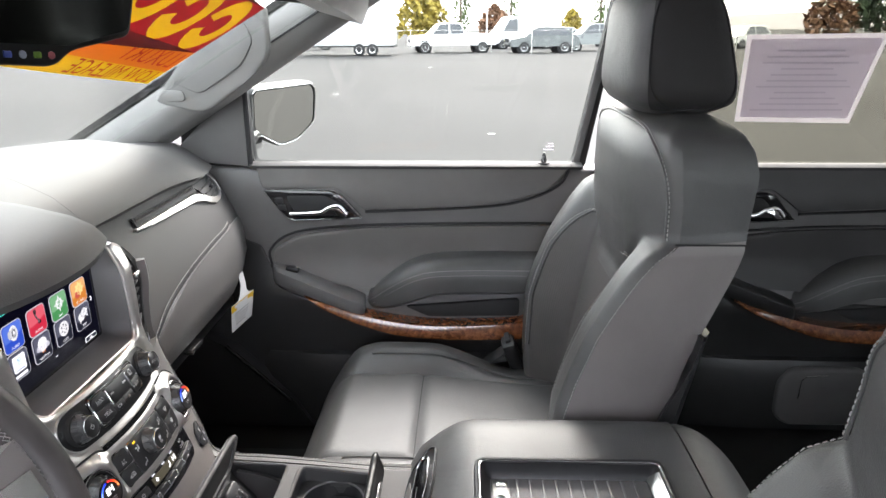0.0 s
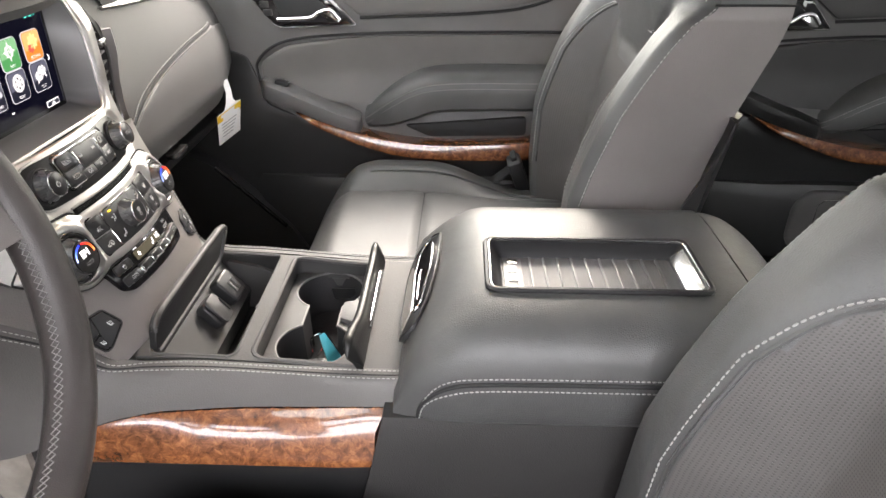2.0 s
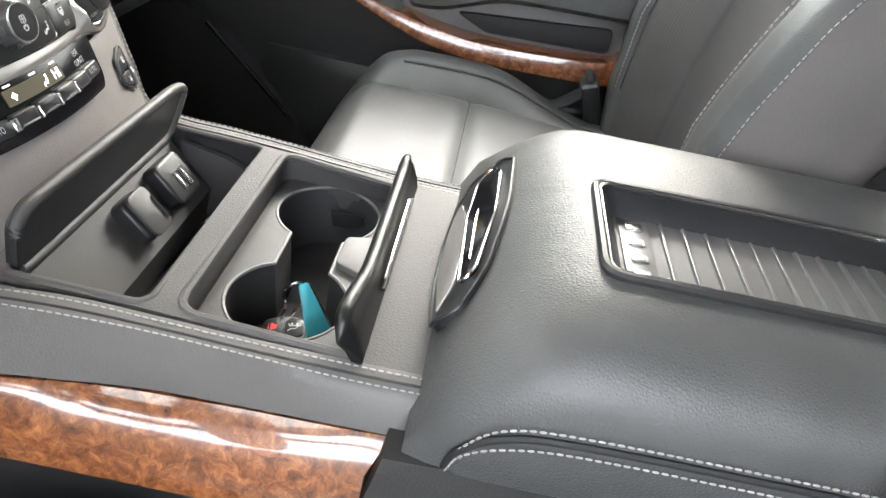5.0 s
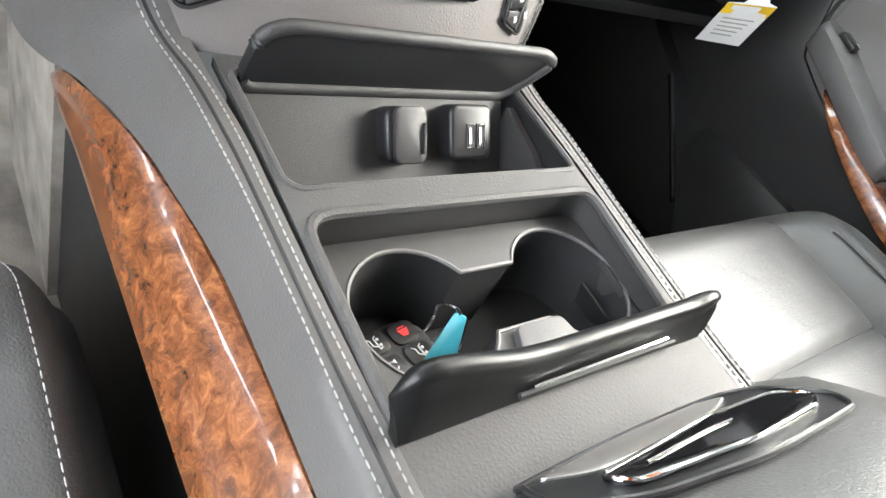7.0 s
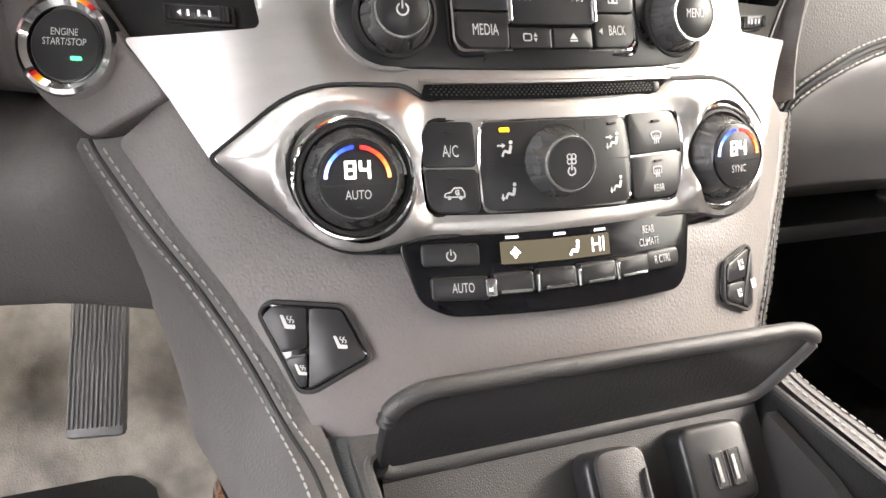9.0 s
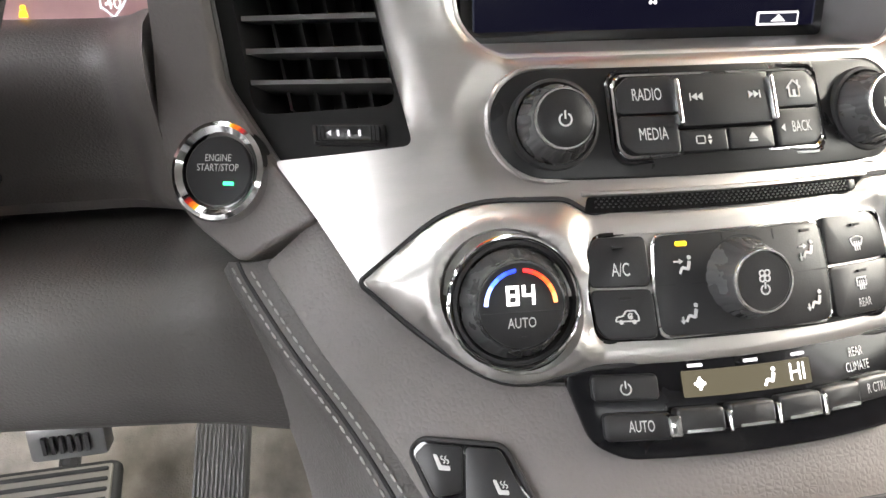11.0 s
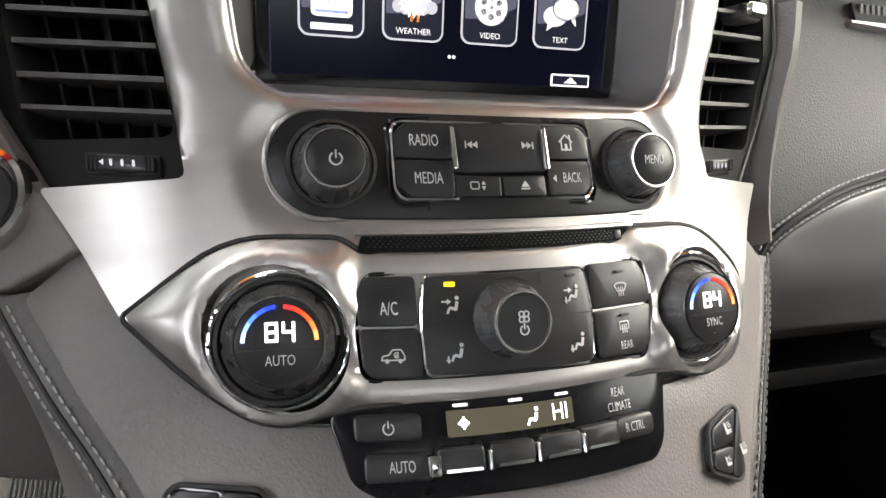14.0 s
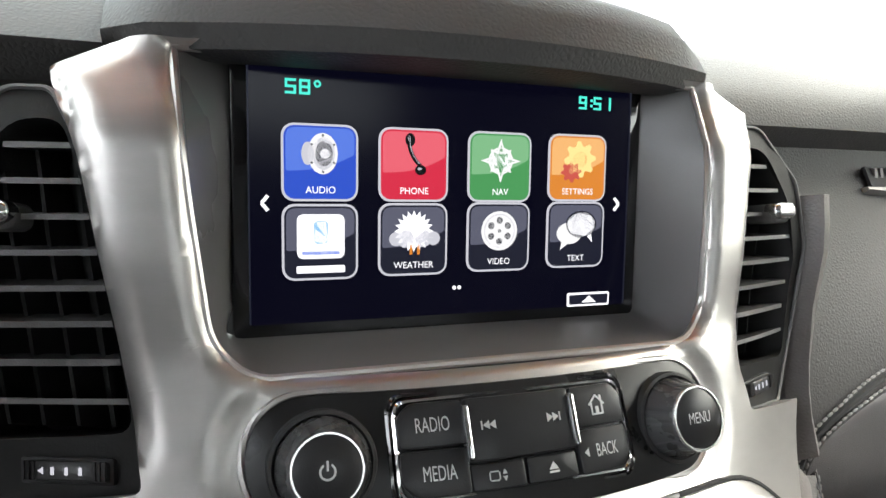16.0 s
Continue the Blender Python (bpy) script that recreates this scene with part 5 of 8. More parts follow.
for y, z in ((-0.0535, 1.0688), (0.0245, 1.0700), (-0.0535, 1.0505), (0.0505, 1.0695), (0.0500, 1.0520)):
    part("lamp", flat(rrect(y, z, 0.0044, 0.0010, 0.0003), 0.0061, 0.0071, fn=stack), RUBBER, cl)
kk = key(rpoly([(0.0345, 1.0558), (0.0672, 1.0558), (0.0660, 1.068), (0.0610, 1.0738), (0.0345, 1.0738)], 0.0025), cl, 0.0025, 0.0060)
sign(DEFROST, 0.0030, 0.0505, 1.0625, 0.0061, kk)
kk = key(rpoly([(0.0345, 1.0550), (0.0672, 1.0550), (0.0645, 1.041), (0.0600, 1.0360), (0.0345, 1.0362)], 0.0025), cl, 0.0025, 0.0060)
sign(REARDEF, 0.0027, 0.0495, 1.0475, 0.0061, kk)
word("REAR", 0.0046, 0.0495, 1.0400, 0.0061, kk)
kn, fn = knob(-0.0048, 1.0552, 0.0170, 0.0180, cl, "fan_knob", top=0.74, ring=DULLCHROME, ring_w=0.09, skirt=1.06)
part("symbol", marks(FAN, fn, 0, 0.0003, (0, 0), 0.0036), WHITE, kn)
BLUE = glow("blue_scale", (0.02, 0.10, 1.0), 0.55)
REDL = glow("red_scale", (1.0, 0.06, 0.01), 0.55)
DIGIT = glow("white_digits", (1.0, 1.0, 1.0), 0.6)
COLD = [glow("cold_arc", c, 0.55) for c in ((0.01, 0.03, 0.85), (0.02, 0.06, 0.95), (0.05, 0.13, 1.0), (0.16, 0.28, 1.0), (0.34, 0.46, 1.0))]
HOT = [glow("hot_arc", c, 0.55) for c in ((0.80, 0.02, 0.02), (0.95, 0.03, 0.01), (1.0, 0.06, 0.01), (1.0, 0.13, 0.03), (1.0, 0.25, 0.08))]
for (y, dz), cap, nm in zip(DIALS, ("AUTO", "SYNC"), ("driver_temperature_knob", "passenger_temperature_knob")):
    kn, fn = knob(y, dz, 0.0216, 0.0150, cl, nm, top=0.77, ring=PIANO, ring_w=0.035, skirt=1.15, ribs=16, sink=0.003)
    part("bright_ring", tube([fn(0.0258 * math.cos(a), 0.0258 * math.sin(a), -0.0110) for a in np.linspace(0, 2 * math.pi, 49)[:-1]], 0.0009, 8, closed=True), CHROME, kn)
    R = 0.0131
    for i in range(5):
        part("scale_cold", marks([arc(0, 0, R, 0.0015, 96 + 16.4 * i, 96 + 16.4 * (i + 1), 4)], fn, 0, 0.0003), COLD[i], kn, "lit blue temperature arc")
        part("scale_hot", marks([arc(0, 0, R, 0.0015, 84 - 16.4 * i, 84 - 16.4 * (i + 1), 4)], fn, 0, 0.0003), HOT[i], kn, "lit red temperature arc")
    part("temperature_readout", marks(digits("84", 0.0062, 0.0036, 0.0011), fn, 0, 0.0003, (0, 0.0038)), DIGIT, kn, "lit white temperature digits")
    part("face_gap", marks([bar(-0.0148, -0.0026, 0.0148, -0.0026, 0.0005)], fn, 0, 0.0003), RUBBER, kn)
    part("lettering", letters(cap, 0.0054, lambda u, v, n: fn(u, v - 0.0066, n), wide=0.72), WHITE, kn)
    part("lamp", marks([rrect(0, -0.0118, 0.003, 0.0007, 0.0003)], fn, 0, 0.0003), RUBBER, kn)

# ---- rear climate panel ----
rc = part("rear_climate_panel", flat(rpoly([(-0.0795, 1.024), (-0.07, 1.0285), (0.066, 1.0295), (0.0715, 1.025), (0.0665, 1.0), (0.060, 0.9935), (-0.060, 0.9945), (-0.072, 1.000)], 0.005), -0.004, 0.003, 0.0012, cuts=(0.012, 0), fn=stack), PIANO, st, "gloss black rear climate panel")
kk = part("key", flat(rrect(-0.0575, 1.0195, 0.0250, 0.0092, 0.002), 0.002, 0.0060, 0.0012, 2, fn=stack), SATIN, rc)
sign(POWER, 0.0024, -0.0575, 1.0192, 0.0061, kk)
kk = part("key", flat(rrect(-0.0545, 1.0060, 0.0255, 0.0095, 0.002), 0.002, 0.0060, 0.0012, 2, fn=stack), SATIN, rc)
word("AUTO", 0.0056, -0.0535, 1.0062, 0.0061, kk)
LCD = glow("olive_display", (0.12, 0.108, 0.072), 0.14)
dsp = part("rear_display", flat(rrect(-0.008, 1.0195, 0.054, 0.0092, 0.0005), 0.0032, 0.0042, cuts=(0.006, 0), fn=stack), LCD, rc, "small olive lit display")
sign(SEATED, 0.0028, 0.0, 1.0190, 0.0044, dsp, DIGIT)
sign([circ(0, 0, 1, 12), bar(-1.4, 0, 1.4, 0, 0.5), bar(0, -1.4, 0, 1.4, 0.5)], 0.0016, -0.0285, 1.0195, 0.0044, dsp, DIGIT)
word("HI", 0.0088, 0.0125, 1.0195, 0.0044, dsp, 0.9, DIGIT)
for y in (-0.029, -0.006, 0.015):
    part("display_mark", flat(rrect(y, 1.0258, 0.006, 0.0011, 0.0004), 0.003, 0.0034, fn=stack), LIT, rc)
word("REAR", 0.0050, 0.0430, 1.0226, 0.0031, rc)
word("CLIMATE", 0.0050, 0.0430, 1.0172, 0.0031, rc)
for i, y in enumerate((-0.0325, -0.0120, 0.0085, 0.0270)):
    kk = part("toggle", flat(rrect(y + 0.001, 1.0075 + 0.0004 * i, 0.0185, 0.0085, 0.0015), 0.002, 0.0085, 0.0026, 3, fn=stack), SATIN, rc)
    part("chrome_line", flat(rrect(y + 0.0015, 1.0042 + 0.0004 * i, 0.0140, 0.0011, 0.0004), 0.0070, 0.0092, fn=stack), CHROME, kk)
for i, y in enumerate((-0.0425, -0.0213, -0.0012, 0.0190)):
    part("chrome_stub", flat(rrect(y + 0.0005, 1.0062 + 0.0004 * i, 0.0020 if i else 0.005, 0.0075, 0.0009), 0.002, 0.0095, 0.001, 2, fn=stack), CHROME, rc)
kk = part("toggle", flat(rrect(0.0465, 1.0092, 0.0215, 0.0088, 0.003), 0.002, 0.0075, 0.0015, 3, fn=stack), SATIN, rc)
word("R CTRL", 0.0050, 0.0460, 1.0092, 0.0077, kk)

# ---- seat heater switches ----
for sg in (-1, 1):
    P = [(-0.1395, 0.9945), (-0.1345, 0.9995), (-0.1040, 0.9992), (-0.0945, 0.9785), (-0.1200, 0.9640), (-0.1260, 0.9640)] if sg < 0 else [(0.0985, 0.9975), (0.1200, 1.0020), (0.1240, 0.9990), (0.1210, 0.9715), (0.1170, 0.9700), (0.0955, 0.9800)]
    sw = part("seat_heater_switch", flat(rpoly(P, 0.004), -0.003, 0.0010, 0.0008, fn=stack), GLOSS, st, "black seat heater switch block")
    part("switch_rim", tube([stack(y, z, 0.0006) for y, z in rpoly(P, 0.004)], 0.0011, 6, closed=True), RUBBER, sw)
    c = Vector((sum(p[0] for p in P) / 6, sum(p[1] for p in P) / 6))
    Q = [tuple(c + (Vector(p) - c) * 0.90) for p in P]
    a, b = Vector(Q[1]).lerp(Vector(Q[2]), 0.52), Vector(Q[4]).lerp(Vector(Q[5]), 0.35)
    g = (b - a).normalized() * 0.0004
    sd = Vector((-g.y, g.x))
    s1 = sd.normalized() * 0.0006
    part("key", flat(rpoly([Q[0], Q[1], tuple(a + s1 * -1), tuple(a.lerp(b, 0.50) - s1), tuple(Vector(Q[0]).lerp(Vector(Q[5]), 0.52))], 0.0015), 0.0005, 0.0022, 0.0006, 2, fn=stack), SATIN, sw)
    part("key", flat(rpoly([tuple(Vector(Q[0]).lerp(Vector(Q[5]), 0.60)), tuple(a.lerp(b, 0.58) - s1), tuple(b - s1), Q[5]], 0.0015), 0.0005, 0.0026, 0.0006, 2, fn=stack), SATIN, sw)
    part("key", flat(rpoly([tuple(a + s1), Q[2], Q[3], Q[4], tuple(b + s1)], 0.0015), 0.0005, 0.0022, 0.0006, 2, fn=stack), SATIN, sw)
    part("symbol", marks(HEATSEAT, stack, 0.0022, 0.0025, tuple((Vector(Q[0]) * 1.1 + a) / 2.1 + Vector((0.001, -0.004))), 0.0028), WHITE, sw)
    part("symbol", marks(HEATSEAT, stack, 0.0022, 0.0025, tuple((Vector(Q[3]) + a) / 2 + Vector((0.001, -0.004))), 0.0026), WHITE, sw)
    part("symbol", marks(HEATSEAT, stack, 0.0026, 0.0029, tuple((Vector(Q[5]) + a) / 2 + Vector((-0.002, -0.009))), 0.0022), WHITE, sw)

# ---- centre vents ----
def vent_face(y, z, n=0.0):
    """The vents lie a little behind the silver plate."""
    return stack(y, z, n - 0.006)


for sg in (-1, 1):
    hole = rpoly([(sg * 0.1325, 1.127), (sg * 0.146, 1.205), (sg * 0.153, 1.232), (sg * 0.168, 1.232), (sg * 0.190, 1.205), (sg * 0.197, 1.17), (sg * 0.1935, 1.123)], 0.007)
    bez = rpoly([(sg * 0.1255, 1.1075), (sg * 0.1345, 1.15), (sg * 0.148, 1.225), (sg * 0.157, 1.243), (sg * 0.172, 1.243), (sg * 0.198, 1.214), (sg * 0.206, 1.18), (sg * 0.203, 1.135), (sg * 0.184, 1.1005)], 0.004)
    vt = part("centre_vent", flat(bez, -0.010, -0.0015, cuts=(0.012, 0.03), fn=vent_face, holes=[hole]), VENT_BLACK, st, "black louvred air vent")
    part("duct", loft([[vent_face(y, z, -0.002) for y, z in hole], [vent_face(y * 0.98, 1.185 + (z - 1.185) * 0.92, -0.05) for y, z in hole]], caps=False), RUBBER, vt)
    part("duct_back", flat(hole, -0.052, -0.048, fn=vent_face), RUBBER, vt)
    for i in range(8):
        z = 1.1375 + 0.0122 * i
        t = (z - 1.127) / 0.12
        y0 = 0.1330 + 0.022 * t ** 1.1
        y1 = 0.1940 + 0.003 * t - 0.9 * max(0, z - 1.196)
        rows = []
        for y in np.linspace(y0, y1, 9):
            rows.append([vent_face(sg * y, z + 0.0010, -0.003), vent_face(sg * y, z - 0.0010, -0.0028), vent_face(sg * y, z + 0.0010, -0.024), vent_face(sg * y, z + 0.0028, -0.0245)])
        part("louvre", loft(rows), PLASTIC, vt)
    for i in range(5):
        yb = 0.146 + 0.0125 * i
        part("vane", loft([[vent_face(sg * (yb + 0.010 * k + d), 1.130 + 0.094 * k, n) for d, n in ((-0.0007, -0.018), (0.0007, -0.018), (0.0007, -0.042), (-0.0007, -0.042))] for k in (0, 0.33, 0.66, 1)]), RUBBER, vt)
    part("vent_rim", tube([vent_face(y, z, -0.001) for y, z in bez], 0.0011, 6, closed=True), PLASTIC, vt)
    yk = 0.176
    kb = part("vent_tab", flat(rrect(sg * yk, 1.1985, 0.018, 0.010, 0.004), -0.012, 0.003, 0.003, 3, fn=vent_face), PLASTIC, vt)
    part("chrome_cap", flat(rrect(sg * yk, 1.1995, 0.018, 0.0085, 0.004), -0.002, 0.006, 0.0035, 3, fn=vent_face), DULLCHROME, kb)
    wh = part("thumb_wheel", flat(rrect(sg * 0.1535, 1.1145, 0.030, 0.0088, 0.001), -0.003, 0.0008, 0.0006, fn=vent_face), RUBBER, vt)
    whl = part("wheel", flat(rrect(sg * 0.1535, 1.1145, 0.0275, 0.0066, 0.0012), -0.002, 0.0030, 0.0010, 2, fn=vent_face), SATIN, wh)
    part("wheel_marks", marks([rrect(sg * 0.1535 - 0.0034 + 0.0044 * i, 1.1145, 0.0010, 0.0026, 0.0003) for i in range(3)], vent_face, 0.0030, 0.0034), LITG, whl)
    part("wheel_ribs", marks([rrect(sg * 0.1535 - 0.0125 + 0.0016 * i, 1.1145, 0.0006, 0.0060, 0.0002) for i in range(17) if abs(i - 8) > 5], vent_face, 0.0026, 0.0036), RUBBER, whl)
    part("wheel_marks", marks([[(-0.6, 0), (0.6, 0.8), (0.6, -0.8)]], vent_face, 0.0030, 0.0034, (sg * 0.1535 - 0.0072, 1.1145), 0.0014), LITG, whl)

# ---- start button panel ----
sp = part("start_panel", flat(rpoly([(-0.1845, 1.101), (-0.166, 1.079), (-0.2015, 1.0585), (-0.2270, 1.0760), (-0.2345, 1.10), (-0.2310, 1.130), (-0.2275, 1.165), (-0.228, 1.262), (-0.206, 1.262), (-0.2065, 1.18), (-0.2035, 1.135)], [0.004, 0.004, 0.004, 0.016, 0.02, 0.02, 0.02, 0.004, 0.004, 0.004, 0.004]), -0.030, 0.002, 0.004, 3, cuts=(0.012, 0.02), fn=stack), LEATHER_SIDE, st)
c0 = Vector(stack(-0.2045, 1.0955, 0.005))
nv = Vector((1, -0.42, 0.40)).normalized()
sd = Vector((0, 0, 1)).cross(nv).normalized()
m0 = Matrix.Translation(c0) @ Matrix((sd, nv.cross(sd), nv)).transposed().to_4x4()
sb = part("start_button", lathe([(0.0225, -0.006), (0.0225, 0.001), (0.0215, 0.0035), (0.0195, 0.0045), (0.0170, 0.0025), (0.0165, 0.0)], 40, m0), CHROME, st, "round engine start button with a chrome ring")
part("button_face", lathe([(0.0158, -0.004), (0.0158, 0.0015), (0.0150, 0.0024), (0.0003, 0.0026)], 36, m0), SATIN, sb)
for i, tx in enumerate(("ENGINE", "START/STOP")):
    part("lettering", letters(tx, 0.0044, lambda u, v, n: tuple(m0 @ Vector((u, v + 0.0055 - 0.0042 * i, n + 0.0026))), wide=0.8), WHITE, sb)
part("lamp", marks([rrect(0.0055, -0.0055, 0.0048, 0.0016, 0.0004)], lambda u, v, n: tuple(m0 @ Vector((u, v, n + 0.0027)))), glow("green_lamp", (0.02, 0.9, 0.25), 0.5), sb, "lit green lamp")

# ---- brow over the screen ----
def brow(y):
    x0 = -0.412 - 1.9 * y * y - 0.010 * smooth(0.126, 0.141, abs(y)) ** 2
    e = 0.012 * smooth(0.11, 0.141, abs(y))
    return [(x0 - 0.004, y, 1.2550 + 0.5 * e), (x0 + 0.006, y, 1.2575 + 0.5 * e), (x0 + 0.010, y, 1.266), (x0 + 0.004, y, 1.280 - e), (x0 - 0.006, y, 1.290 - e), (x0 - 0.03, y, 1.301 - e), (x0 - 0.09, y, 1.315 - e), (x0 - 0.2, y, 1.325), (x0 - 0.3, y, 1.32), (x0 - 0.3, y, 1.25), (x0 - 0.1, y, 1.2595)]


part("brow", loft([brow(y) for y in np.linspace(-0.141, 0.141, 19)]), SOFT, dash, "soft padded brow above the screen")

# ---- driver's side of the dash ----
part("driver_top", loft([[(x, y, z) for x, z in ((-1.0, 1.20), (-0.8, 1.325), (-0.62, 1.335), (-0.50, 1.30), (-0.455, 1.262), (-0.47, 1.248), (-0.62, 1.245), (-1.0, 1.15))] for y in np.linspace(-0.80, -0.141, 14)]), SOFT, dash)
rings = []
for y in list(np.linspace(-0.60, -0.30, 7)) + list(np.linspace(-0.29, -0.234, 8)):
    e = smooth(-0.295, -0.232, y) ** 2
    rings.append([(x + (0.105 * e * (1.0 if k < 7 else (1.0, 0.7, 0.4, 0.2, 0.1, 0.0)[k - 7]) if k < 12 else 0.0), y, z) for k, (x, z) in enumerate(((-0.590, 1.168), (-0.572, 1.1655), (-0.555, 1.160), (-0.545, 1.150), (-0.543, 1.137), (-0.552, 1.120), (-0.566, 1.100), (-0.570, 1.078), (-0.560, 1.068), (-0.548, 1.064), (-0.550, 1.058), (-0.64, 1.050), (-0.64, 1.168)))])
part("gauge_lower_trim", loft(rings), LEATHER_SIDE, dash, "curved dark trim under the gauges", sharp=60)
rings = []
for y, k in [(y, 0.0) for y in np.linspace(-0.79, -0.25, 10)] + [(-0.25, k) for k in np.linspace(0.12, 1.0, 9)]:
    e = smooth(0.10, 0.55, k)
    ring = []
    for x, z in ((-0.66, 1.052), (-0.52, 1.051), (-0.468, 1.0490), (-0.446, 1.0455), (-0.434, 1.038), (-0.429, 1.027), (-0.430, 1.008), (-0.435, 0.985), (-0.444, 0.968), (-0.460, 0.957), (-0.50, 0.953), (-0.66, 0.953)):
        edge = -0.199 + 0.029 * smooth(1.056, 1.000, z)
        yy = y + (edge - y) * k
        ring.append((x - 0.16 * max(0.0, min(-yy, 0.42) - 0.23) + 0.006 * e, yy, z + 0.007 * e * smooth(1.0, 1.045, z) - 0.010 * smooth(0.3, 1.0, k) * smooth(0.99, 0.955, z)))
    rings.append(ring)
part("knee_panel", loft(rings), CONSOLE_SKIN, dash, "rounded grained knee panel under the wheel", sharp=70)
part("gauge_side_panel", loft([[(-0.475, -0.2285, z), (-0.458, -0.2265, z), (-0.62, -0.220, z), (-0.62, -0.2285, z)] for z in np.linspace(1.10, 1.26, 6)]), PLASTIC, dash)


# ---- console fittings ----
# raised lips round the openings
part("bin_lip", tube([console(x, y, -0.0005) for x, y in BIN], 0.0022, 8, closed=True), SOFT, con)
part("cup_lip", tube([console(x, y, -0.0015) for x, y in CUP], 0.0034, 8, closed=True), SOFT, con)
# bin: slanted wall that carries the sockets, mat and side ramps
wall = part("socket_wall", loft([[(-0.309, y, 0.938), (-0.301, y, 0.9400), (-0.264, y, 0.899), (-0.270, y, 0.868)] for y in (-0.098, 0.0, 0.098)]), BIN_BLACK, con, "dark plastic wall with two sockets")


def sock(u, v, n=0.0):
    """Face of the slanted wall: across u, up v."""
    d = Vector((-0.034, 0, 0.0395)).normalized()
    k = Vector((0.0395, 0, 0.034)).normalized()
    p = Vector((-0.2825, 0, 0.9200)) + d * v + Vector((0, u, 0)) + k * n
    return tuple(p)


cap = part("power_socket_cap", flat(rrect(0.004, 0.0, 0.030, 0.036, 0.007), -0.002, 0.012, 0.004, 3, fn=sock), SATIN, wall, "black power socket cap")
part("cap_lid", flat(rrect(0.0055, 0.0, 0.0250, 0.036, 0.006), 0.0125, 0.0155, 0.0018, 2, fn=sock), BIN_BLACK, cap)
part("cap_pull", flat(rpoly([(0.0135, -0.012), (0.0155, -0.012), (0.0155, 0.008), (0.0140, 0.004)], 0.0006), 0.0155, 0.0170, 0.0005, fn=sock), SATIN, cap)
usb = part("usb_socket", flat(rrect(0.058, 0.0015, 0.037, 0.037, 0.006), -0.002, 0.013, 0.003, 3, fn=sock), SATIN, wall, "square twin port charging socket")
for y in (0.0565, 0.0655):
    pt = part("port", flat(rrect(y, -0.001, 0.0066, 0.0160, 0.0006), 0.0128, 0.0136, fn=sock), RUBBER, usb)
    part("port_liner", tube([sock(u, v, 0.0136) for u, v in rrect(y, -0.001, 0.0064, 0.0158, 0.0006, 2)], 0.0004, 4, closed=True), DULLCHROME, pt)
    part("port_tongue", flat(rrect(y - 0.0008, -0.001, 0.0018, 0.0110, 0.0003), 0.0130, 0.0142, fn=sock), DULLCHROME, pt)
for sg in (-1, 1):
    part("bin_ramp", loft([[(x, sg * 0.1045, z), (x, sg * 0.098, z), (x, sg * 0.094, 0.871), (x, sg * 0.1045, 0.871)] for x, z in ((-0.290, 0.938), (-0.25, 0.930), (-0.222, 0.918))]), BIN_BLACK, con)
part("catch", rbox(0.006, 0.007, 0.005, 0.001, m=pose(-0.222, -0.005, 0.9375)), SATIN, con)

# raised flap of the bin
flap = thing("bin_flap", "open black plastic storage bin flap hinged upright", "lid")
FL = rpoly([(-0.100, 0.0), (0.098, 0.0), (0.118, 0.022), (0.127, 0.034), (0.112, 0.0405), (-0.082, 0.043), (-0.096, 0.036)], 0.010, 5)


def flapm(u, v, n=0.0):
    d = Vector((0.10, 0, 0.95)).normalized()
    k = Vector((0.95, 0, -0.10)).normalized()
    p = Vector((-0.3035, 0, 0.9400)) + d * v + Vector((0, u, 0)) + k * n
    return tuple(p)


part("panel", flat(FL, -0.004, 0.003, 0.0015, 2, fn=flapm), PLASTIC_LOW, flap)
part("rim", tube([flapm(u, v, 0.002) for u, v in FL[2:]], 0.0042, 10), BIN_BLACK, flap, "rounded flap rim")
part("hinge_bar", tube([(-0.3005, y, 0.9390) for y in np.linspace(-0.098, 0.098, 6)], 0.003, 8), RUBBER, flap)

# cup holder insert, sunk below the rim, with two round wells joined by a neck
A, B, R, NECK = Vector((-0.1500, -0.0490)), Vector((-0.1505, 0.0630)), 0.0415, 0.0205
ins_hole = []
a0 = math.degrees(math.asin(NECK / R))
for C, start in ((A, a0), (B, a0 + 180)):
    for i in range(33):
        a = radians(start + (360 - 2 * a0) * i / 32)
        ins_hole.append((C.x + R * math.sin(a), C.y + R * math.cos(a)))
rim2 = rpoly([(-0.2005, -0.1022), (-0.0895, -0.1030), (-0.0895, 0.0965), (-0.2005, 0.1055)], 0.012)
cup_holder = part("cup_insert", flat(rim2, 0.914, 0.920, cuts=(0.02, 0.02), fn=lambda u, v, n: (u, v, n), holes=[ins_hole]), BIN_BLACK, con, "grey plastic insert with two cup wells")
part("well_edge", tube([(x, y, 0.9195) for x, y in ins_hole], 0.0014, 6, closed=True), PLASTIC, cup_holder)
part("cup_well", loft([[(x, y, 0.9195) for x, y in ins_hole], [(-0.150 + (x + 0.150) * 0.90, 0.007 + (y - 0.007) * 0.95, 0.864) for x, y in ins_hole]], caps=False), RUBBER, cup_holder, "deep black cup wells")
part("well_floor", flat(ins_hole, 0.8605, 0.864, fn=lambda u, v, n: (u, v, n)), RUBBER, cup_holder)
part("spring_finger", flat(rrect(0, 0, 0.030, 0.003, 0.001), 0, 0.022, 0.001, fn=lambda u, v, n: (-0.140 + u, 0.100 + v - 0.5 * n, 0.884 + n)), PLASTIC_LOW, cup_holder)
part("insert_step", flat(rpoly([(-0.128, -0.004), (-0.128, 0.030), (-0.106, 0.036), (-0.106, -0.014)], 0.004), 0.9200, 0.9255, 0.002, fn=lambda u, v, n: (u, v, n)), PLASTIC, cup_holder)

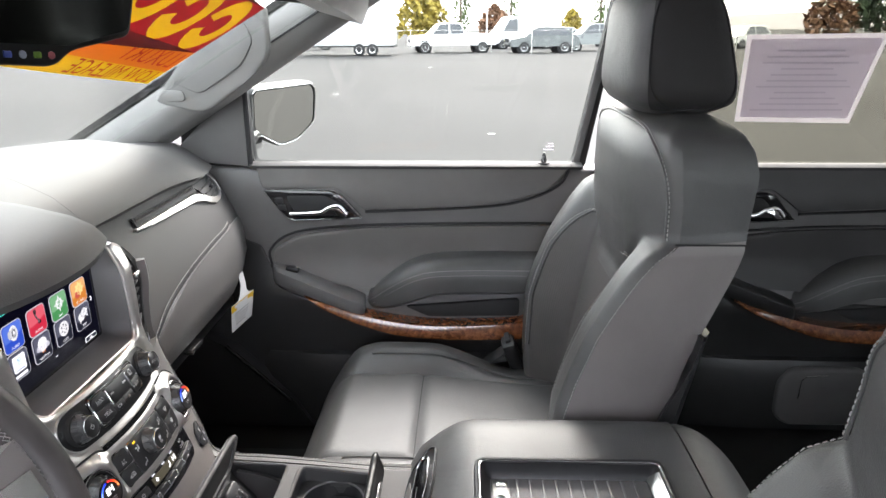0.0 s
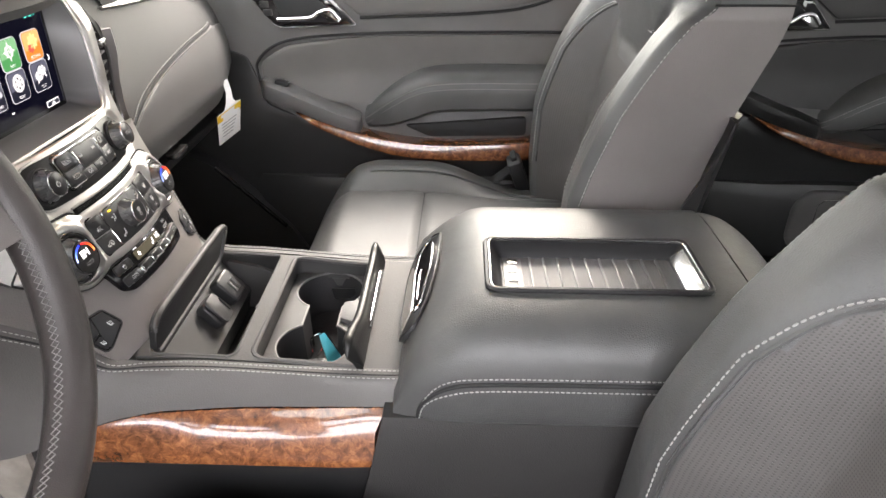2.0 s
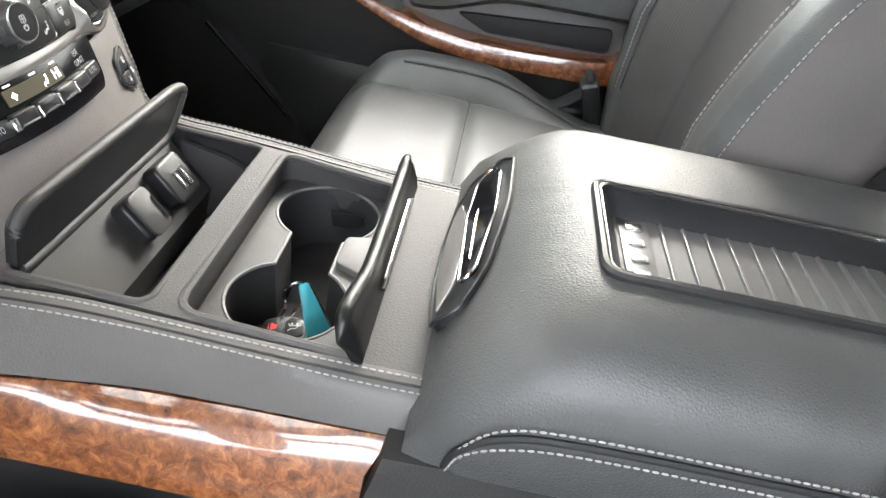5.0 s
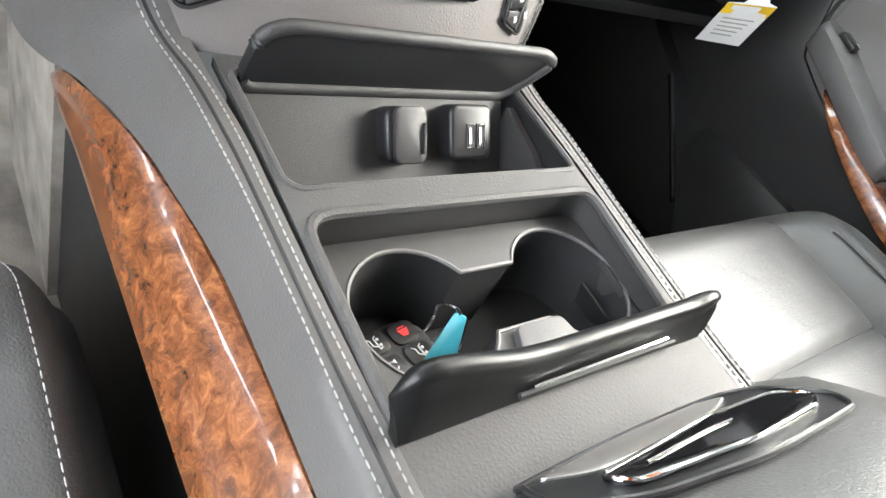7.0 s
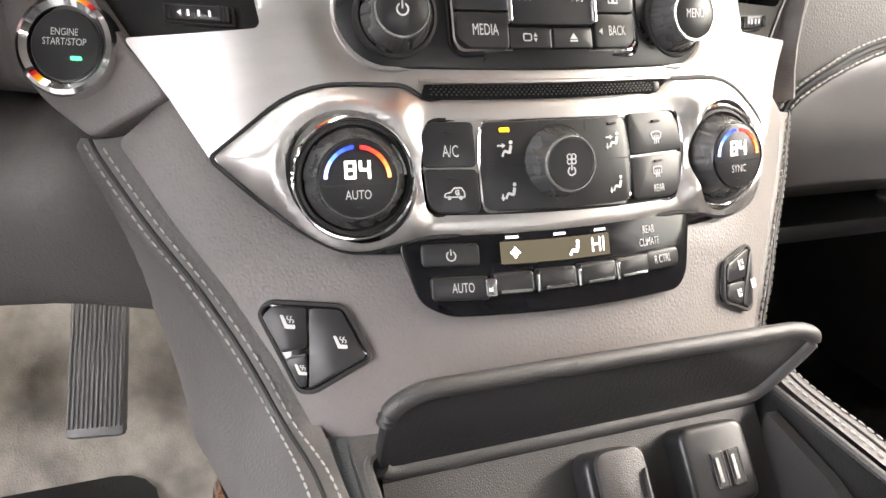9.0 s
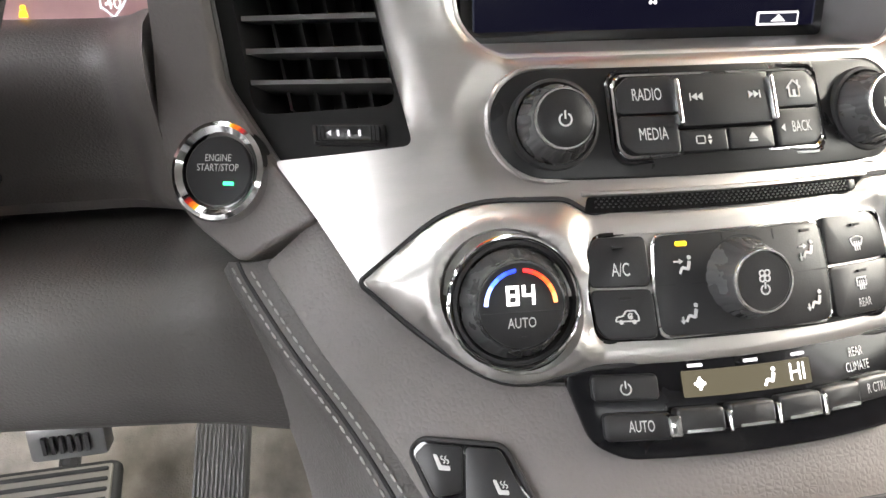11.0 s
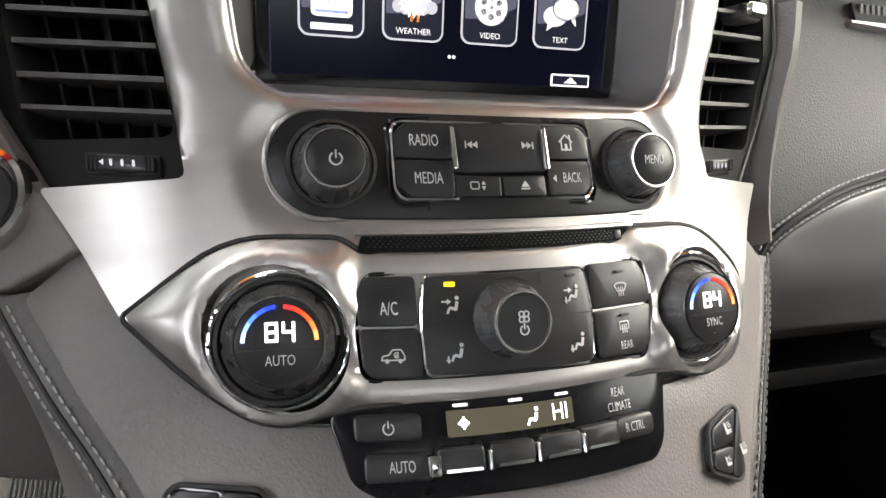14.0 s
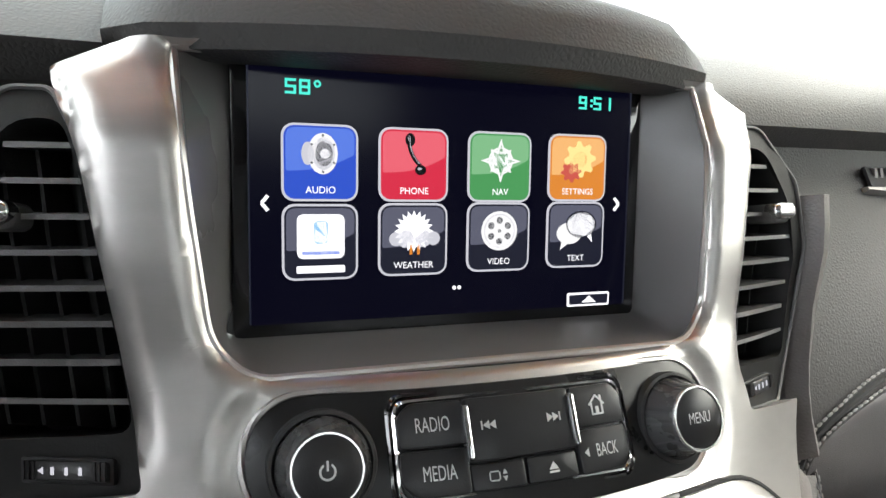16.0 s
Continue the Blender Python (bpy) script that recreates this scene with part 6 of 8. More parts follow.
# cup holder flap, folded up along the rear edge
cf = thing("cup_holder_flap", "open glossy black cup holder flap with a raised handle", "lid")
rows = []
for i in range(41):
    t = i / 40
    y = -0.110 + 0.236 * t
    e = math.sqrt(max(0.02, 1 - (1 - min(1, t / 0.06)) ** 2)) * (1 - 0.35 * smooth(0.90, 1.0, t)) * math.sqrt(max(0.01, 1 - max(0.0, (t - 0.955) / 0.045) ** 2))
    h = (0.012 + 0.009 * smooth(0.40, 0.06, t)) * (0.35 + 0.65 * e) + 0.007 * smooth(0.86, 1.0, t)
    r = 0.0052 * e
    xr = -0.097 - 0.004 * smooth(0.30, 0.06, t) - 0.002 * t
    zr = 0.940 + h
    lift = 0.5 * h * smooth(0.90, 1.0, t) + 0.015 * smooth(0.90, 1.0, t)
    tip = smooth(0.90, 1.0, t)
    ring = [(-0.0855 + (xr + 0.0855) * tip, y, (0.934 + lift) * (1 - tip) + zr * tip), (-0.0850 + (xr + 0.0850) * tip, y, (0.939 + lift * 0.9) * (1 - tip) + zr * tip), (0.4 * xr - 0.6 * 0.0862 + 0.6 * (xr + 0.0862) * tip, y, (0.940 + 0.55 * h + 0.2 * lift) * (1 - tip) + zr * tip)]
    ring += [(xr + r * math.cos(radians(b)), y, zr + r * math.sin(radians(b))) for b in (-10, 25, 60, 95, 130, 165, 200, 235)]
    ring += [(0.5 * xr - 0.5 * 0.0905 + 0.5 * (xr + 0.0905) * tip, y, (0.940 + 0.4 * h + 0.3 * lift) * (1 - tip) + zr * tip), (-0.0905 + (xr + 0.0905) * tip, y, (0.934 + lift) * (1 - tip) + zr * tip)]
    rows.append(ring)
part("panel", loft(rows), FLAP_BLACK, cf)
part("chrome_line", tube([(-0.0868 - 0.0006 * t, -0.038 + 0.104 * t, 0.9455 + 0.001 * t) for t in np.linspace(0, 1, 8)], 0.0011, 6), CHROME, cf)
part("line_groove", tube([(-0.0858, -0.046 + 0.120 * t, 0.9430) for t in np.linspace(0, 1, 8)], 0.0016, 6), RUBBER, cf)
for y in (-0.100, 0.090):
    part("hinge_arm", rbox(0.020, 0.006, 0.010, 0.002, m=pose(-0.098, y, 0.924)), PLASTIC, cf)

# ---- key fob lying in the near cup ----
fob = thing("key_fob", "black car key fob with white symbols on a teal tag", "key")
mk = Matrix.Translation((-0.1525, -0.0500, 0.8735)) @ Euler((radians(-5), radians(-4), radians(100))).to_matrix().to_4x4()


def fobm(u, v, n=0.0):
    return tuple(mk @ Vector((u, v, n)))


HATCH = [bar(-1.3, -0.3, 0.9, -0.3, 0.22), bar(-1.3, -0.3, -1.0, -0.9, 0.2), bar(0.9, -0.3, 1.2, -0.8, 0.2), bar(-0.8, -0.3, -0.3, 0.5, 0.2), bar(-0.3, 0.5, 0.6, 0.5, 0.2), bar(0.6, 0.4, 1.2, 1.1, 0.2), circ(-0.6, -0.8, 0.28, 8), circ(0.5, -0.8, 0.28, 8)]
RETURN = [arc(0, 0, 0.8, 0.24, -40, 250), [(0.25, -0.9), (1.1, -0.95), (0.75, -0.2)]]
part("body", flat(rpoly([(-0.034, -0.016), (0.016, -0.0185), (0.028, -0.010), (0.028, 0.010), (0.016, 0.0185), (-0.034, 0.016)], 0.009), -0.007, 0.006, 0.004, 3, fn=fobm), PLASTIC_LOW, fob)
for u, v, sy, m in ((-0.006, 0.0085, HATCH, WHITE), (0.014, 0.0075, [[(-0.8, 0.5), (0.5, 1), (0.5, -1), (-0.8, -0.5)], bar(0.9, -0.7, 0.9, 0.7, 0.2)], REDM), (-0.006, -0.0085, RETURN, WHITE), (0.014, -0.0078, HATCH, WHITE), (-0.025, 0.0, RETURN, WHITE)):
    bt = part("button", flat(rrect(u, v, 0.0175, 0.0145, 0.005), 0.005, 0.0075, 0.001, 2, fn=fobm), SATIN, fob)
    part("symbol", marks([[(-b, a) for a, b in p] for p in sy], lambda a, b, n: fobm(a, b, n + 0.0076), 0, 0.0003, (u, v), 0.0036), m, bt)
T0, T1 = Vector((-0.1440, -0.0300, 0.9180)), Vector((-0.1250, -0.0450, 0.8830))
part("key_ring", tube(spline([fobm(0.026, 0.004, 0.002), (-0.1570, -0.0290, 0.8960), (-0.1570, -0.0330, 0.9130), (-0.1500, -0.0335, 0.9215), tuple(T0 + Vector((-0.001, 0, 0.002))), (-0.1420, -0.0270, 0.9050), (-0.1490, -0.0240, 0.8920), fobm(0.027, -0.002, 0.002)], 6), 0.0010, 6), CHROME, fob)
along = (T1 - T0).normalized()
edge = Vector((0.55, -0.62, 0.0)).cross(along).normalized()
off = along.cross(edge)


def tagm(u, v, n=0.0):
    return tuple(T0 + along * u + edge * v + off * n)


part("tag", flat(rpoly([(-0.002, -0.003), (0.042, -0.010), (0.042, 0.010), (-0.002, 0.004)], 0.002), -0.0012, 0.0012, 0.0006, fn=tagm), TEAL, fob, "teal plastic key tag")
part("tag_edge", tube([tagm(-0.001, 0.0045), tagm(0.020, 0.008), tagm(0.042, 0.0108)], 0.0009, 6), CHROME, fob)

# ---- armrest fittings ----
def armtop(x, y, n=0.0):
    return (x, y, 1.0165 + n - 2.0 * max(0.0, abs(y) - 0.09) ** 2)


tray = part("phone_tray", tube([armtop(x, y, 0.0015) for x, y in TRAY], 0.0036, 8, closed=True), SATIN, arm, "satin black phone tray with a ribbed mat")
inn = rpoly([(0.046, -0.077), (0.256, -0.077), (0.256, 0.018), (0.046, 0.018)], 0.009)
low = rpoly([(0.056, -0.071), (0.243, -0.071), (0.243, 0.009), (0.056, 0.009)], 0.004)
part("chrome_rim", tube([armtop(x, y, 0.0030) for x, y in rpoly([(0.0425, -0.0805), (0.2595, -0.0805), (0.2595, 0.0215), (0.0425, 0.0215)], 0.011)], 0.0012, 6, closed=True), DULLCHROME, tray)
part("tray_wall", loft([[armtop(x, y, 0.002) for x, y in TRAY], [armtop(x, y, -0.001) for x, y in inn], [armtop(x, y, -0.014) for x, y in low]], caps=False), SATIN, tray)
part("mat", flat(low, -0.0165, -0.014, fn=armtop), PLASTIC, tray)
part("end_ramp", flat(rrect(0.250, -0.030, 0.014, 0.080, 0.002), 0, 0.002, 0.0006, fn=lambda u, v, n: armtop(u, v, n - 0.012 + 0.75 * (u - 0.243))), DULLCHROME, tray, "bright end ramp")
for i in range(10):
    x = 0.088 + 0.0155 * i
    part("rib", flat(rrect(x, -0.031, 0.0022, 0.076, 0.0006), -0.0145, -0.0115, 0.0008, fn=armtop), TRAY_GREY, tray)
part("mat_strip", flat(rrect(0.0685, -0.031, 0.0200, 0.074, 0.001), -0.0142, -0.0125, 0.0005, fn=armtop), TRAY_GREY, tray, "bright embossed strip")
for i in range(4):
    part("emboss", flat(rrect(0.0685, -0.058 + 0.018 * i, 0.011, 0.010, 0.002), -0.0126, -0.0115, 0.0004, fn=armtop), DULLCHROME, tray)
# stitched seam along the lid's sides
for sg in (-1, 1):
    for off in (0.0, 0.014):
        ln = spline([(-0.026, sg * (0.1510 + off * 0.1), 0.918 - off * 0.3), (-0.020, sg * (0.155 + off * 0.1), 0.940 - off * 0.5), (0.0, sg * (0.1560 + off * 0.1), 0.960 - off), (0.04, sg * (0.1565 + off * 0.05), 0.9665 - off), (0.15, sg * (0.1568 + off * 0.05), 0.968 - off), (0.30, sg * (0.1568 + off * 0.05), 0.968 - off)], 10)
        part("stitching", stitches([(a, b * 1.008, c) for a, b, c in ln], 0.0050, 0.0036, 0.0008), THREAD, arm)
    ln = spline([(-0.028, sg * 0.1515, 0.912), (-0.022, sg * 0.1555, 0.934), (0.0, sg * 0.1570, 0.9530), (0.04, sg * 0.1575, 0.960), (0.15, sg * 0.1575, 0.9615), (0.30, sg * 0.1575, 0.9615)], 10)
    part("seam", tube(ln, 0.0022, 6), RUBBER, arm)
# latch let into the lid's nose
def nose(x, y, n=0.0):
    """The sloping face of the lid's nose."""
    z = float(np.interp(x, (-0.060, -0.052, -0.046, -0.020, 0.0, 0.02), (0.922, 0.934, 0.9565, 0.9838, 1.0020, 1.0135)))
    return (x - 0.62 * n, y, z + 0.78 * n)


REC = rpoly([(-0.0480, -0.084), (-0.0515, -0.020), (-0.0500, 0.034), (-0.0400, 0.076), (-0.0200, 0.090), (-0.0110, 0.082), (-0.0120, 0.010), (-0.0220, -0.058), (-0.0340, -0.084)], [0.006, 0.02, 0.02, 0.014, 0.010, 0.010, 0.02, 0.02, 0.010], 5)
lt = part("latch", flat(REC, -0.004, 0.0030, 0.0008, cuts=(0.006, 0.02), fn=nose), SATIN, arm, "gloss black latch with chrome edges")
part("latch_frame", tube([nose(x, y, 0.0030) for x, y in REC], 0.0016, 8, closed=True), SATIN, lt)
part("latch_scoop", flat(rpoly([(-0.0465, -0.077), (-0.0500, -0.020), (-0.0485, 0.030), (-0.0430, 0.052), (-0.0395, 0.030), (-0.0375, -0.020), (-0.0385, -0.056)], 0.006), 0.0020, 0.0042, 0.001, cuts=(0.006, 0.02), fn=nose), SILVER, lt, "pale satin scoop")
BARP = rpoly([(-0.0355, -0.060), (-0.0365, 0.020), (-0.0330, 0.066), (-0.0235, 0.078), (-0.0180, 0.066), (-0.0190, 0.010), (-0.0265, -0.054)], 0.006, 4)
part("latch_bar", flat(BARP, 0.0020, 0.0060, 0.0018, 3, cuts=(0.006, 0.02), fn=nose), GLOSS, lt)
part("chrome_edge", tube([nose(x, y, 0.0052) for x, y in BARP], 0.0011, 8, closed=True), CHROME, lt)
part("shiny_strip", tube([nose(-0.0305 + 0.004 * smooth(0.0, 0.07, y), y, 0.0064) for y in np.linspace(-0.040, 0.020, 6)], 0.0007, 6), CHROME, lt)
# rear cheek of the armrest, behind the lid's seam
rings = []
for i in range(9):
    t = i / 8
    x = 0.305 + 0.075 * t
    r = []
    for p in arm_ring(x):
        r.append((x, p[1] * (0.985 - 0.06 * t * t), 0.905 + (p[2] - 0.905) * (0.985 - 0.40 * t * t)))
    r += [(x, -0.145, 0.905), (x, -0.05, 0.90), (x, 0.05, 0.90), (x, 0.145, 0.905)]
    rings.append(r)
part("rear_cheek", loft(rings), LEATHER, arm)


# ---- front passenger door trim ----
def dpart(name, outline, n0, n1, bev, m, parent, seg=3, label="", cuts=(0.05, 0.02)):
    return part(name, flat(outline, n0, n1, bev, seg, cuts=cuts, fn=door), m, parent, label)


def door_trim(d, ox, rear=False):
    """The padded trim, handle, armrest, switches and wood strip of a door; ox shifts it along the car."""
    def T(pts):
        return [(x + ox, z) for x, z in pts]
    R = 0.30 if rear else 0.255
    up = T(rpoly([(-0.455, 1.226), (R, 1.226), (R - 0.03, 1.185), (R - 0.10, 1.155), (0.05, 1.140), (-0.205, 1.128), (-0.268, 1.176), (-0.440, 1.176)], [0.006, 0.01, 0.05, 0.05, 0.05, 0.005, 0.01, 0.01], 5))
    # Rear door pads take darker materials: the dimmer light back there, put into colour.
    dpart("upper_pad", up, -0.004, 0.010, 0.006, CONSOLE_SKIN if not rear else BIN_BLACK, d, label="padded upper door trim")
    part("seam", tube([door(x + ox, z, 0.0055) for x, z in spline([(-0.205, 1.122), (0.05, 1.134), (R - 0.10, 1.150), (R - 0.022, 1.185), (R + 0.006, 1.228)], 8)], 0.0035, 6), RUBBER, d)
    part("channel_felt", loft([[(x + ox, 0.828, 1.208), (x + ox, 0.828, 1.2150), (x + ox, 0.890, 1.2150), (x + ox, 0.890, 1.208)] for x in np.linspace(-0.60, R + 0.04, 4)]), FELT, d)
    part("outer_belt_seal", tube([(x + ox, 0.889, 1.200) for x in np.linspace(-0.60, R + 0.04, 8)], 0.012, 10), FELT, d)
    part("belt_strip", loft([[(x + ox, 0.846, 1.220), (x + ox, 0.846, 1.2270), (x + ox, 0.836, 1.2305), (x + ox, door_y(1.226) - 0.004, 1.2295), (x + ox, door_y(1.226) - 0.0125, 1.2255), (x + ox, door_y(1.226) - 0.0135, 1.2195)] for x in np.linspace(-0.47, R + 0.03, 8)]), RUBBER, d, "soft dark belt strip")
    # mid pad
    mid = T(rpoly([(-0.425, 0.990), (-0.425, 1.030), (-0.36, 1.068), (-0.20, 1.085), (0.0, 1.090), (R, 1.092), (R, 0.96), (-0.15, 0.945), (-0.32, 0.955)], [0.02, 0.04, 0.05, 0.05, 0.05, 0.01, 0.01, 0.05, 0.05], 5))
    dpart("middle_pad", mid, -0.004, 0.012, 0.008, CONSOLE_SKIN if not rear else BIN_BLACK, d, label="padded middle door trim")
    part("seam", tube([door(x + ox, z, 0.002) for x, z in spline([(-0.43, 0.985), (-0.432, 1.03), (-0.365, 1.073), (-0.20, 1.0895), (0.0, 1.0945), (R, 1.0965)], 8)], 0.0032, 6), RUBBER, d)
    dpart("lower_trim", T(rpoly([(-0.615, 0.61), (0.25, 0.61), (R, 0.66), (R, 0.83), (-0.06, 0.835), (-0.30, 0.90), (-0.415, 0.945), (-0.455, 1.04), (-0.615, 1.10)], 0.01) if not rear else [(-0.60, 0.61), (0.24, 0.61), (0.24, 0.90), (-0.60, 0.95)]), -0.004, 0.005, 0.002, PLASTIC_LOW, d, label="black lower door trim")
    # handle recess
    hb = T(rpoly([(-0.438, 1.172), (-0.270, 1.172), (-0.212, 1.108), (-0.382, 1.101)], [0.012, 0.018, 0.008, 0.02], 5))
    hd = dpart("handle_bezel", hb, 0.0, 0.009, 0.003, GLOSS, d, label="gloss black handle surround")
    part("bezel_trim", tube([door(u, v, 0.008) for u, v in hb], 0.0016, 6, closed=True), DULLCHROME, hd)
    hr = T(rpoly([(-0.385, 1.160), (-0.290, 1.160), (-0.250, 1.114), (-0.365, 1.114)], 0.010, 4))
    part("handle_cup", flat(hr, 0.0085, 0.0098, 0.0005, fn=door), RUBBER, hd)
    lev = spline([(-0.375, 1.120), (-0.345, 1.121), (-0.305, 1.124), (-0.285, 1.135), (-0.262, 1.138), (-0.245, 1.120)], 6)
    part("door_handle", tube([door(u + ox, v, 0.020) for u, v in lev], 0.0052, 10), CHROME, hd, "chrome door handle")
    part("handle_paddle", flat(T(rpoly([(-0.290, 1.134), (-0.262, 1.140), (-0.244, 1.114), (-0.262, 1.114)], 0.004)), 0.009, 0.022, 0.003, 2, fn=door), CHROME, hd)
    for z in (1.148, 1.132):
        part("lock_button", flat(T(rrect(-0.402 + (1.148 - z) * 0.4, z, 0.018, 0.013, 0.002)), 0.0085, 0.0115, 0.001, 2, fn=door), SATIN, hd)
    # armrest
    rows = []
    for x, zt, zb, n in ((-0.205, 0.935, 0.900, 0.030), (-0.185, 0.952, 0.898, 0.052), (-0.14, 0.985, 0.905, 0.066), (-0.09, 1.012, 0.922, 0.072), (-0.04, 1.024, 0.938, 0.075), (0.05, 1.028, 0.942, 0.075), (0.15, 1.028, 0.944, 0.075), (R - 0.01, 1.028, 0.946, 0.072)):
        y = 0.800
        rows.append([(x + ox, y, zb), (x + ox, y - n * 0.75, zb), (x + ox, y - n * 0.98, zb + 0.010), (x + ox, y - n, zb + (zt - zb) * 0.45), (x + ox, y - n * 0.96, zt - 0.018), (x + ox, y - n * 0.80, zt - 0.005), (x + ox, y - n * 0.55, zt), (x + ox, y, zt + 0.006)])
    sm = []
    for i in range(8):
        sm.append(spline([tuple(r[i]) for r in rows], 5))
    ar = part("armrest", loft([[sm[i][k] for i in range(8)] for k in range(len(sm[0]))]), LEATHER, d, "padded leather armrest")
    for off in (0.0, 0.012):
        part("stitching", stitches([(p[0], p[1] - 0.0015, p[2] - 0.004 - off) for p in sm[4][2:]], 0.0054, 0.0036, 0.0006), THREAD, ar)
    # switch pod
    rows = []
    for x, zt, n in ((-0.428, 0.992, 0.018), (-0.41, 0.998, 0.050), (-0.36, 0.985, 0.068), (-0.28, 0.955, 0.078), (-0.225, 0.935, 0.080), (-0.208, 0.928, 0.070)):
        y = 0.800
        rows.append([(x + ox, y, zt - 0.042), (x + ox, y - n * 0.92, zt - 0.040), (x + ox, y - n, zt - 0.026), (x + ox, y - n * 0.96, zt - 0.008), (x + ox, y - n * 0.8, zt - 0.001), (x + ox, y - n * 0.4, zt), (x + ox, y, zt + 0.004)])
    sm = [spline([tuple(r[i]) for r in rows], 5) for i in range(7)]
    # The rear pod's blacker plastic imitates the same dim light.
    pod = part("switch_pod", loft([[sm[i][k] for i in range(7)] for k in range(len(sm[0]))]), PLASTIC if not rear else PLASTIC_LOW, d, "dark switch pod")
    part("window_switch", rbox(0.030, 0.022, 0.010, 0.003, m=pose(-0.375 + ox, 0.765, 0.993, 0, 12, 0)), SATIN, pod)
    part("switch_mark", rbox(0.008, 0.010, 0.002, 0.0005, m=pose(-0.362 + ox, 0.762, 0.9975, 0, 12, 0)), CHROME, pod)
    # wood strip below
    rows = []
    for x, zt, zb, n in ((-0.345, 0.938, 0.932, 0.060), (-0.30, 0.924, 0.905, 0.072), (-0.22, 0.900, 0.872, 0.078), (-0.14, 0.882, 0.848, 0.080), (-0.05, 0.873, 0.838, 0.080), (0.06, 0.874, 0.836, 0.078), (0.15, 0.880, 0.838, 0.074), (0.168, 0.893, 0.838, 0.070)):
        y = 0.795
        rows.append([(x + ox, y, zb), (x + ox, y - n * 0.9, zb), (x + ox, y - n, zb + 0.004), (x + ox, y - n * 1.0, (zt + zb) / 2), (x + ox, y - n * 0.92, zt - 0.002), (x + ox, y - n * 0.5, zt), (x + ox, y, zt)])
    sm = [spline([tuple(r[i]) for r in rows], 5) for i in range(7)]
    part("wood_strip", loft([[sm[i][k] for i in range(7)] for k in range(len(sm[0]))]), WOOD, d, "glossy red-brown burl wood strip")
    part("grab_recess", flat(T(rpoly([(-0.115, 0.905), (0.15, 0.925), (0.15, 0.885), (-0.06, 0.880)], 0.01)), 0.0, 0.010, 0.002, fn=door), RUBBER, d)
    # lower pocket
    rows = []
    for x, n in ((-0.48, 0.02), (-0.44, 0.055), (-0.30, 0.070), (0.0, 0.075), (0.22, 0.070), (0.26, 0.02)):
        rows.append([(x + ox, 0.80, 0.61), (x + ox, 0.80 - n, 0.61), (x + ox, 0.80 - n, 0.76), (x + ox, 0.80 - n + 0.012, 0.785), (x + ox, 0.80, 0.79)])
    part("map_pocket", loft(rows), PLASTIC_LOW, d)


door_trim(front_door, 0.0)
door_trim(rear_door, 0.975, True)
part("lock_pin", lathe([(0.006, 0), (0.0065, 0.010), (0.0045, 0.014), (0.0045, 0.022), (0.0015, 0.025)], 14, pose(0.200, 0.825, 1.229)), GLOSS, front_door)
part("pin_collar", lathe([(0.014, 0), (0.013, 0.004), (0.006, 0.005)], 16, pose(0.200, 0.825, 1.2275)), RUBBER, front_door)
# window frames and panes
def pane(u, v, n=0.0):
    return (u, 0.862 - n - 0.16 * max(0, v - 1.22), v)


fr = [(-0.470, 1.225), (0.268, 1.225), (0.296, 1.40), (0.33, 1.615), (-0.16, 1.615), (-0.46, 1.43), (-0.470, 1.40)]
w1 = part("window", flat(fr, 0, 0.004, fn=pane), GLASS, front_door, "clear side window")
w1.visible_shadow = False
bm = flat(rpoly([(-0.64, 1.215), (0.296, 1.215), (0.322, 1.40), (0.360, 1.66), (-0.15, 1.66), (-0.62, 1.36)], 0.01), -0.02, 0.012, cuts=(0, 0.06), fn=pane, holes=[rpoly(fr, 0.012)])
part("window_frame", bm, RUBBER, front_door, "black window frame")
part("rear_guide", loft([[(0.270 + 0.055 * t + a, 0.842 - 0.05 * t + b, 1.225 + 0.33 * t) for a, b in ((-0.002, 0), (0.010, -0.004), (0.014, 0.012), (-0.001, 0.012))] for t in (0, 0.5, 1)]), PLASTIC, front_door)
# sail panel behind the outside mirror
part("sail_panel", flat(rpoly([(-0.660, 1.238), (-0.468, 1.222), (-0.466, 1.395), (-0.49, 1.395)], 0.004), -0.006, 0.012, 0.003, 2, fn=lambda u, v, n: (u, 0.828 - n, v)), PLASTIC, front_door, "dark triangular sail panel")
part("sail_edge", tube([(-0.467, 0.815, 1.222), (-0.464, 0.812, 1.40)], 0.006, 8), RUBBER, front_door)
fr2 = [(0.50, 1.225), (1.15, 1.225), (1.15, 1.61), (0.545, 1.61)]
w2 = part("window", flat(fr2, 0, 0.004, fn=pane), TINT, rear_door, "tinted rear side window")
w2.visible_shadow = False
part("window_frame", flat([(0.345, 1.215), (1.22, 1.215), (1.24, 1.66), (0.405, 1.66)], -0.02, 0.012, cuts=(0, 0.06), fn=pane, holes=[fr2]), RUBBER, rear_door)
# speaker grille on the rear door
part("speaker_grille", flat(rrect(0.86, 0.70, 0.22, 0.15, 0.05, 8), 0.06, 0.082, 0.01, 3, fn=lambda u, v, n: (u, 0.80 - n, v)), PLASTIC, rear_door)
part("grille_line", tube([(0.80, 0.716, 0.70), (0.80, 0.716, 0.745), (0.812, 0.716, 0.757), (0.86, 0.716, 0.76)], 0.0012, 6), DULLCHROME, rear_door)

# price sheet on the rear window
sheet = thing("window_sheet", "white printed sheet taped inside the tinted rear window", "paper sheet")
LAV = film("lavender_paper", (0.84, 0.80, 0.85))
LAV2 = film("pale_paper_edge", (0.50, 0.485, 0.50))


def sh(u, v, n=0.0):
    x, y, z = pane(u, v, 0.0)
    return (x, y - 0.006 - n, z)


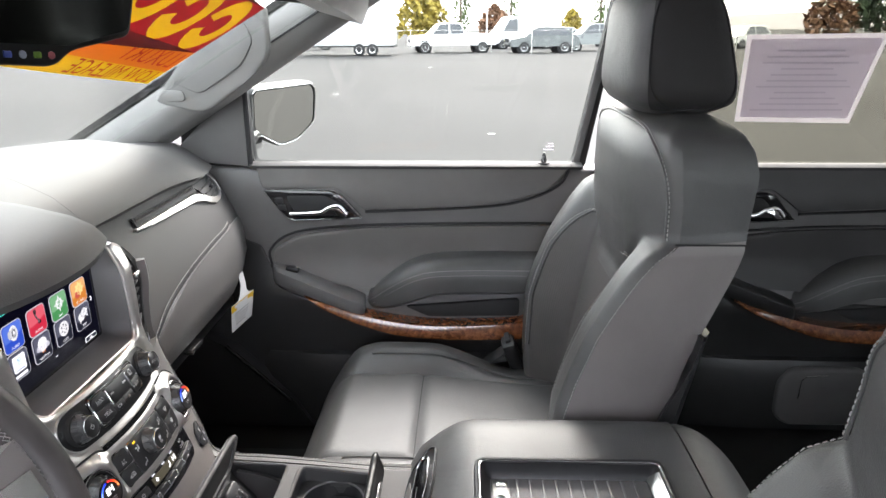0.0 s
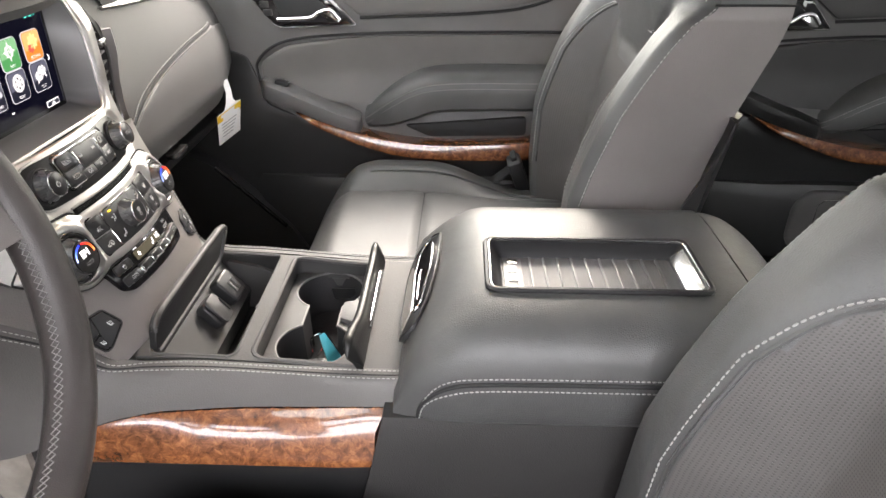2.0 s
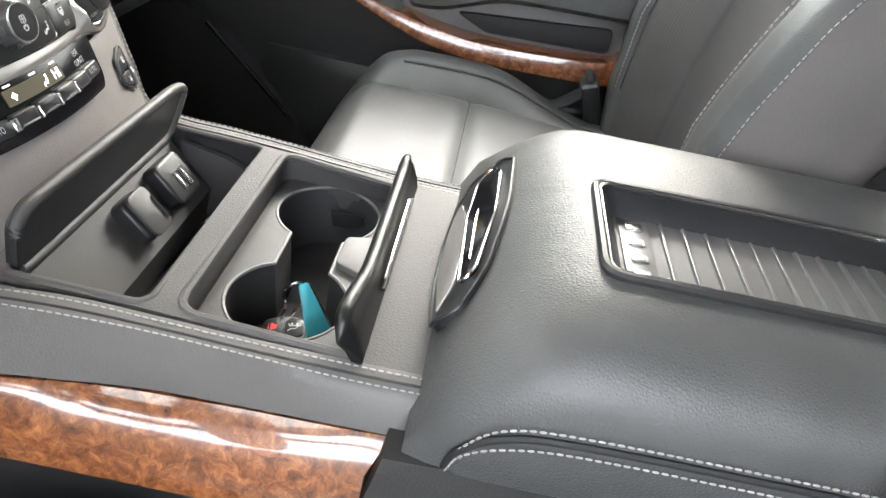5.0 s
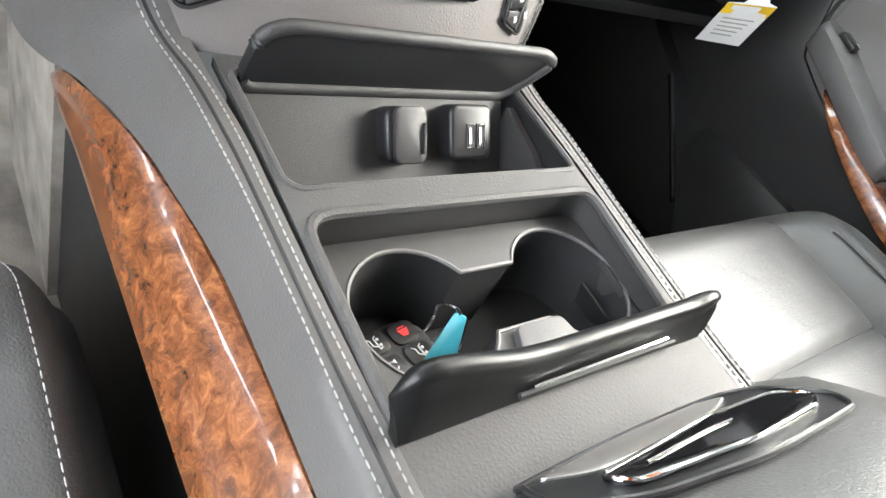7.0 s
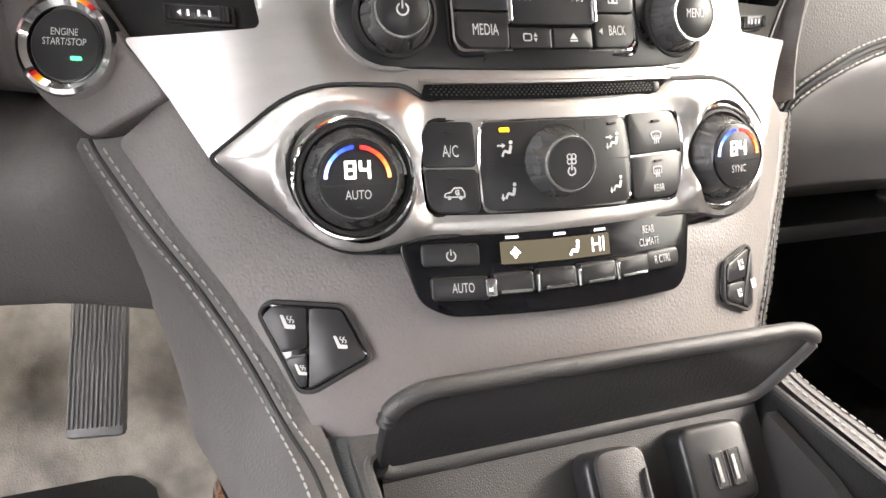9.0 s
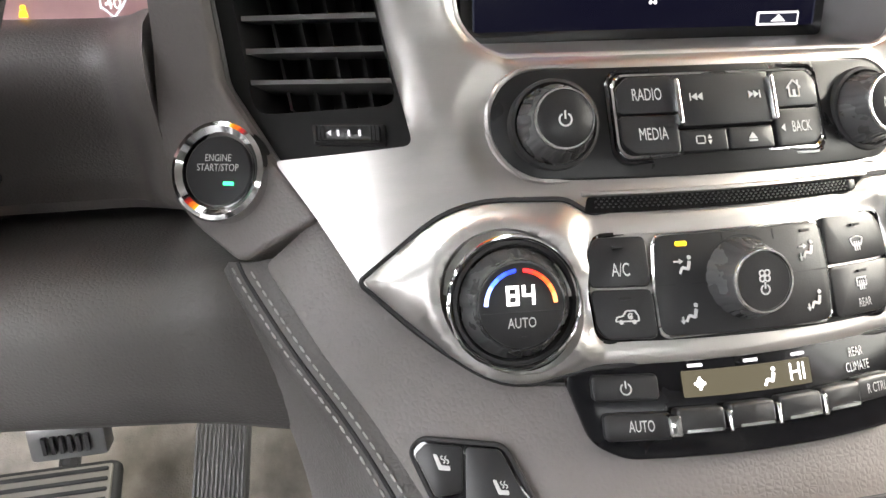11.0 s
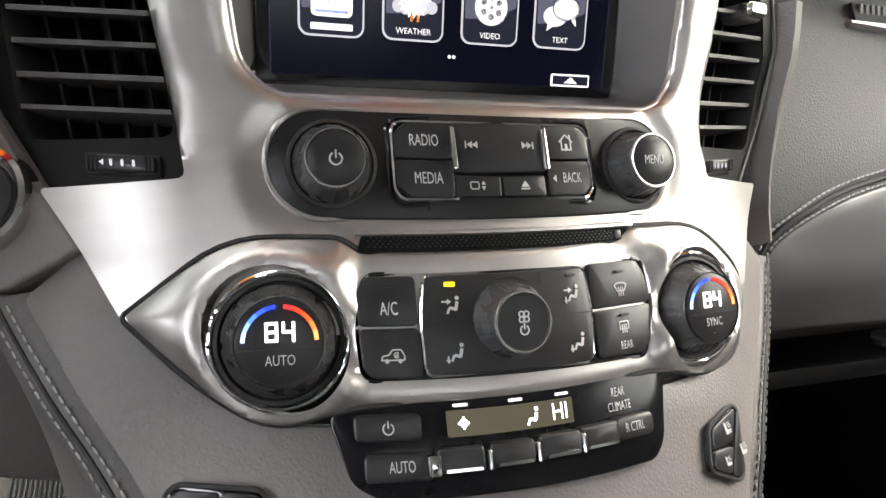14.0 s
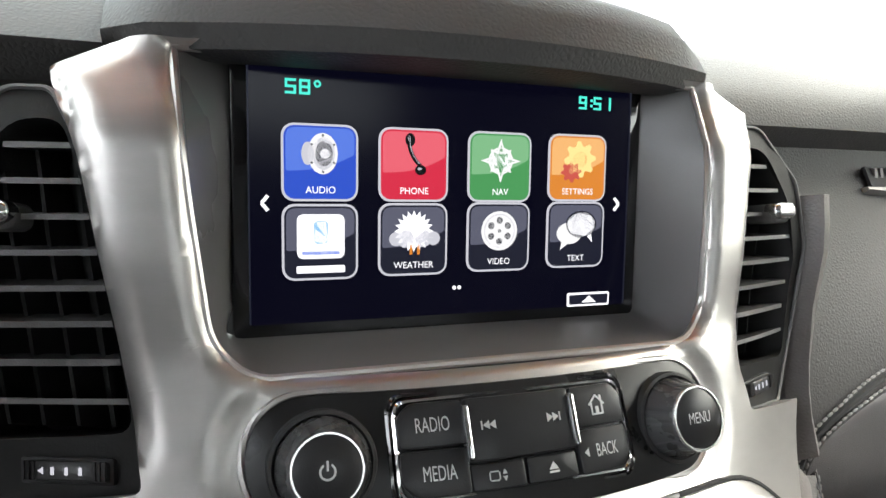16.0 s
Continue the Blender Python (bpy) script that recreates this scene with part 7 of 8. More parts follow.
part("paper", flat([(0.618, 1.322), (0.868, 1.318), (0.902, 1.508), (0.610, 1.505)], 0.0, 0.0006, fn=sh), LAV2, sheet)
part("print_area", flat([(0.628, 1.332), (0.860, 1.329), (0.890, 1.498), (0.620, 1.496)], 0.0006, 0.0010, fn=sh), LAV, sheet)
for i in range(11):
    part("print_bar", flat(rrect(0.745 + 0.004 * (i % 3), 1.348 + 0.0125 * i, 0.20 - 0.03 * (i % 4), 0.0035, 0.0005), 0.0010, 0.0013, fn=sh), film("faint_ink", (0.72, 0.68, 0.74)) if i == 0 else bpy.data.materials["faint_ink"], sheet)
for i in range(3):
    part("window_label", flat(rrect(0.213 + 0.002 * i, 1.256 + 0.007 * i, 0.024 - 0.005 * i, 0.0018, 0.0004), 0.001, 0.0014, fn=pane), bpy.data.materials["faint_ink"], front_door, "faint etched glass mark")

# ---- outside mirror ----
om = thing("door_mirror", "body-coloured outside mirror with a chrome-edged glass", "mirror")
nm = Vector((0.80, -0.60, -0.10)).normalized()
um = Vector((0.60, 0.80, 0)).normalized()
vm = nm.cross(um)


def mir(u, v, n=0.0):
    return tuple(Vector((-0.440, 1.03, 1.312)) + um * u + vm * v + nm * n)


MO = rpoly([(-0.105, 0.075), (0.100, 0.082), (0.112, 0.060), (0.108, -0.030), (0.045, -0.075), (-0.015, -0.085), (-0.105, -0.035)], 0.018, 5)
vflip = 1 if mir(0, 1)[2] > mir(0, 0)[2] else -1
MO = [(u * 0.92, v * vflip * 0.92) for u, v in MO]
part("housing", loft([[mir(u * k, v * k, n) for u, v in MO] for k, n in ((1.0, 0.0), (1.05, -0.01), (1.03, -0.05), (0.85, -0.09), (0.4, -0.11))]), PLASTIC_LOW, om)
part("chrome_edge", tube([mir(u * 0.985, v * 0.985, 0.002) for u, v in MO], 0.0020, 8, closed=True), DULLCHROME, om)
part("mirror_glass", flat([(u * 0.93, v * 0.93) for u, v in MO], -0.002, 0.001, fn=mir), mat("mirror_silver", (0.75, 0.73, 0.68), 0.03, metal=1.0, var=0.02, rvar=0.01), om, "mirror glass")
part("mirror_arm", rbox(0.07, 0.16, 0.05, 0.015, 3, m=pose(-0.52, 0.91, 1.26)), BODY_PAINT, om)


# ---- passenger dash fittings ----
def face(y, z, n=0.0):
    """The passenger dash face between the vent strip and the fold."""
    pts = PROFILE[9:16]
    x = pts[0][0] if z > pts[0][1] else pts[-1][0]
    for (x0, z0), (x1, z1) in zip(pts, pts[1:]):
        if z1 <= z <= z0:
            x = x0 + (x1 - x0) * (z - z0) / (z1 - z0)
            break
    e = 0.045 * smooth(0.60, 0.84, abs(y)) * smooth(-0.7, -0.5, x)
    return (x - e + n * 0.92, y, z + n * 0.38)


part("air_strip", loft([[face(y, 1.227, 0.000), face(y, 1.227, 0.003), face(y, 1.2125, 0.003), face(y, 1.2115, 0.0)] for y in np.linspace(0.352, 0.602, 14)]), RUBBER, dash, "dark ribbed defroster strip")
for i in range(40):
    y = 0.360 + 0.0060 * i
    part("strip_rib", rbox(0.006, 0.0028, 0.013, 0, m=Matrix.Translation(face(y, 1.2195, 0.0035)) @ pose(0, 0, 0, 12, 0, 0)), PLASTIC, dash)
sv = part("silver_blade", loft([[face(y, 1.2120 - d, 0.001), face(y, 1.2110 - d, 0.006), face(y, 1.1975 - d - w, 0.006), face(y, 1.1960 - d - w, 0.0)] for y, d, w in ((0.342, 0, -0.0120), (0.40, 0, -0.0080), (0.50, 0, -0.0050), (0.57, 0, -0.0030), (0.60, 0.004, -0.0005), (0.625, 0.013, 0.000), (0.66, 0.024, -0.002), (0.70, 0.031, -0.006), (0.735, 0.033, -0.009), (0.752, 0.030, -0.0105))]), SILVER, dash, "satin silver trim blade")
part("blade_end", tube([face(0.66, 1.232, 0.004), face(0.72, 1.224, 0.004), face(0.745, 1.212, 0.004), face(0.758, 1.197, 0.004), face(0.756, 1.180, 0.004)], 0.0026, 8), SILVER, dash)
pv = part("side_vent", flat(rpoly([(0.600, 1.226), (0.725, 1.216), (0.755, 1.186), (0.665, 1.178), (0.62, 1.200)], 0.006), 0.0, 0.0035, fn=face), RUBBER, dash, "black passenger side air vent")
for i in range(3):
    part("louvre", loft([[face(y, 1.2125 - 0.0105 * i, 0.002), face(y, 1.2140 - 0.0105 * i, 0.0050), face(y, 1.2125 - 0.0105 * i, 0.0055), face(y, 1.2105 - 0.0105 * i, 0.003)] for y in np.linspace(0.61 + 0.02 * i, 0.732, 5)]), SATIN, pv)
part("vent_tab", rbox(0.006, 0.016, 0.007, 0.002, m=Matrix.Translation(face(0.69, 1.202, 0.006))), SATIN, pv)
# folded stitch line over the glovebox
ln = spline([(0.222, 1.030), (0.226, 1.052), (0.245, 1.072), (0.30, 1.096), (0.40, 1.115), (0.52, 1.128), (0.655, 1.137)], 10)
for off in (0.0, 0.0085):
    part("stitching", stitches([face(y + off * 0.5, z - off, 0.0022) for y, z in ln], 0.0050, 0.0038, 0.0010), THREAD, dash)
part("fold", tube([face(y + 0.002, z - 0.0043, 0.0008) for y, z in ln], 0.0022, 6), RUBBER, dash)
low = ln[::3] + [(0.79, 1.110), (0.79, 0.99), (0.5, 0.985), (0.222, 0.985)]
part("glovebox", flat([(y + 0.004, z - 0.010) if i < len(ln[::3]) else (y, z) for i, (y, z) in enumerate(low)], -0.004, 0.004, 0.002, cuts=(0.04, 0.015), fn=face), PLASTIC, dash, "smooth dark glovebox lid")
part("under_panel", rbox(0.36, 0.56, 0.02, 0.006, m=pose(-0.70, 0.50, 0.915)), PLASTIC_LOW, dash)
part("latch_plate", rbox(0.02, 0.05, 0.012, 0.003, m=pose(-0.475, 0.42, 0.965)), DULLCHROME, dash)
# edge beside the vent
part("edge_band", loft([[stack(w, z, -0.010), stack(w + 0.003, z, 0.002), stack(w + 0.012, z, 0.001), stack(w + 0.020, z, -0.03)] for z, w in zip(np.linspace(1.065, 1.208, 10), (0.202, 0.209, 0.212, 0.211, 0.2095, 0.208, 0.2075, 0.207, 0.207, 0.207))]), LEATHER_SIDE, dash)
# footwell side; a gloss black tube is added along its edge to catch a highlight
part("footwell_bolster", loft([[(x, y, z) for x, z in ((-1.0, 0.60), (-0.34, 0.60), (-0.38, 0.665), (-0.525, 0.807), (-0.75, 0.92), (-1.0, 0.95))] for y in (0.722, 0.76, 0.79)]), PLASTIC_LOW, dash)
part("shiny_strip", tube([(-0.535, 0.718, 0.815), (-0.46, 0.718, 0.742), (-0.39, 0.718, 0.672)], 0.0048, 8), GLOSS, dash)

# hanging warning tag
tagp = thing("airbag_tag", "white and yellow paper warning tag hanging under the glovebox", "paper tag")
TAG = [Vector((-0.4630, 0.5750, 0.9770)), Vector((-0.4300, 0.6240, 0.9970)), Vector((-0.4450, 0.6400, 0.9300)), Vector((-0.4650, 0.5680, 0.9210))]


def tagf(u, v, n=0.0):
    """Across the tag u and down it v from 0 to 1; the stem rises above v = 0."""
    d = max(v, 0.0)
    p = TAG[0].lerp(TAG[3], d).lerp(TAG[1].lerp(TAG[2], d), u)
    p += Vector((0.72, -0.66, 0.15)) * (n + 0.003 * math.sin(3.1 * u) * d)
    return tuple(p + Vector((0.007, 0, 0)) + Vector((-0.010, 0.016, 0.046)) * max(-v, 0.0))


stem = [(0.30, -0.02), (0.42, -0.20), (0.52, -0.55), (0.50, -1.0), (0.70, -1.0), (0.74, -0.50), (0.72, -0.25), (0.80, -0.08)]
part("paper", flat([(0.0, 1.0), (0.0, 0.0)] + stem + [(1.0, 0.0), (1.0, 1.0)], 0, 0.0006, fn=tagf, cuts=(0, 0.2)), PAPER, tagp)
part("yellow_band", flat([(0.0, 0.02), (1.0, 0.02), (1.0, 0.27), (0.0, 0.27)], 0.0006, 0.0010, fn=tagf), YELLOW, tagp)
for i in range(5):
    part("print_bar", flat(rrect(0.48 - 0.02 * i, 0.38 + 0.10 * i, 0.66 - 0.05 * i, 0.030, 0.008), 0.0008, 0.0012, fn=tagf), INK, tagp)

# ---- steering wheel ----
sw = thing("steering_wheel", "dark leather steering wheel with criss-cross stitching and silver spokes", "steering wheel")
th = radians(22)
WC = Vector((-0.300, -0.42, 1.195))
wy, wu, wn = Vector((0, 1, 0)), Vector((-math.sin(th), 0, math.cos(th))), Vector((math.cos(th), 0, math.sin(th)))


def wheel(u, v, n=0.0):
    return tuple(WC + wy * u + wu * v + wn * n)


RW = 0.180
rings = []
for i in range(73):
    a = 2 * math.pi * i / 72
    rr = []
    for k in range(16):
        b = 2 * math.pi * k / 16
        rr.append(wheel((RW + 0.0165 * math.cos(b)) * math.cos(a), (RW + 0.0165 * math.cos(b)) * math.sin(a), 0.0155 * math.sin(b)))
    rings.append(rr)
part("rim", loft(rings, caps=False), WHEEL_SKIN, sw, "leather-wrapped rim")
for s0 in (0, 1):
    lace = []
    for i in range(100):
        a = radians(-80 + 170 * i / 99)
        lace.append(wheel((RW - 0.0162) * math.cos(a), (RW - 0.0162) * math.sin(a), 0.006 + 0.0035 * (1 if (i + s0) % 2 else -1)))
    part("lacing", tube(lace, 0.00048, 5), LACE, sw, "pale criss-cross lacing")
part("hub", lathe([(0.085, -0.03), (0.088, 0.0), (0.075, 0.022), (0.04, 0.030), (0.001, 0.032)], 32, Matrix.Translation(WC) @ Matrix((wy, wu, wn)).transposed().to_4x4()), LEATHER_SIDE, sw)
for a0 in (0, 180):
    part("spoke", loft([[wheel(math.cos(radians(a0 + d)) * r, math.sin(radians(a0 + d)) * r, n) for d, n in ((-w, -0.012), (w, -0.012), (w, 0.008), (-w, 0.008))] for r, w in ((0.06, 26), (0.12, 16), (0.168, 13))]), LEATHER_SIDE, sw)
    part("spoke_trim", loft([[wheel(math.cos(radians(a0 + d)) * r, math.sin(radians(a0 + d)) * r, n) for d, n in ((-w, 0.004), (w, 0.004), (w, 0.012), (-w, 0.012))] for r, w in ((0.07, 14), (0.12, 9), (0.155, 5))]), DULLCHROME, sw)
part("lower_spoke", loft([[wheel(u, v, n) for u, n in ((-w, -0.012), (w, -0.012), (w, 0.006), (-w, 0.006))] for v, w in ((-0.06, 0.05), (-0.12, 0.03), (-0.17, 0.035))]), DULLCHROME, sw)
col = thing("steering_column", "black plastic steering column shroud with stalks", "steering column")
part("shroud", loft([[tuple(WC + wn * d + wy * (w * math.cos(a)) + wu * (w * 0.85 * math.sin(a) - 0.01)) for a in np.linspace(0, 6.283, 17)[:-1]] for d, w in ((-0.035, 0.055), (-0.06, 0.062), (-0.20, 0.068), (-0.32, 0.07))]), PLASTIC_LOW, col)
part("stalk", tube([tuple(WC + wn * -0.06 + wy * u + wu * v) for u, v in ((0.05, 0.0), (0.10, 0.02), (0.145, 0.045))], 0.008, 8), PLASTIC_LOW, col)

# ---- pedals ----
pd = thing("brake_pedal", "ribbed metal-faced brake pedal on a black arm", "pedal")
pm = Matrix.Translation((-0.735, -0.455, 0.722)) @ Euler((0, radians(38), radians(0))).to_matrix().to_4x4()
part("pad", rbox(0.085, 0.15, 0.022, 0.010, 3, m=pm), RUBBER, pd)
part("pad_face", rbox(0.072, 0.138, 0.006, 0.003, 2, m=pm @ pose(0.0, 0, 0.012)), mat("worn_pedal_face", (0.20, 0.185, 0.165), 0.55, metal=0.2, var=0.1, vscale=40), pd, "worn pale pedal face")
for i in range(7):
    part("rib", rbox(0.004, 0.132, 0.004, 0.001, 1, m=pm @ pose(-0.03 + 0.01 * i, 0, 0.0155)), RUBBER, pd)
part("arm", tube([tuple(pm @ Vector((-0.03, 0.02, -0.01))), (-0.86, -0.43, 0.83), (-0.93, -0.42, 0.95)], 0.010, 8), PLASTIC_LOW, pd)
pg = thing("accelerator_pedal", "long ribbed black accelerator pedal", "pedal")
gm = Matrix.Translation((-0.775, -0.285, 0.735)) @ Euler((radians(0), radians(52), radians(-8))).to_matrix().to_4x4()
part("pad", rbox(0.17, 0.058, 0.016, 0.006, 2, m=gm), PLASTIC, pg)
for i in range(12):
    part("rib", rbox(0.150, 0.0022, 0.003, 0.0006, 1, m=gm @ pose(0, -0.025 + 0.0045 * i, 0.009)), PLASTIC, pg)
part("arm", tube([tuple(gm @ Vector((-0.07, 0, -0.008))), (-0.90, -0.285, 0.90)], 0.012, 8), PLASTIC_LOW, pg)
sb2 = thing("foot_switch", "small ribbed metal foot switch under the knee panel", "switch")
part("block", rbox(0.020, 0.055, 0.030, 0.004, m=pose(-0.62, -0.365, 0.868)), TRAY_GREY, sb2)
for i in range(6):
    part("slot", rbox(0.004, 0.0025, 0.014, 0, m=pose(-0.609, -0.380 + 0.006 * i, 0.868)), RUBBER, sb2)
part("bracket", rbox(0.03, 0.03, 0.04, 0.004, m=pose(-0.63, -0.345, 0.895)), PLASTIC_LOW, sb2)
mt = thing("floor_mat", "ribbed dark floor mat in the driver footwell", "floor mat")
part("mat", flat(rrect(-0.50, -0.44, 0.50, 0.40, 0.05), 0, 0.012, 0.004, fn=lambda u, v, n: (u, v, 0.582 + n)), CARPET_SHADE_AND_MAT, mt)
mt2 = thing("passenger_floor_mat", "black floor mat in the passenger footwell", "floor mat")
part("mat", flat(rrect(-0.50, 0.44, 0.50, 0.40, 0.05), 0, 0.012, 0.004, fn=lambda u, v, n: (u, v, 0.582 + n)), RUBBER, mt2)

# ---- instrument cluster ----
ic = thing("instrument_cluster", "instrument cluster with a red warning lamp and speed scale", "gauge cluster")


def clus(u, v, n=0.0):
    return (-0.585 - 0.25 * (v - 1.15) + n, u, v)


part("dial_plate", flat(rrect(-0.42, 1.2085, 0.36, 0.085, 0.02), 0, 0.004, 0.001, fn=clus), mat("dial_face", (0.55, 0.36, 0.36), 0.25, var=0.15, vscale=25, emit=(0.50, 0.27, 0.28), es=0.016), ic, "pale pink lit dial glass")
part("scale_arc", marks([arc(-0.318, 1.205, 0.056, 0.0014, -60, 60)] + [bar(-0.318 + 0.056 * math.cos(radians(a)), 1.205 + 0.056 * math.sin(radians(a)), -0.318 + 0.047 * math.cos(radians(a)), 1.205 + 0.047 * math.sin(radians(a)), 0.0012) for a in range(-56, 60, 14)], clus, 0.004, 0.005), LITG, ic)
for u, v, tx in ((-0.279, 1.1755, "140"), (-0.276, 1.1890, "160")):
    part("numeral", letters(tx, 0.0095, lambda p, q, n: clus(p + u, q + v, n + 0.004)), LIT, ic)
part("warning_lamp", marks([circ(0, 0.75, 0.42, 10), rpoly([(-0.75, -0.9), (0.75, -0.9), (0.42, 0.3), (-0.42, 0.3)], 0.1, 2)], clus, 0.004, 0.005, (-0.3265, 1.1716), 0.0034), AMBER, ic, "lit amber belt lamp")
part("warning_lamp", marks([circ(0, 0, 1, 12)], clus, 0.004, 0.005, (-0.352, 1.196), 0.0030), REDL, ic, "lit red lamp")


# ---- sun visor, inside mirror ----
VISOR = mat("grey_visor_cloth", (0.215, 0.211, 0.205), 0.8, bump=0.3, bscale=800, vscale=9, var=0.08)
vs = thing("sun_visor", "light grey folded sun visor with a vanity panel", "sun visor")
VO = rpoly([(-0.590, 1.385), (-0.492, 1.360), (-0.392, 1.428), (-0.345, 1.468), (-0.340, 1.56), (-0.44, 1.545), (-0.545, 1.430)], [0.02, 0.03, 0.02, 0.03, 0.01, 0.01, 0.02], 4)


def vis(u, v, n=0.0):
    return (u, 0.635 - n - 0.25 * (v - 1.38), v)


part("panel", flat(VO, -0.018, 0.0, 0.006, 3, fn=vis), VISOR, vs)
part("vanity_cover", flat(rpoly([(-0.545, 1.425), (-0.49, 1.400), (-0.40, 1.455), (-0.37, 1.50), (-0.385, 1.54), (-0.43, 1.535)], 0.014), 0.0, 0.004, 0.002, fn=vis), VISOR, vs)
part("clip", flat(rrect(-0.545, 1.397, 0.045, 0.022, 0.008), 0.0, 0.003, 0.0015, fn=vis), VISOR, vs)
rm = thing("rear_view_mirror", "black rear-view mirror with a row of buttons", "mirror")


def rvm(u, v, n=0.0):
    c = Vector((-0.276, -0.161, 1.5285))
    return tuple(c + (Vector((0.30, 0.95, -0.06)) * u + Vector((0.08, -0.02, 0.99)) * v + Vector((0.94, -0.30, -0.08)) * n) * 0.70)


RO = rpoly([(-0.13, -0.050), (-0.012, -0.053), (0.010, -0.036), (0.096, -0.016), (0.107, 0.030), (0.096, 0.046), (-0.13, 0.050)], [0.014, 0.014, 0.02, 0.012, 0.01, 0.014, 0.014], 4)
part("housing", flat(RO, -0.022, 0.004, 0.005, 3, fn=rvm), FLAP_BLACK, rm)
# The glass has a near-black metal colour and mirrors little.
part("glass", flat(rpoly([(-0.122, -0.030), (0.006, -0.030), (0.090, -0.009), (0.100, 0.030), (0.090, 0.040), (-0.122, 0.044)], 0.008), 0.004, 0.0055, fn=rvm), mat("near_black_mirror_glass", (0.035, 0.037, 0.036), 0.04, metal=1.0, var=0.05), rm, "near-black mirror glass")
for i, (c, s1) in enumerate((((0.02, 0.035, 0.16), 0), ((0.22, 0.24, 0.30), 1), ((0.10, 0.18, 0.012), 0), ((0.24, 0.05, 0.06), 1))):
    cap = mat("mirror_button", c, 0.4, var=0.05)
    out = circ(-0.066 + 0.0165 * i, -0.0405, 0.0040, 16) if s1 else rrect(-0.066 + 0.0165 * i, -0.0405, 0.0085, 0.0065, 0.0012)
    part("button", flat(out, 0.003, 0.0055, 0.0006, fn=rvm), cap, rm)
part("stem", tube([rvm(-0.02, 0.03, -0.020), rvm(-0.02, 0.060, -0.035)], 0.012, 10), PLASTIC_LOW, rm)


# ---- banner on the windscreen ----
FY, FR = film("yellow_film", (0.48, 0.345, 0.035)), film("red_film", (0.33, 0.052, 0.060))
bn = thing("windscreen_banner", "red and yellow sale banner stuck on the windscreen", "banner")


def ban(u, v, n=0.0):
    """Along the banner's lower edge u, up v in metres."""
    return screen_pane(0.50 - u, 0.635 + 0.255 * min(u, 0.5) + v / 0.877, -0.004 - n)


part("yellow_stripe", flat([(0.0, 0.0), (0.95, 0.0), (0.95, 0.040), (0.0, 0.040)], 0, 0.0005, cuts=(0.05, 0), fn=ban), FY, bn)
FO = film("orange_film", (0.46, 0.20, 0.045))
part("orange_stripe", flat([(0.0, 0.040), (0.95, 0.040), (0.95, 0.105), (0.0, 0.105)], 0, 0.0005, cuts=(0.05, 0.03), fn=ban), FO, bn)
NUM = [arc(u0 + 0.06, 0.175, 0.050, 0.038, 10, 340, 24) for u0 in (0.02, 0.17, 0.32)]
part("red_field", flat([(0.0, 0.105), (0.95, 0.105), (0.95, 0.25), (0.0, 0.25)], 0, 0.0005, fn=ban, holes=NUM), FR, bn)
part("lettering", letters("LOW MILEAGE", 0.050, lambda u, v, n: ban(u + 0.02, v + 0.020, 0.0012), align="LEFT", wide=0.95), FR, bn)
part("lettering", letters("LUXURY", 0.062, lambda u, v, n: ban(u + 0.02, v + 0.072, 0.0012), align="LEFT", wide=0.95), FR, bn)
for p in NUM:
    part("numeral_shape", flat(p, 0, 0.0005, fn=ban), FY, bn)


# ---- driver's doors, behind the camera ----
dd = thing("driver_door", "open dark driver door with its side window", "car door", at=(-0.62, -0.87, 0))
# Out of view; this swing is set to hold sky light off the dash.
dd.rotation_euler = (0, 0, radians(-46))
part("panel", flat([(0.0, 0.60), (0.955, 0.60), (0.955, 1.22), (0.0, 1.22)], 0, 0.06, 0.01, 2, fn=lambda u, v, n: (u, n - 0.03, v)), PLASTIC, dd)
part("window_frame", flat(rpoly([(0.0, 1.215), (0.955, 1.215), (1.0, 1.63), (0.44, 1.63), (0.03, 1.33)], 0.02), -0.02, 0.012, fn=lambda u, v, n: (u, n + 0.16 * max(0, v - 1.22), v), holes=[rpoly([(0.08, 1.235), (0.89, 1.235), (0.93, 1.58), (0.46, 1.58), (0.08, 1.31)], 0.02)]), RUBBER, dd)
dr = thing("driver_side_rear_door", "closed dark rear door with its side window", "car door")
part("panel", flat([(0.345, 0.60), (1.22, 0.60), (1.22, 1.22), (0.345, 1.22)], 0, 0.06, 0.01, 2, fn=lambda u, v, n: (u, -0.87 + n, v)), PLASTIC, dr)
part("window_frame", flat([(0.345, 1.215), (1.22, 1.215), (1.24, 1.63), (0.40, 1.63)], -0.02, 0.012, fn=lambda u, v, n: (u, -0.862 + n + 0.16 * max(0, v - 1.22), v), holes=[fr2]), RUBBER, dr)

# This and the following unseen panes are added to cut light from behind.
part("window", flat(fr2, 0, 0.004, fn=lambda u, v, n: (u, -0.862 + n + 0.16 * max(0, v - 1.22), v)), GLASS, dr, "tinted rear side window")
# glass round the luggage space, out of view
rear_glass = [("quarter_window", flat([(1.30, 1.22), (2.33, 1.22), (2.33, 1.62), (1.36, 1.62)], 0, 0.004, fn=lambda u, v, n, s=s1: (u, s * (0.850 - n - 0.16 * max(0, v - 1.22)), v))) for s1 in (-1, 1)]
rear_glass.append(("tailgate_window", flat([(-0.78, 1.27), (0.78, 1.27), (0.74, 1.66), (-0.74, 1.66)], 0, 0.004, fn=lambda u, v, n: (2.34 + n, u, v))))
for nm, bm in rear_glass:
    part(nm, bm, GLASS, shell, "lightly tinted rear glass, out of view")

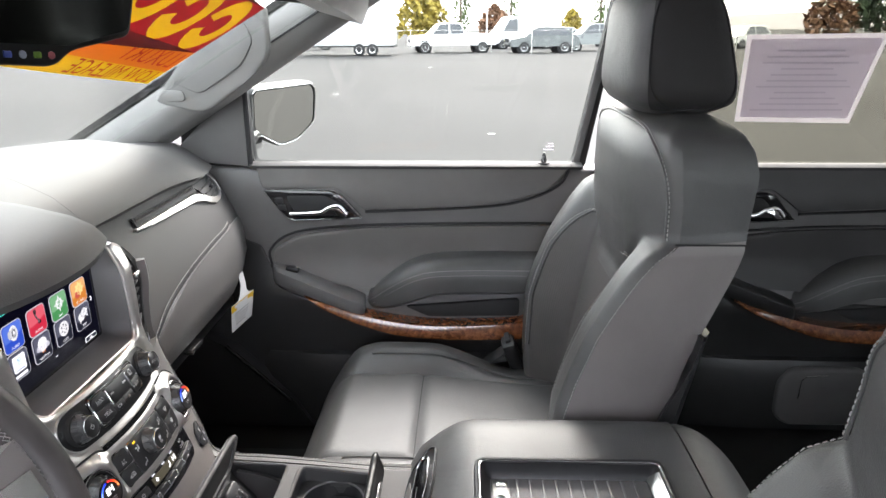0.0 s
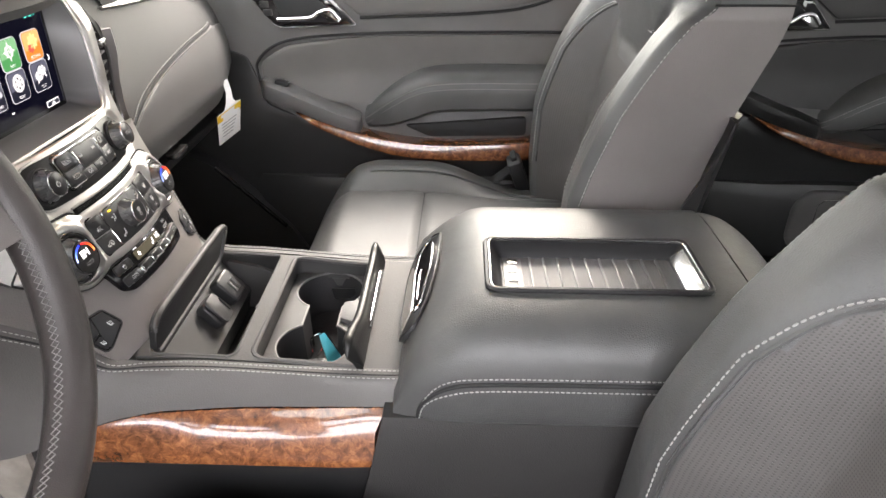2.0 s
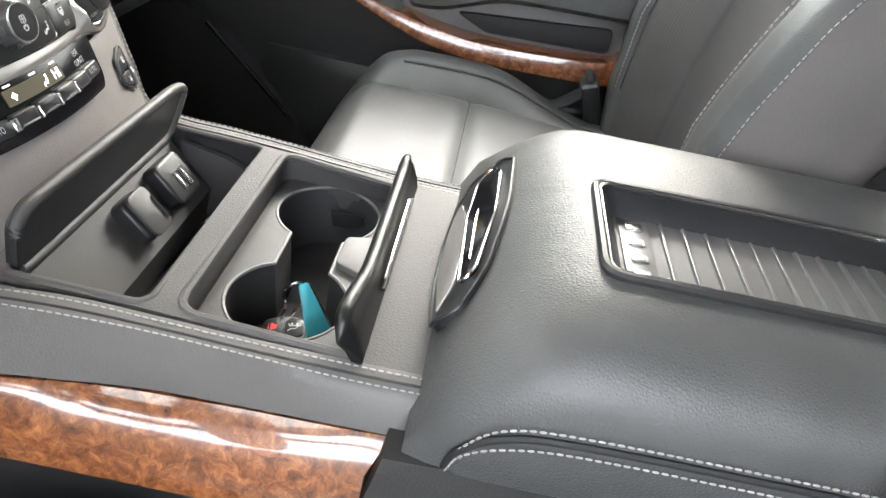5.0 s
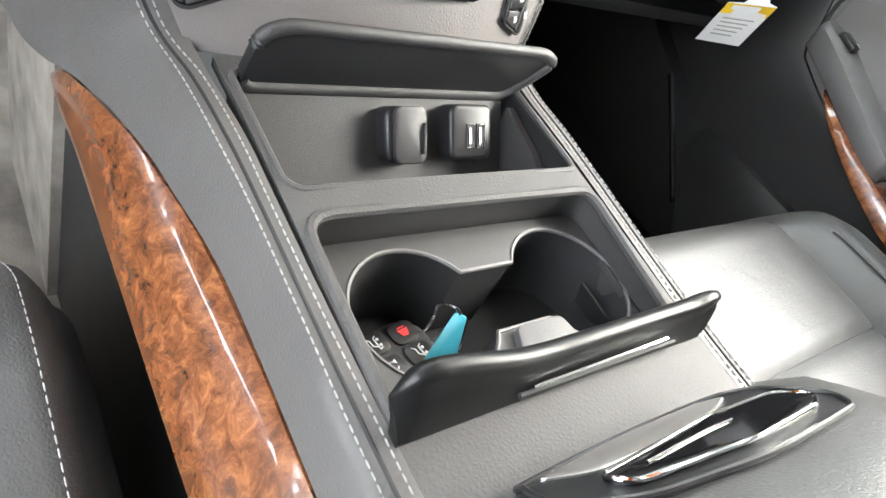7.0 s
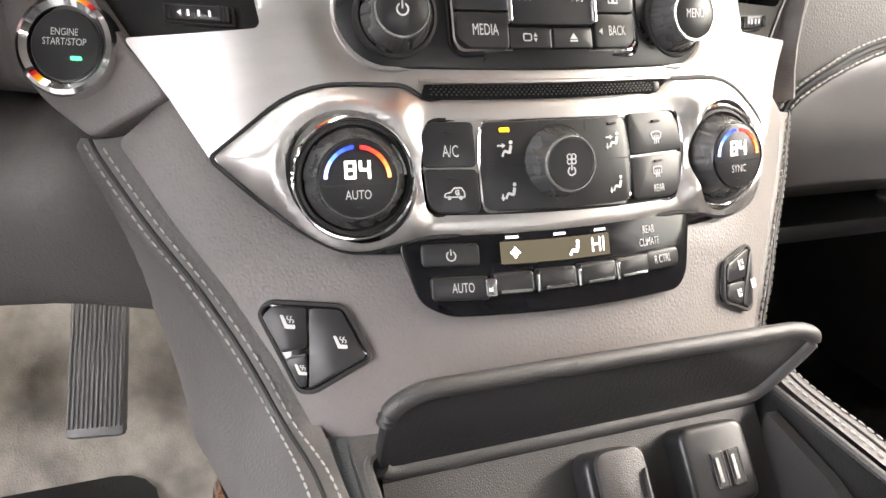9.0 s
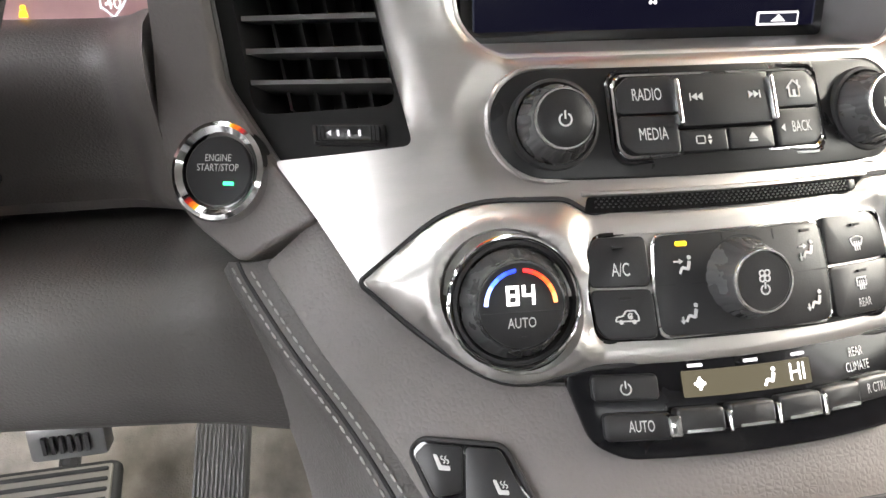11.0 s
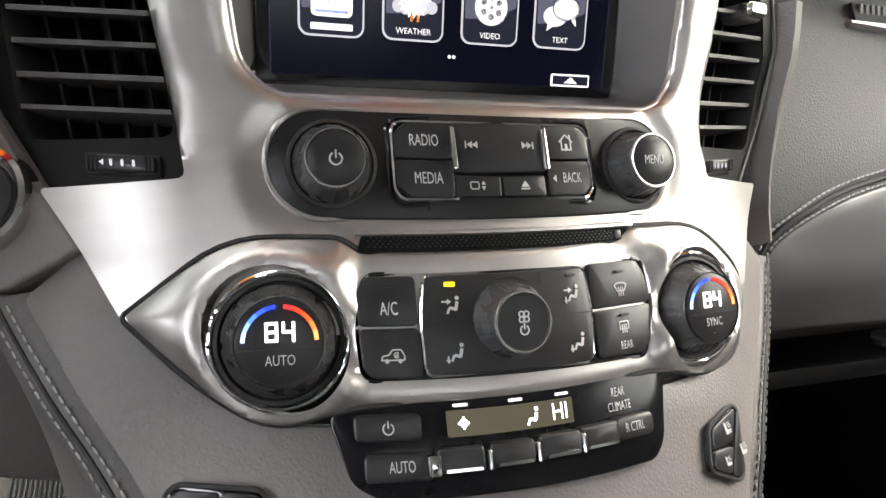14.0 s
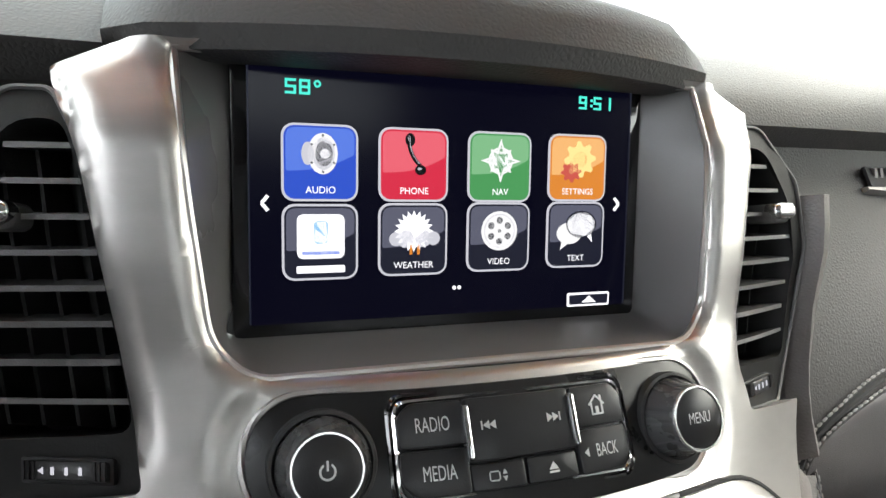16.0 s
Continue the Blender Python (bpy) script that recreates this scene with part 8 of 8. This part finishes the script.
# ---- rear bench ----
rb = thing("rear_bench", "dark leather rear bench seat", "car seat")
part("cushion", rbox(0.50, 1.30, 0.22, 0.05, 4, m=pose(1.22, 0, 0.78)), LEATHER, rb)
part("backrest", rbox(0.16, 1.30, 0.62, 0.06, 4, m=pose(1.55, 0, 1.10, 0, 14, 0)), LEATHER, rb)

# ---- seat belt buckle beside the passenger seat ----
bk = thing("seat_belt_buckle", "black seat belt buckle and strap beside the seat", "seat belt")
part("buckle", rbox(0.03, 0.045, 0.075, 0.008, 2, m=pose(0.13, 0.665, 0.835, 12, -20, 0)), PLASTIC_LOW, bk)
part("button", rbox(0.012, 0.032, 0.010, 0.002, 1, m=pose(0.118, 0.662, 0.873, 12, -20, 0)), RUBBER, bk)
part("strap", rbox(0.16, 0.045, 0.004, 0.001, 1, m=pose(0.06, 0.668, 0.80, 0, -38, 0)), RUBBER, bk)

# ---- the car lot ----
PAINT = {"white": mat("white_paint", (0.52, 0.52, 0.515), 0.35, coat=0.6, var=0.03, vscale=2), "green": mat("grey_green_paint", (0.030, 0.038, 0.036), 0.25, coat=0.8, var=0.05, vscale=2),
         "silver": mat("silver_paint", (0.11, 0.12, 0.12), 0.3, coat=0.6, metal=0.2, var=0.05, vscale=2), "dark": mat("dark_paint", (0.012, 0.012, 0.014), 0.25, coat=0.8, var=0.05, vscale=2)}
DARKGLASS = mat("dark_vehicle_glass", (0.02, 0.025, 0.03), 0.05, coat=0.5, var=0.1)


def vehicle(name, label, colour, x, y, heading, length=4.7, height=1.75, width=1.9, bed=False, van=False):
    v = thing(name, label, "car", "parked vehicles", at=(x, y, 0))
    v.rotation_euler = (0, 0, radians(heading))
    L, H, W = length / 2, height, width / 2
    if bed:
        prof = [(-L, 0.45), (-L, 0.95), (-L + 0.1, 1.10), (-L + 1.3, 1.20), (-L + 1.9, H - 0.1), (-L + 2.3, H), (-L + 3.4, H), (-L + 3.75, 1.25), (L, 1.25), (L, 0.5)]
        win = [[(-L + 1.5, 1.22), (-L + 1.98, H - 0.14), (-L + 2.55, H - 0.1), (-L + 2.55, 1.24)], [(-L + 2.65, 1.24), (-L + 2.65, H - 0.1), (-L + 3.35, H - 0.1), (-L + 3.6, 1.26)]]
    elif van:
        prof = [(-L, 0.45), (-L, 1.0), (-L + 0.7, 1.3), (-L + 1.5, H - 0.1), (-L + 2.0, H), (L - 0.1, H), (L, H - 0.15), (L, 0.5)]
        win = [[(-L + 0.95, 1.35), (-L + 1.55, H - 0.25), (-L + 2.2, H - 0.25), (-L + 2.2, 1.35)]]
    else:
        prof = [(-L, 0.40), (-L, 0.80), (-L + 0.15, 0.92), (-L + 1.05, 1.05), (-L + 1.75, H - 0.06), (-L + 2.3, H), (L - 0.9, H - 0.06), (L - 0.25, 1.12), (L, 0.95), (L, 0.45)]
        win = [[(-L + 1.30, 1.10), (-L + 1.85, H - 0.12), (-L + 2.35, H - 0.08), (-L + 2.35, 1.10)], [(-L + 2.45, 1.10), (-L + 2.45, H - 0.08), (L - 1.0, H - 0.14), (L - 0.55, 1.14)]]
    rings = []
    for s, k in ((-1, 0.90), (-0.96, 1.0), (0.96, 1.0), (1, 0.90)):
        rings.append([(px * (0.99 if abs(s) == 1 else 1), s * W * (1 - 0.16 * smooth(1.0, H, pz)), pz if abs(s) < 1 else 0.42 + (pz - 0.42) * 0.985) for px, pz in rpoly(prof, 0.12, 3)])
    part("body", loft(rings), PAINT[colour], v)
    for s in (-1, 1):
        for w in win:
            part("window", flat(rpoly(w, 0.05, 2), 0, 0.02, fn=lambda a, b, n: (a, s * (W * (1 - 0.16 * smooth(1.0, H, b)) - 0.008 + n), b)), DARKGLASS, v)
        for wx in (-L + 0.95, L - 1.0):
            m = Matrix.Translation((wx, s * (W - 0.10), 0.36)) @ Euler((radians(-90 * s), 0, 0)).to_matrix().to_4x4()
            wl = part("wheel", lathe([(0.36, -0.11), (0.37, 0), (0.36, 0.10), (0.25, 0.115)], 24, m), RUBBER, v)
            part("rim", lathe([(0.25, 0.09), (0.24, 0.118), (0.08, 0.10), (0.06, 0.125), (0.001, 0.125)], 20, m), DULLCHROME, wl)
            part("wheel_arch", lathe([(0.45, -0.2), (0.45, 0.075), (0.40, 0.082), (0.38, 0.0)], 24, m), RUBBER, v)
        part("headlamp", rbox(0.12, 0.32, 0.14, 0.03, m=pose(-L + 0.06, s * (W - 0.30), 0.86)), DULLCHROME, v)
    part("grille", rbox(0.06, W * 1.0, 0.26, 0.03, m=pose(-L + 0.01, 0, 0.80)), RUBBER, v)
    part("bumper", rbox(0.14, W * 1.9, 0.18, 0.05, m=pose(-L + 0.02, 0, 0.50)), RUBBER if colour != "white" else PAINT["white"], v)
    return v


vehicle("pickup_truck", "white crew-cab pickup truck parked in the row", "white", -1.0, 47, 12, 5.9, 1.95, 2.0, bed=True)
vehicle("suv", "dark grey-green crossover parked in the row", "green", 5.0, 46, 10, 4.7, 1.68)
vehicle("suv", "silver-green pickup parked behind the row", "silver", 9.4, 50, 8, 5.4, 1.9, bed=True)
vehicle("van", "white cargo van parked behind the row", "white", 4.4, 56, 20, 5.8, 2.5, 2.0, van=True)
vehicle("suv", "white utility vehicle parked at the row's end", "white", -13.6, 44, 0, 4.9, 1.85)
vehicle("suv", "white utility vehicle parked far off", "white", 22.3, 56, 30, 4.6, 1.75)
vehicle("suv", "dark pickup parked behind the trailer", "dark", -13.0, 54, 10, 5.6, 1.95, bed=True)
vehicle("suv", "silver crossover parked at the back", "silver", 7.6, 60, 15, 4.6, 1.7)
vehicle("suv", "white crossover parked at the back", "white", 13.5, 62, 10, 4.6, 1.75)
tr = thing("box_trailer", "tall white enclosed box trailer on twin axles", "trailer", "parked vehicles", at=(-7.2, 42, 0))
part("box", rbox(5.6, 2.4, 2.75, 0.06, 2, m=pose(0, 0, 1.95)), PAINT["white"], tr)
part("skirt", rbox(5.7, 2.3, 0.12, 0.02, m=pose(0, 0, 0.56)), RUBBER, tr)
for wx in (0.75, 1.55):
    m = Matrix.Translation((wx, -1.12, 0.36)) @ Euler((radians(90), 0, 0)).to_matrix().to_4x4()
    wl = part("wheel", lathe([(0.34, -0.11), (0.36, 0), (0.34, 0.10), (0.22, 0.115)], 24, m), RUBBER, tr)
    part("rim", lathe([(0.22, 0.09), (0.20, 0.12), (0.001, 0.10)], 18, m), DULLCHROME, tr)
part("drawbar", tube([(-2.8, 0, 0.55), (-4.2, 0, 0.5)], 0.06, 8), RUBBER, tr)
part("jack", tube([(-3.8, 0, 0.02), (-3.8, 0, 0.9)], 0.05, 8), DULLCHROME, tr)

LEAF = {"green": mat("cypress_leaf", (0.06, 0.085, 0.025), 0.8, var=0.4, vscale=1.5), "yellow": mat("autumn_leaf", (0.26, 0.20, 0.03), 0.8, var=0.4, vscale=1.5),
        "pine": mat("pine_needle", (0.035, 0.055, 0.025), 0.8, var=0.4, vscale=1.5), "red": mat("russet_leaf", (0.16, 0.08, 0.04), 0.8, var=0.4, vscale=1.5)}
BARK = mat("bark", (0.10, 0.075, 0.05), 0.9, bump=0.8, bscale=20, var=0.3)


def tree(label, x, y, h, r, kind, shape):
    t = thing("tree", label, "tree", "trees behind the lot", at=(x, y, 0))
    part("trunk", loft([[(0.18 * k * math.cos(a), 0.18 * k * math.sin(a), z) for a in np.linspace(0, 6.283, 9)[:-1]] for z, k in ((0, 1.2), (h * 0.3, 0.9), (h * 0.9, 0.2))]), BARK, t)
    rng = random.Random(int(x * 10 + y))
    verts, faces = [], []
    for i in range(650):
        z = h * (0.12 + 0.88 * rng.random())
        k = (z / h)
        rr = r * (math.sin(math.pi * min(1, 0.12 + 0.88 * k) ** 0.8) ** 0.7 if shape == "round" else (1 - k) ** 0.7 + 0.08 if shape == "cone" else (0.55 + 0.45 * math.sin(math.pi * k ** 0.7)) * (1 - 0.8 * smooth(0.75, 1, k)))
        a, q = rng.random() * 6.283, rng.random() ** 0.5
        c = Vector((rr * q * math.cos(a), rr * q * math.sin(a), z))
        s = 0.12 * r + 0.25 * rng.random() * r * 0.6
        d1 = Vector((rng.uniform(-1, 1), rng.uniform(-1, 1), rng.uniform(-0.5, 1.2))).normalized() * s
        d2 = Vector((rng.uniform(-1, 1), rng.uniform(-1, 1), rng.uniform(-1, 1))).normalized() * s * 0.6
        b = len(verts)
        verts += [c - d1, c + d2, c + d1, c - d2]
        faces.append((b, b + 1, b + 2, b + 3))
    me = bpy.data.meshes.new("crown")
    me.from_pydata(verts, [], faces)
    me.materials.append(LEAF[kind])
    cr = new("crown", me)
    cr.parent = t


tree("tall narrow green cypress behind the parked cars", -0.8, 92, 12, 1.3, "green", "column")
tree("tall narrow green cypress behind the parked cars", 6.0, 95, 12, 1.3, "green", "column")
tree("tall narrow green cypress behind the parked cars", 17.5, 92, 12.5, 1.3, "green", "column")
tree("tall narrow green cypress behind the parked cars", 21.5, 95, 12, 1.3, "green", "column")
tree("yellowing autumn tree behind the trailer", -6.0, 85, 6.5, 2.6, "yellow", "round")
tree("yellowing autumn tree behind the trailer", -4.0, 88, 5.2, 2.0, "yellow", "round")
tree("low russet shrub behind the cars", 3.6, 90, 4.4, 2.2, "red", "round")
tree("low yellow shrub behind the cars", 13.2, 88, 3.8, 1.6, "yellow", "round")
tree("russet tree beside the pine", 36.0, 70, 5.6, 2.4, "red", "round")
tree("dark green pine at the edge of the lot", 40.5, 70, 9.5, 3.4, "pine", "cone")
tree("russet tree beside the pine", 47.0, 74, 5.0, 2.8, "red", "round")
sg = thing("lot_sign", "red painted sign panel with yellow stripes", "sign", at=(45.0, 68, 0))
part("panel", rbox(4.2, 0.3, 1.3, 0.05, m=pose(0, 0, 1.75)), mat("red_sign", (0.55, 0.03, 0.03), 0.4, var=0.05), sg)
for z in (1.55, 1.95):
    part("stripe", rbox(3.0, 0.02, 0.14, 0.01, m=pose(0, -0.16, z)), mat("sign_yellow", (0.7, 0.42, 0.03), 0.5), sg)
for px in (-1.6, 1.6):
    part("post", tube([(px, 0, 0), (px, 0, 1.2)], 0.08, 8), DULLCHROME, sg)
for i, (px, py) in enumerate(((2.2, 75), (10.5, 78), (15.8, 80), (25, 70))):
    lp = thing("lamp_post", "thin grey lamp post behind the parked cars", "lamp post", "lamp posts", at=(px, py, 0))
    part("pole", tube([(0, 0, 0), (0, 0, 8), (0, 0, 9)], 0.09, 8), DULLCHROME, lp)
    part("arm", tube([(0, 0, 9), (0.8, 0, 9.1)], 0.05, 6), DULLCHROME, lp)
fence = thing("lot_fence", "thin wire fence with grey posts along the lot", "fence", at=(0, 44.2, 0))
for i in range(16):
    part("post", tube([(-14 + 2.6 * i, 0, 0), (-14 + 2.6 * i, 0, 1.5)], 0.03, 6), DULLCHROME, fence)
part("wire", tube([(-14, 0, 1.45), (25, 0, 1.45)], 0.012, 5), DULLCHROME, fence)
# low hills far off
HILL = mat("hazy_hill", (0.24, 0.22, 0.22), 0.95, var=0.15, vscale=0.01)
bm = loft([[(x, 900 + d, hh * (6 + 26 * smooth(50, 420, x) * (0.7 + 0.3 * math.sin(x * 0.013)) + 3 * math.sin(x * 0.02))) for x in range(-700, 1300, 40)] for d, hh in ((0, -0.02), (60, 0.6), (160, 1.0), (300, 0.3))], closed=False, caps=False)
solid("hills", bm, HILL, "low hazy hills on the horizon", "hills", kind="structure")
for i, (px, py, s) in enumerate(((0.4, 9.5, 1), (-3.2, 16, 1.3), (2.6, 7.2, 0.8), (5.2, 14, 1.2), (-1.5, 28, 1.5), (9, 22, 1.5))):
    lf = thing("paper_scrap", "small pale scrap lying on the asphalt", "litter", "scraps on the lot", at=(px, py, 0.002))
    part("scrap", flat(rpoly([(-0.06 * s, -0.02), (0.05 * s, -0.03), (0.07 * s, 0.02), (-0.03 * s, 0.035)], 0.01), 0, 0.006, 0.002, fn=lambda u, v, n: (u, v, n)), PAPER, lf)
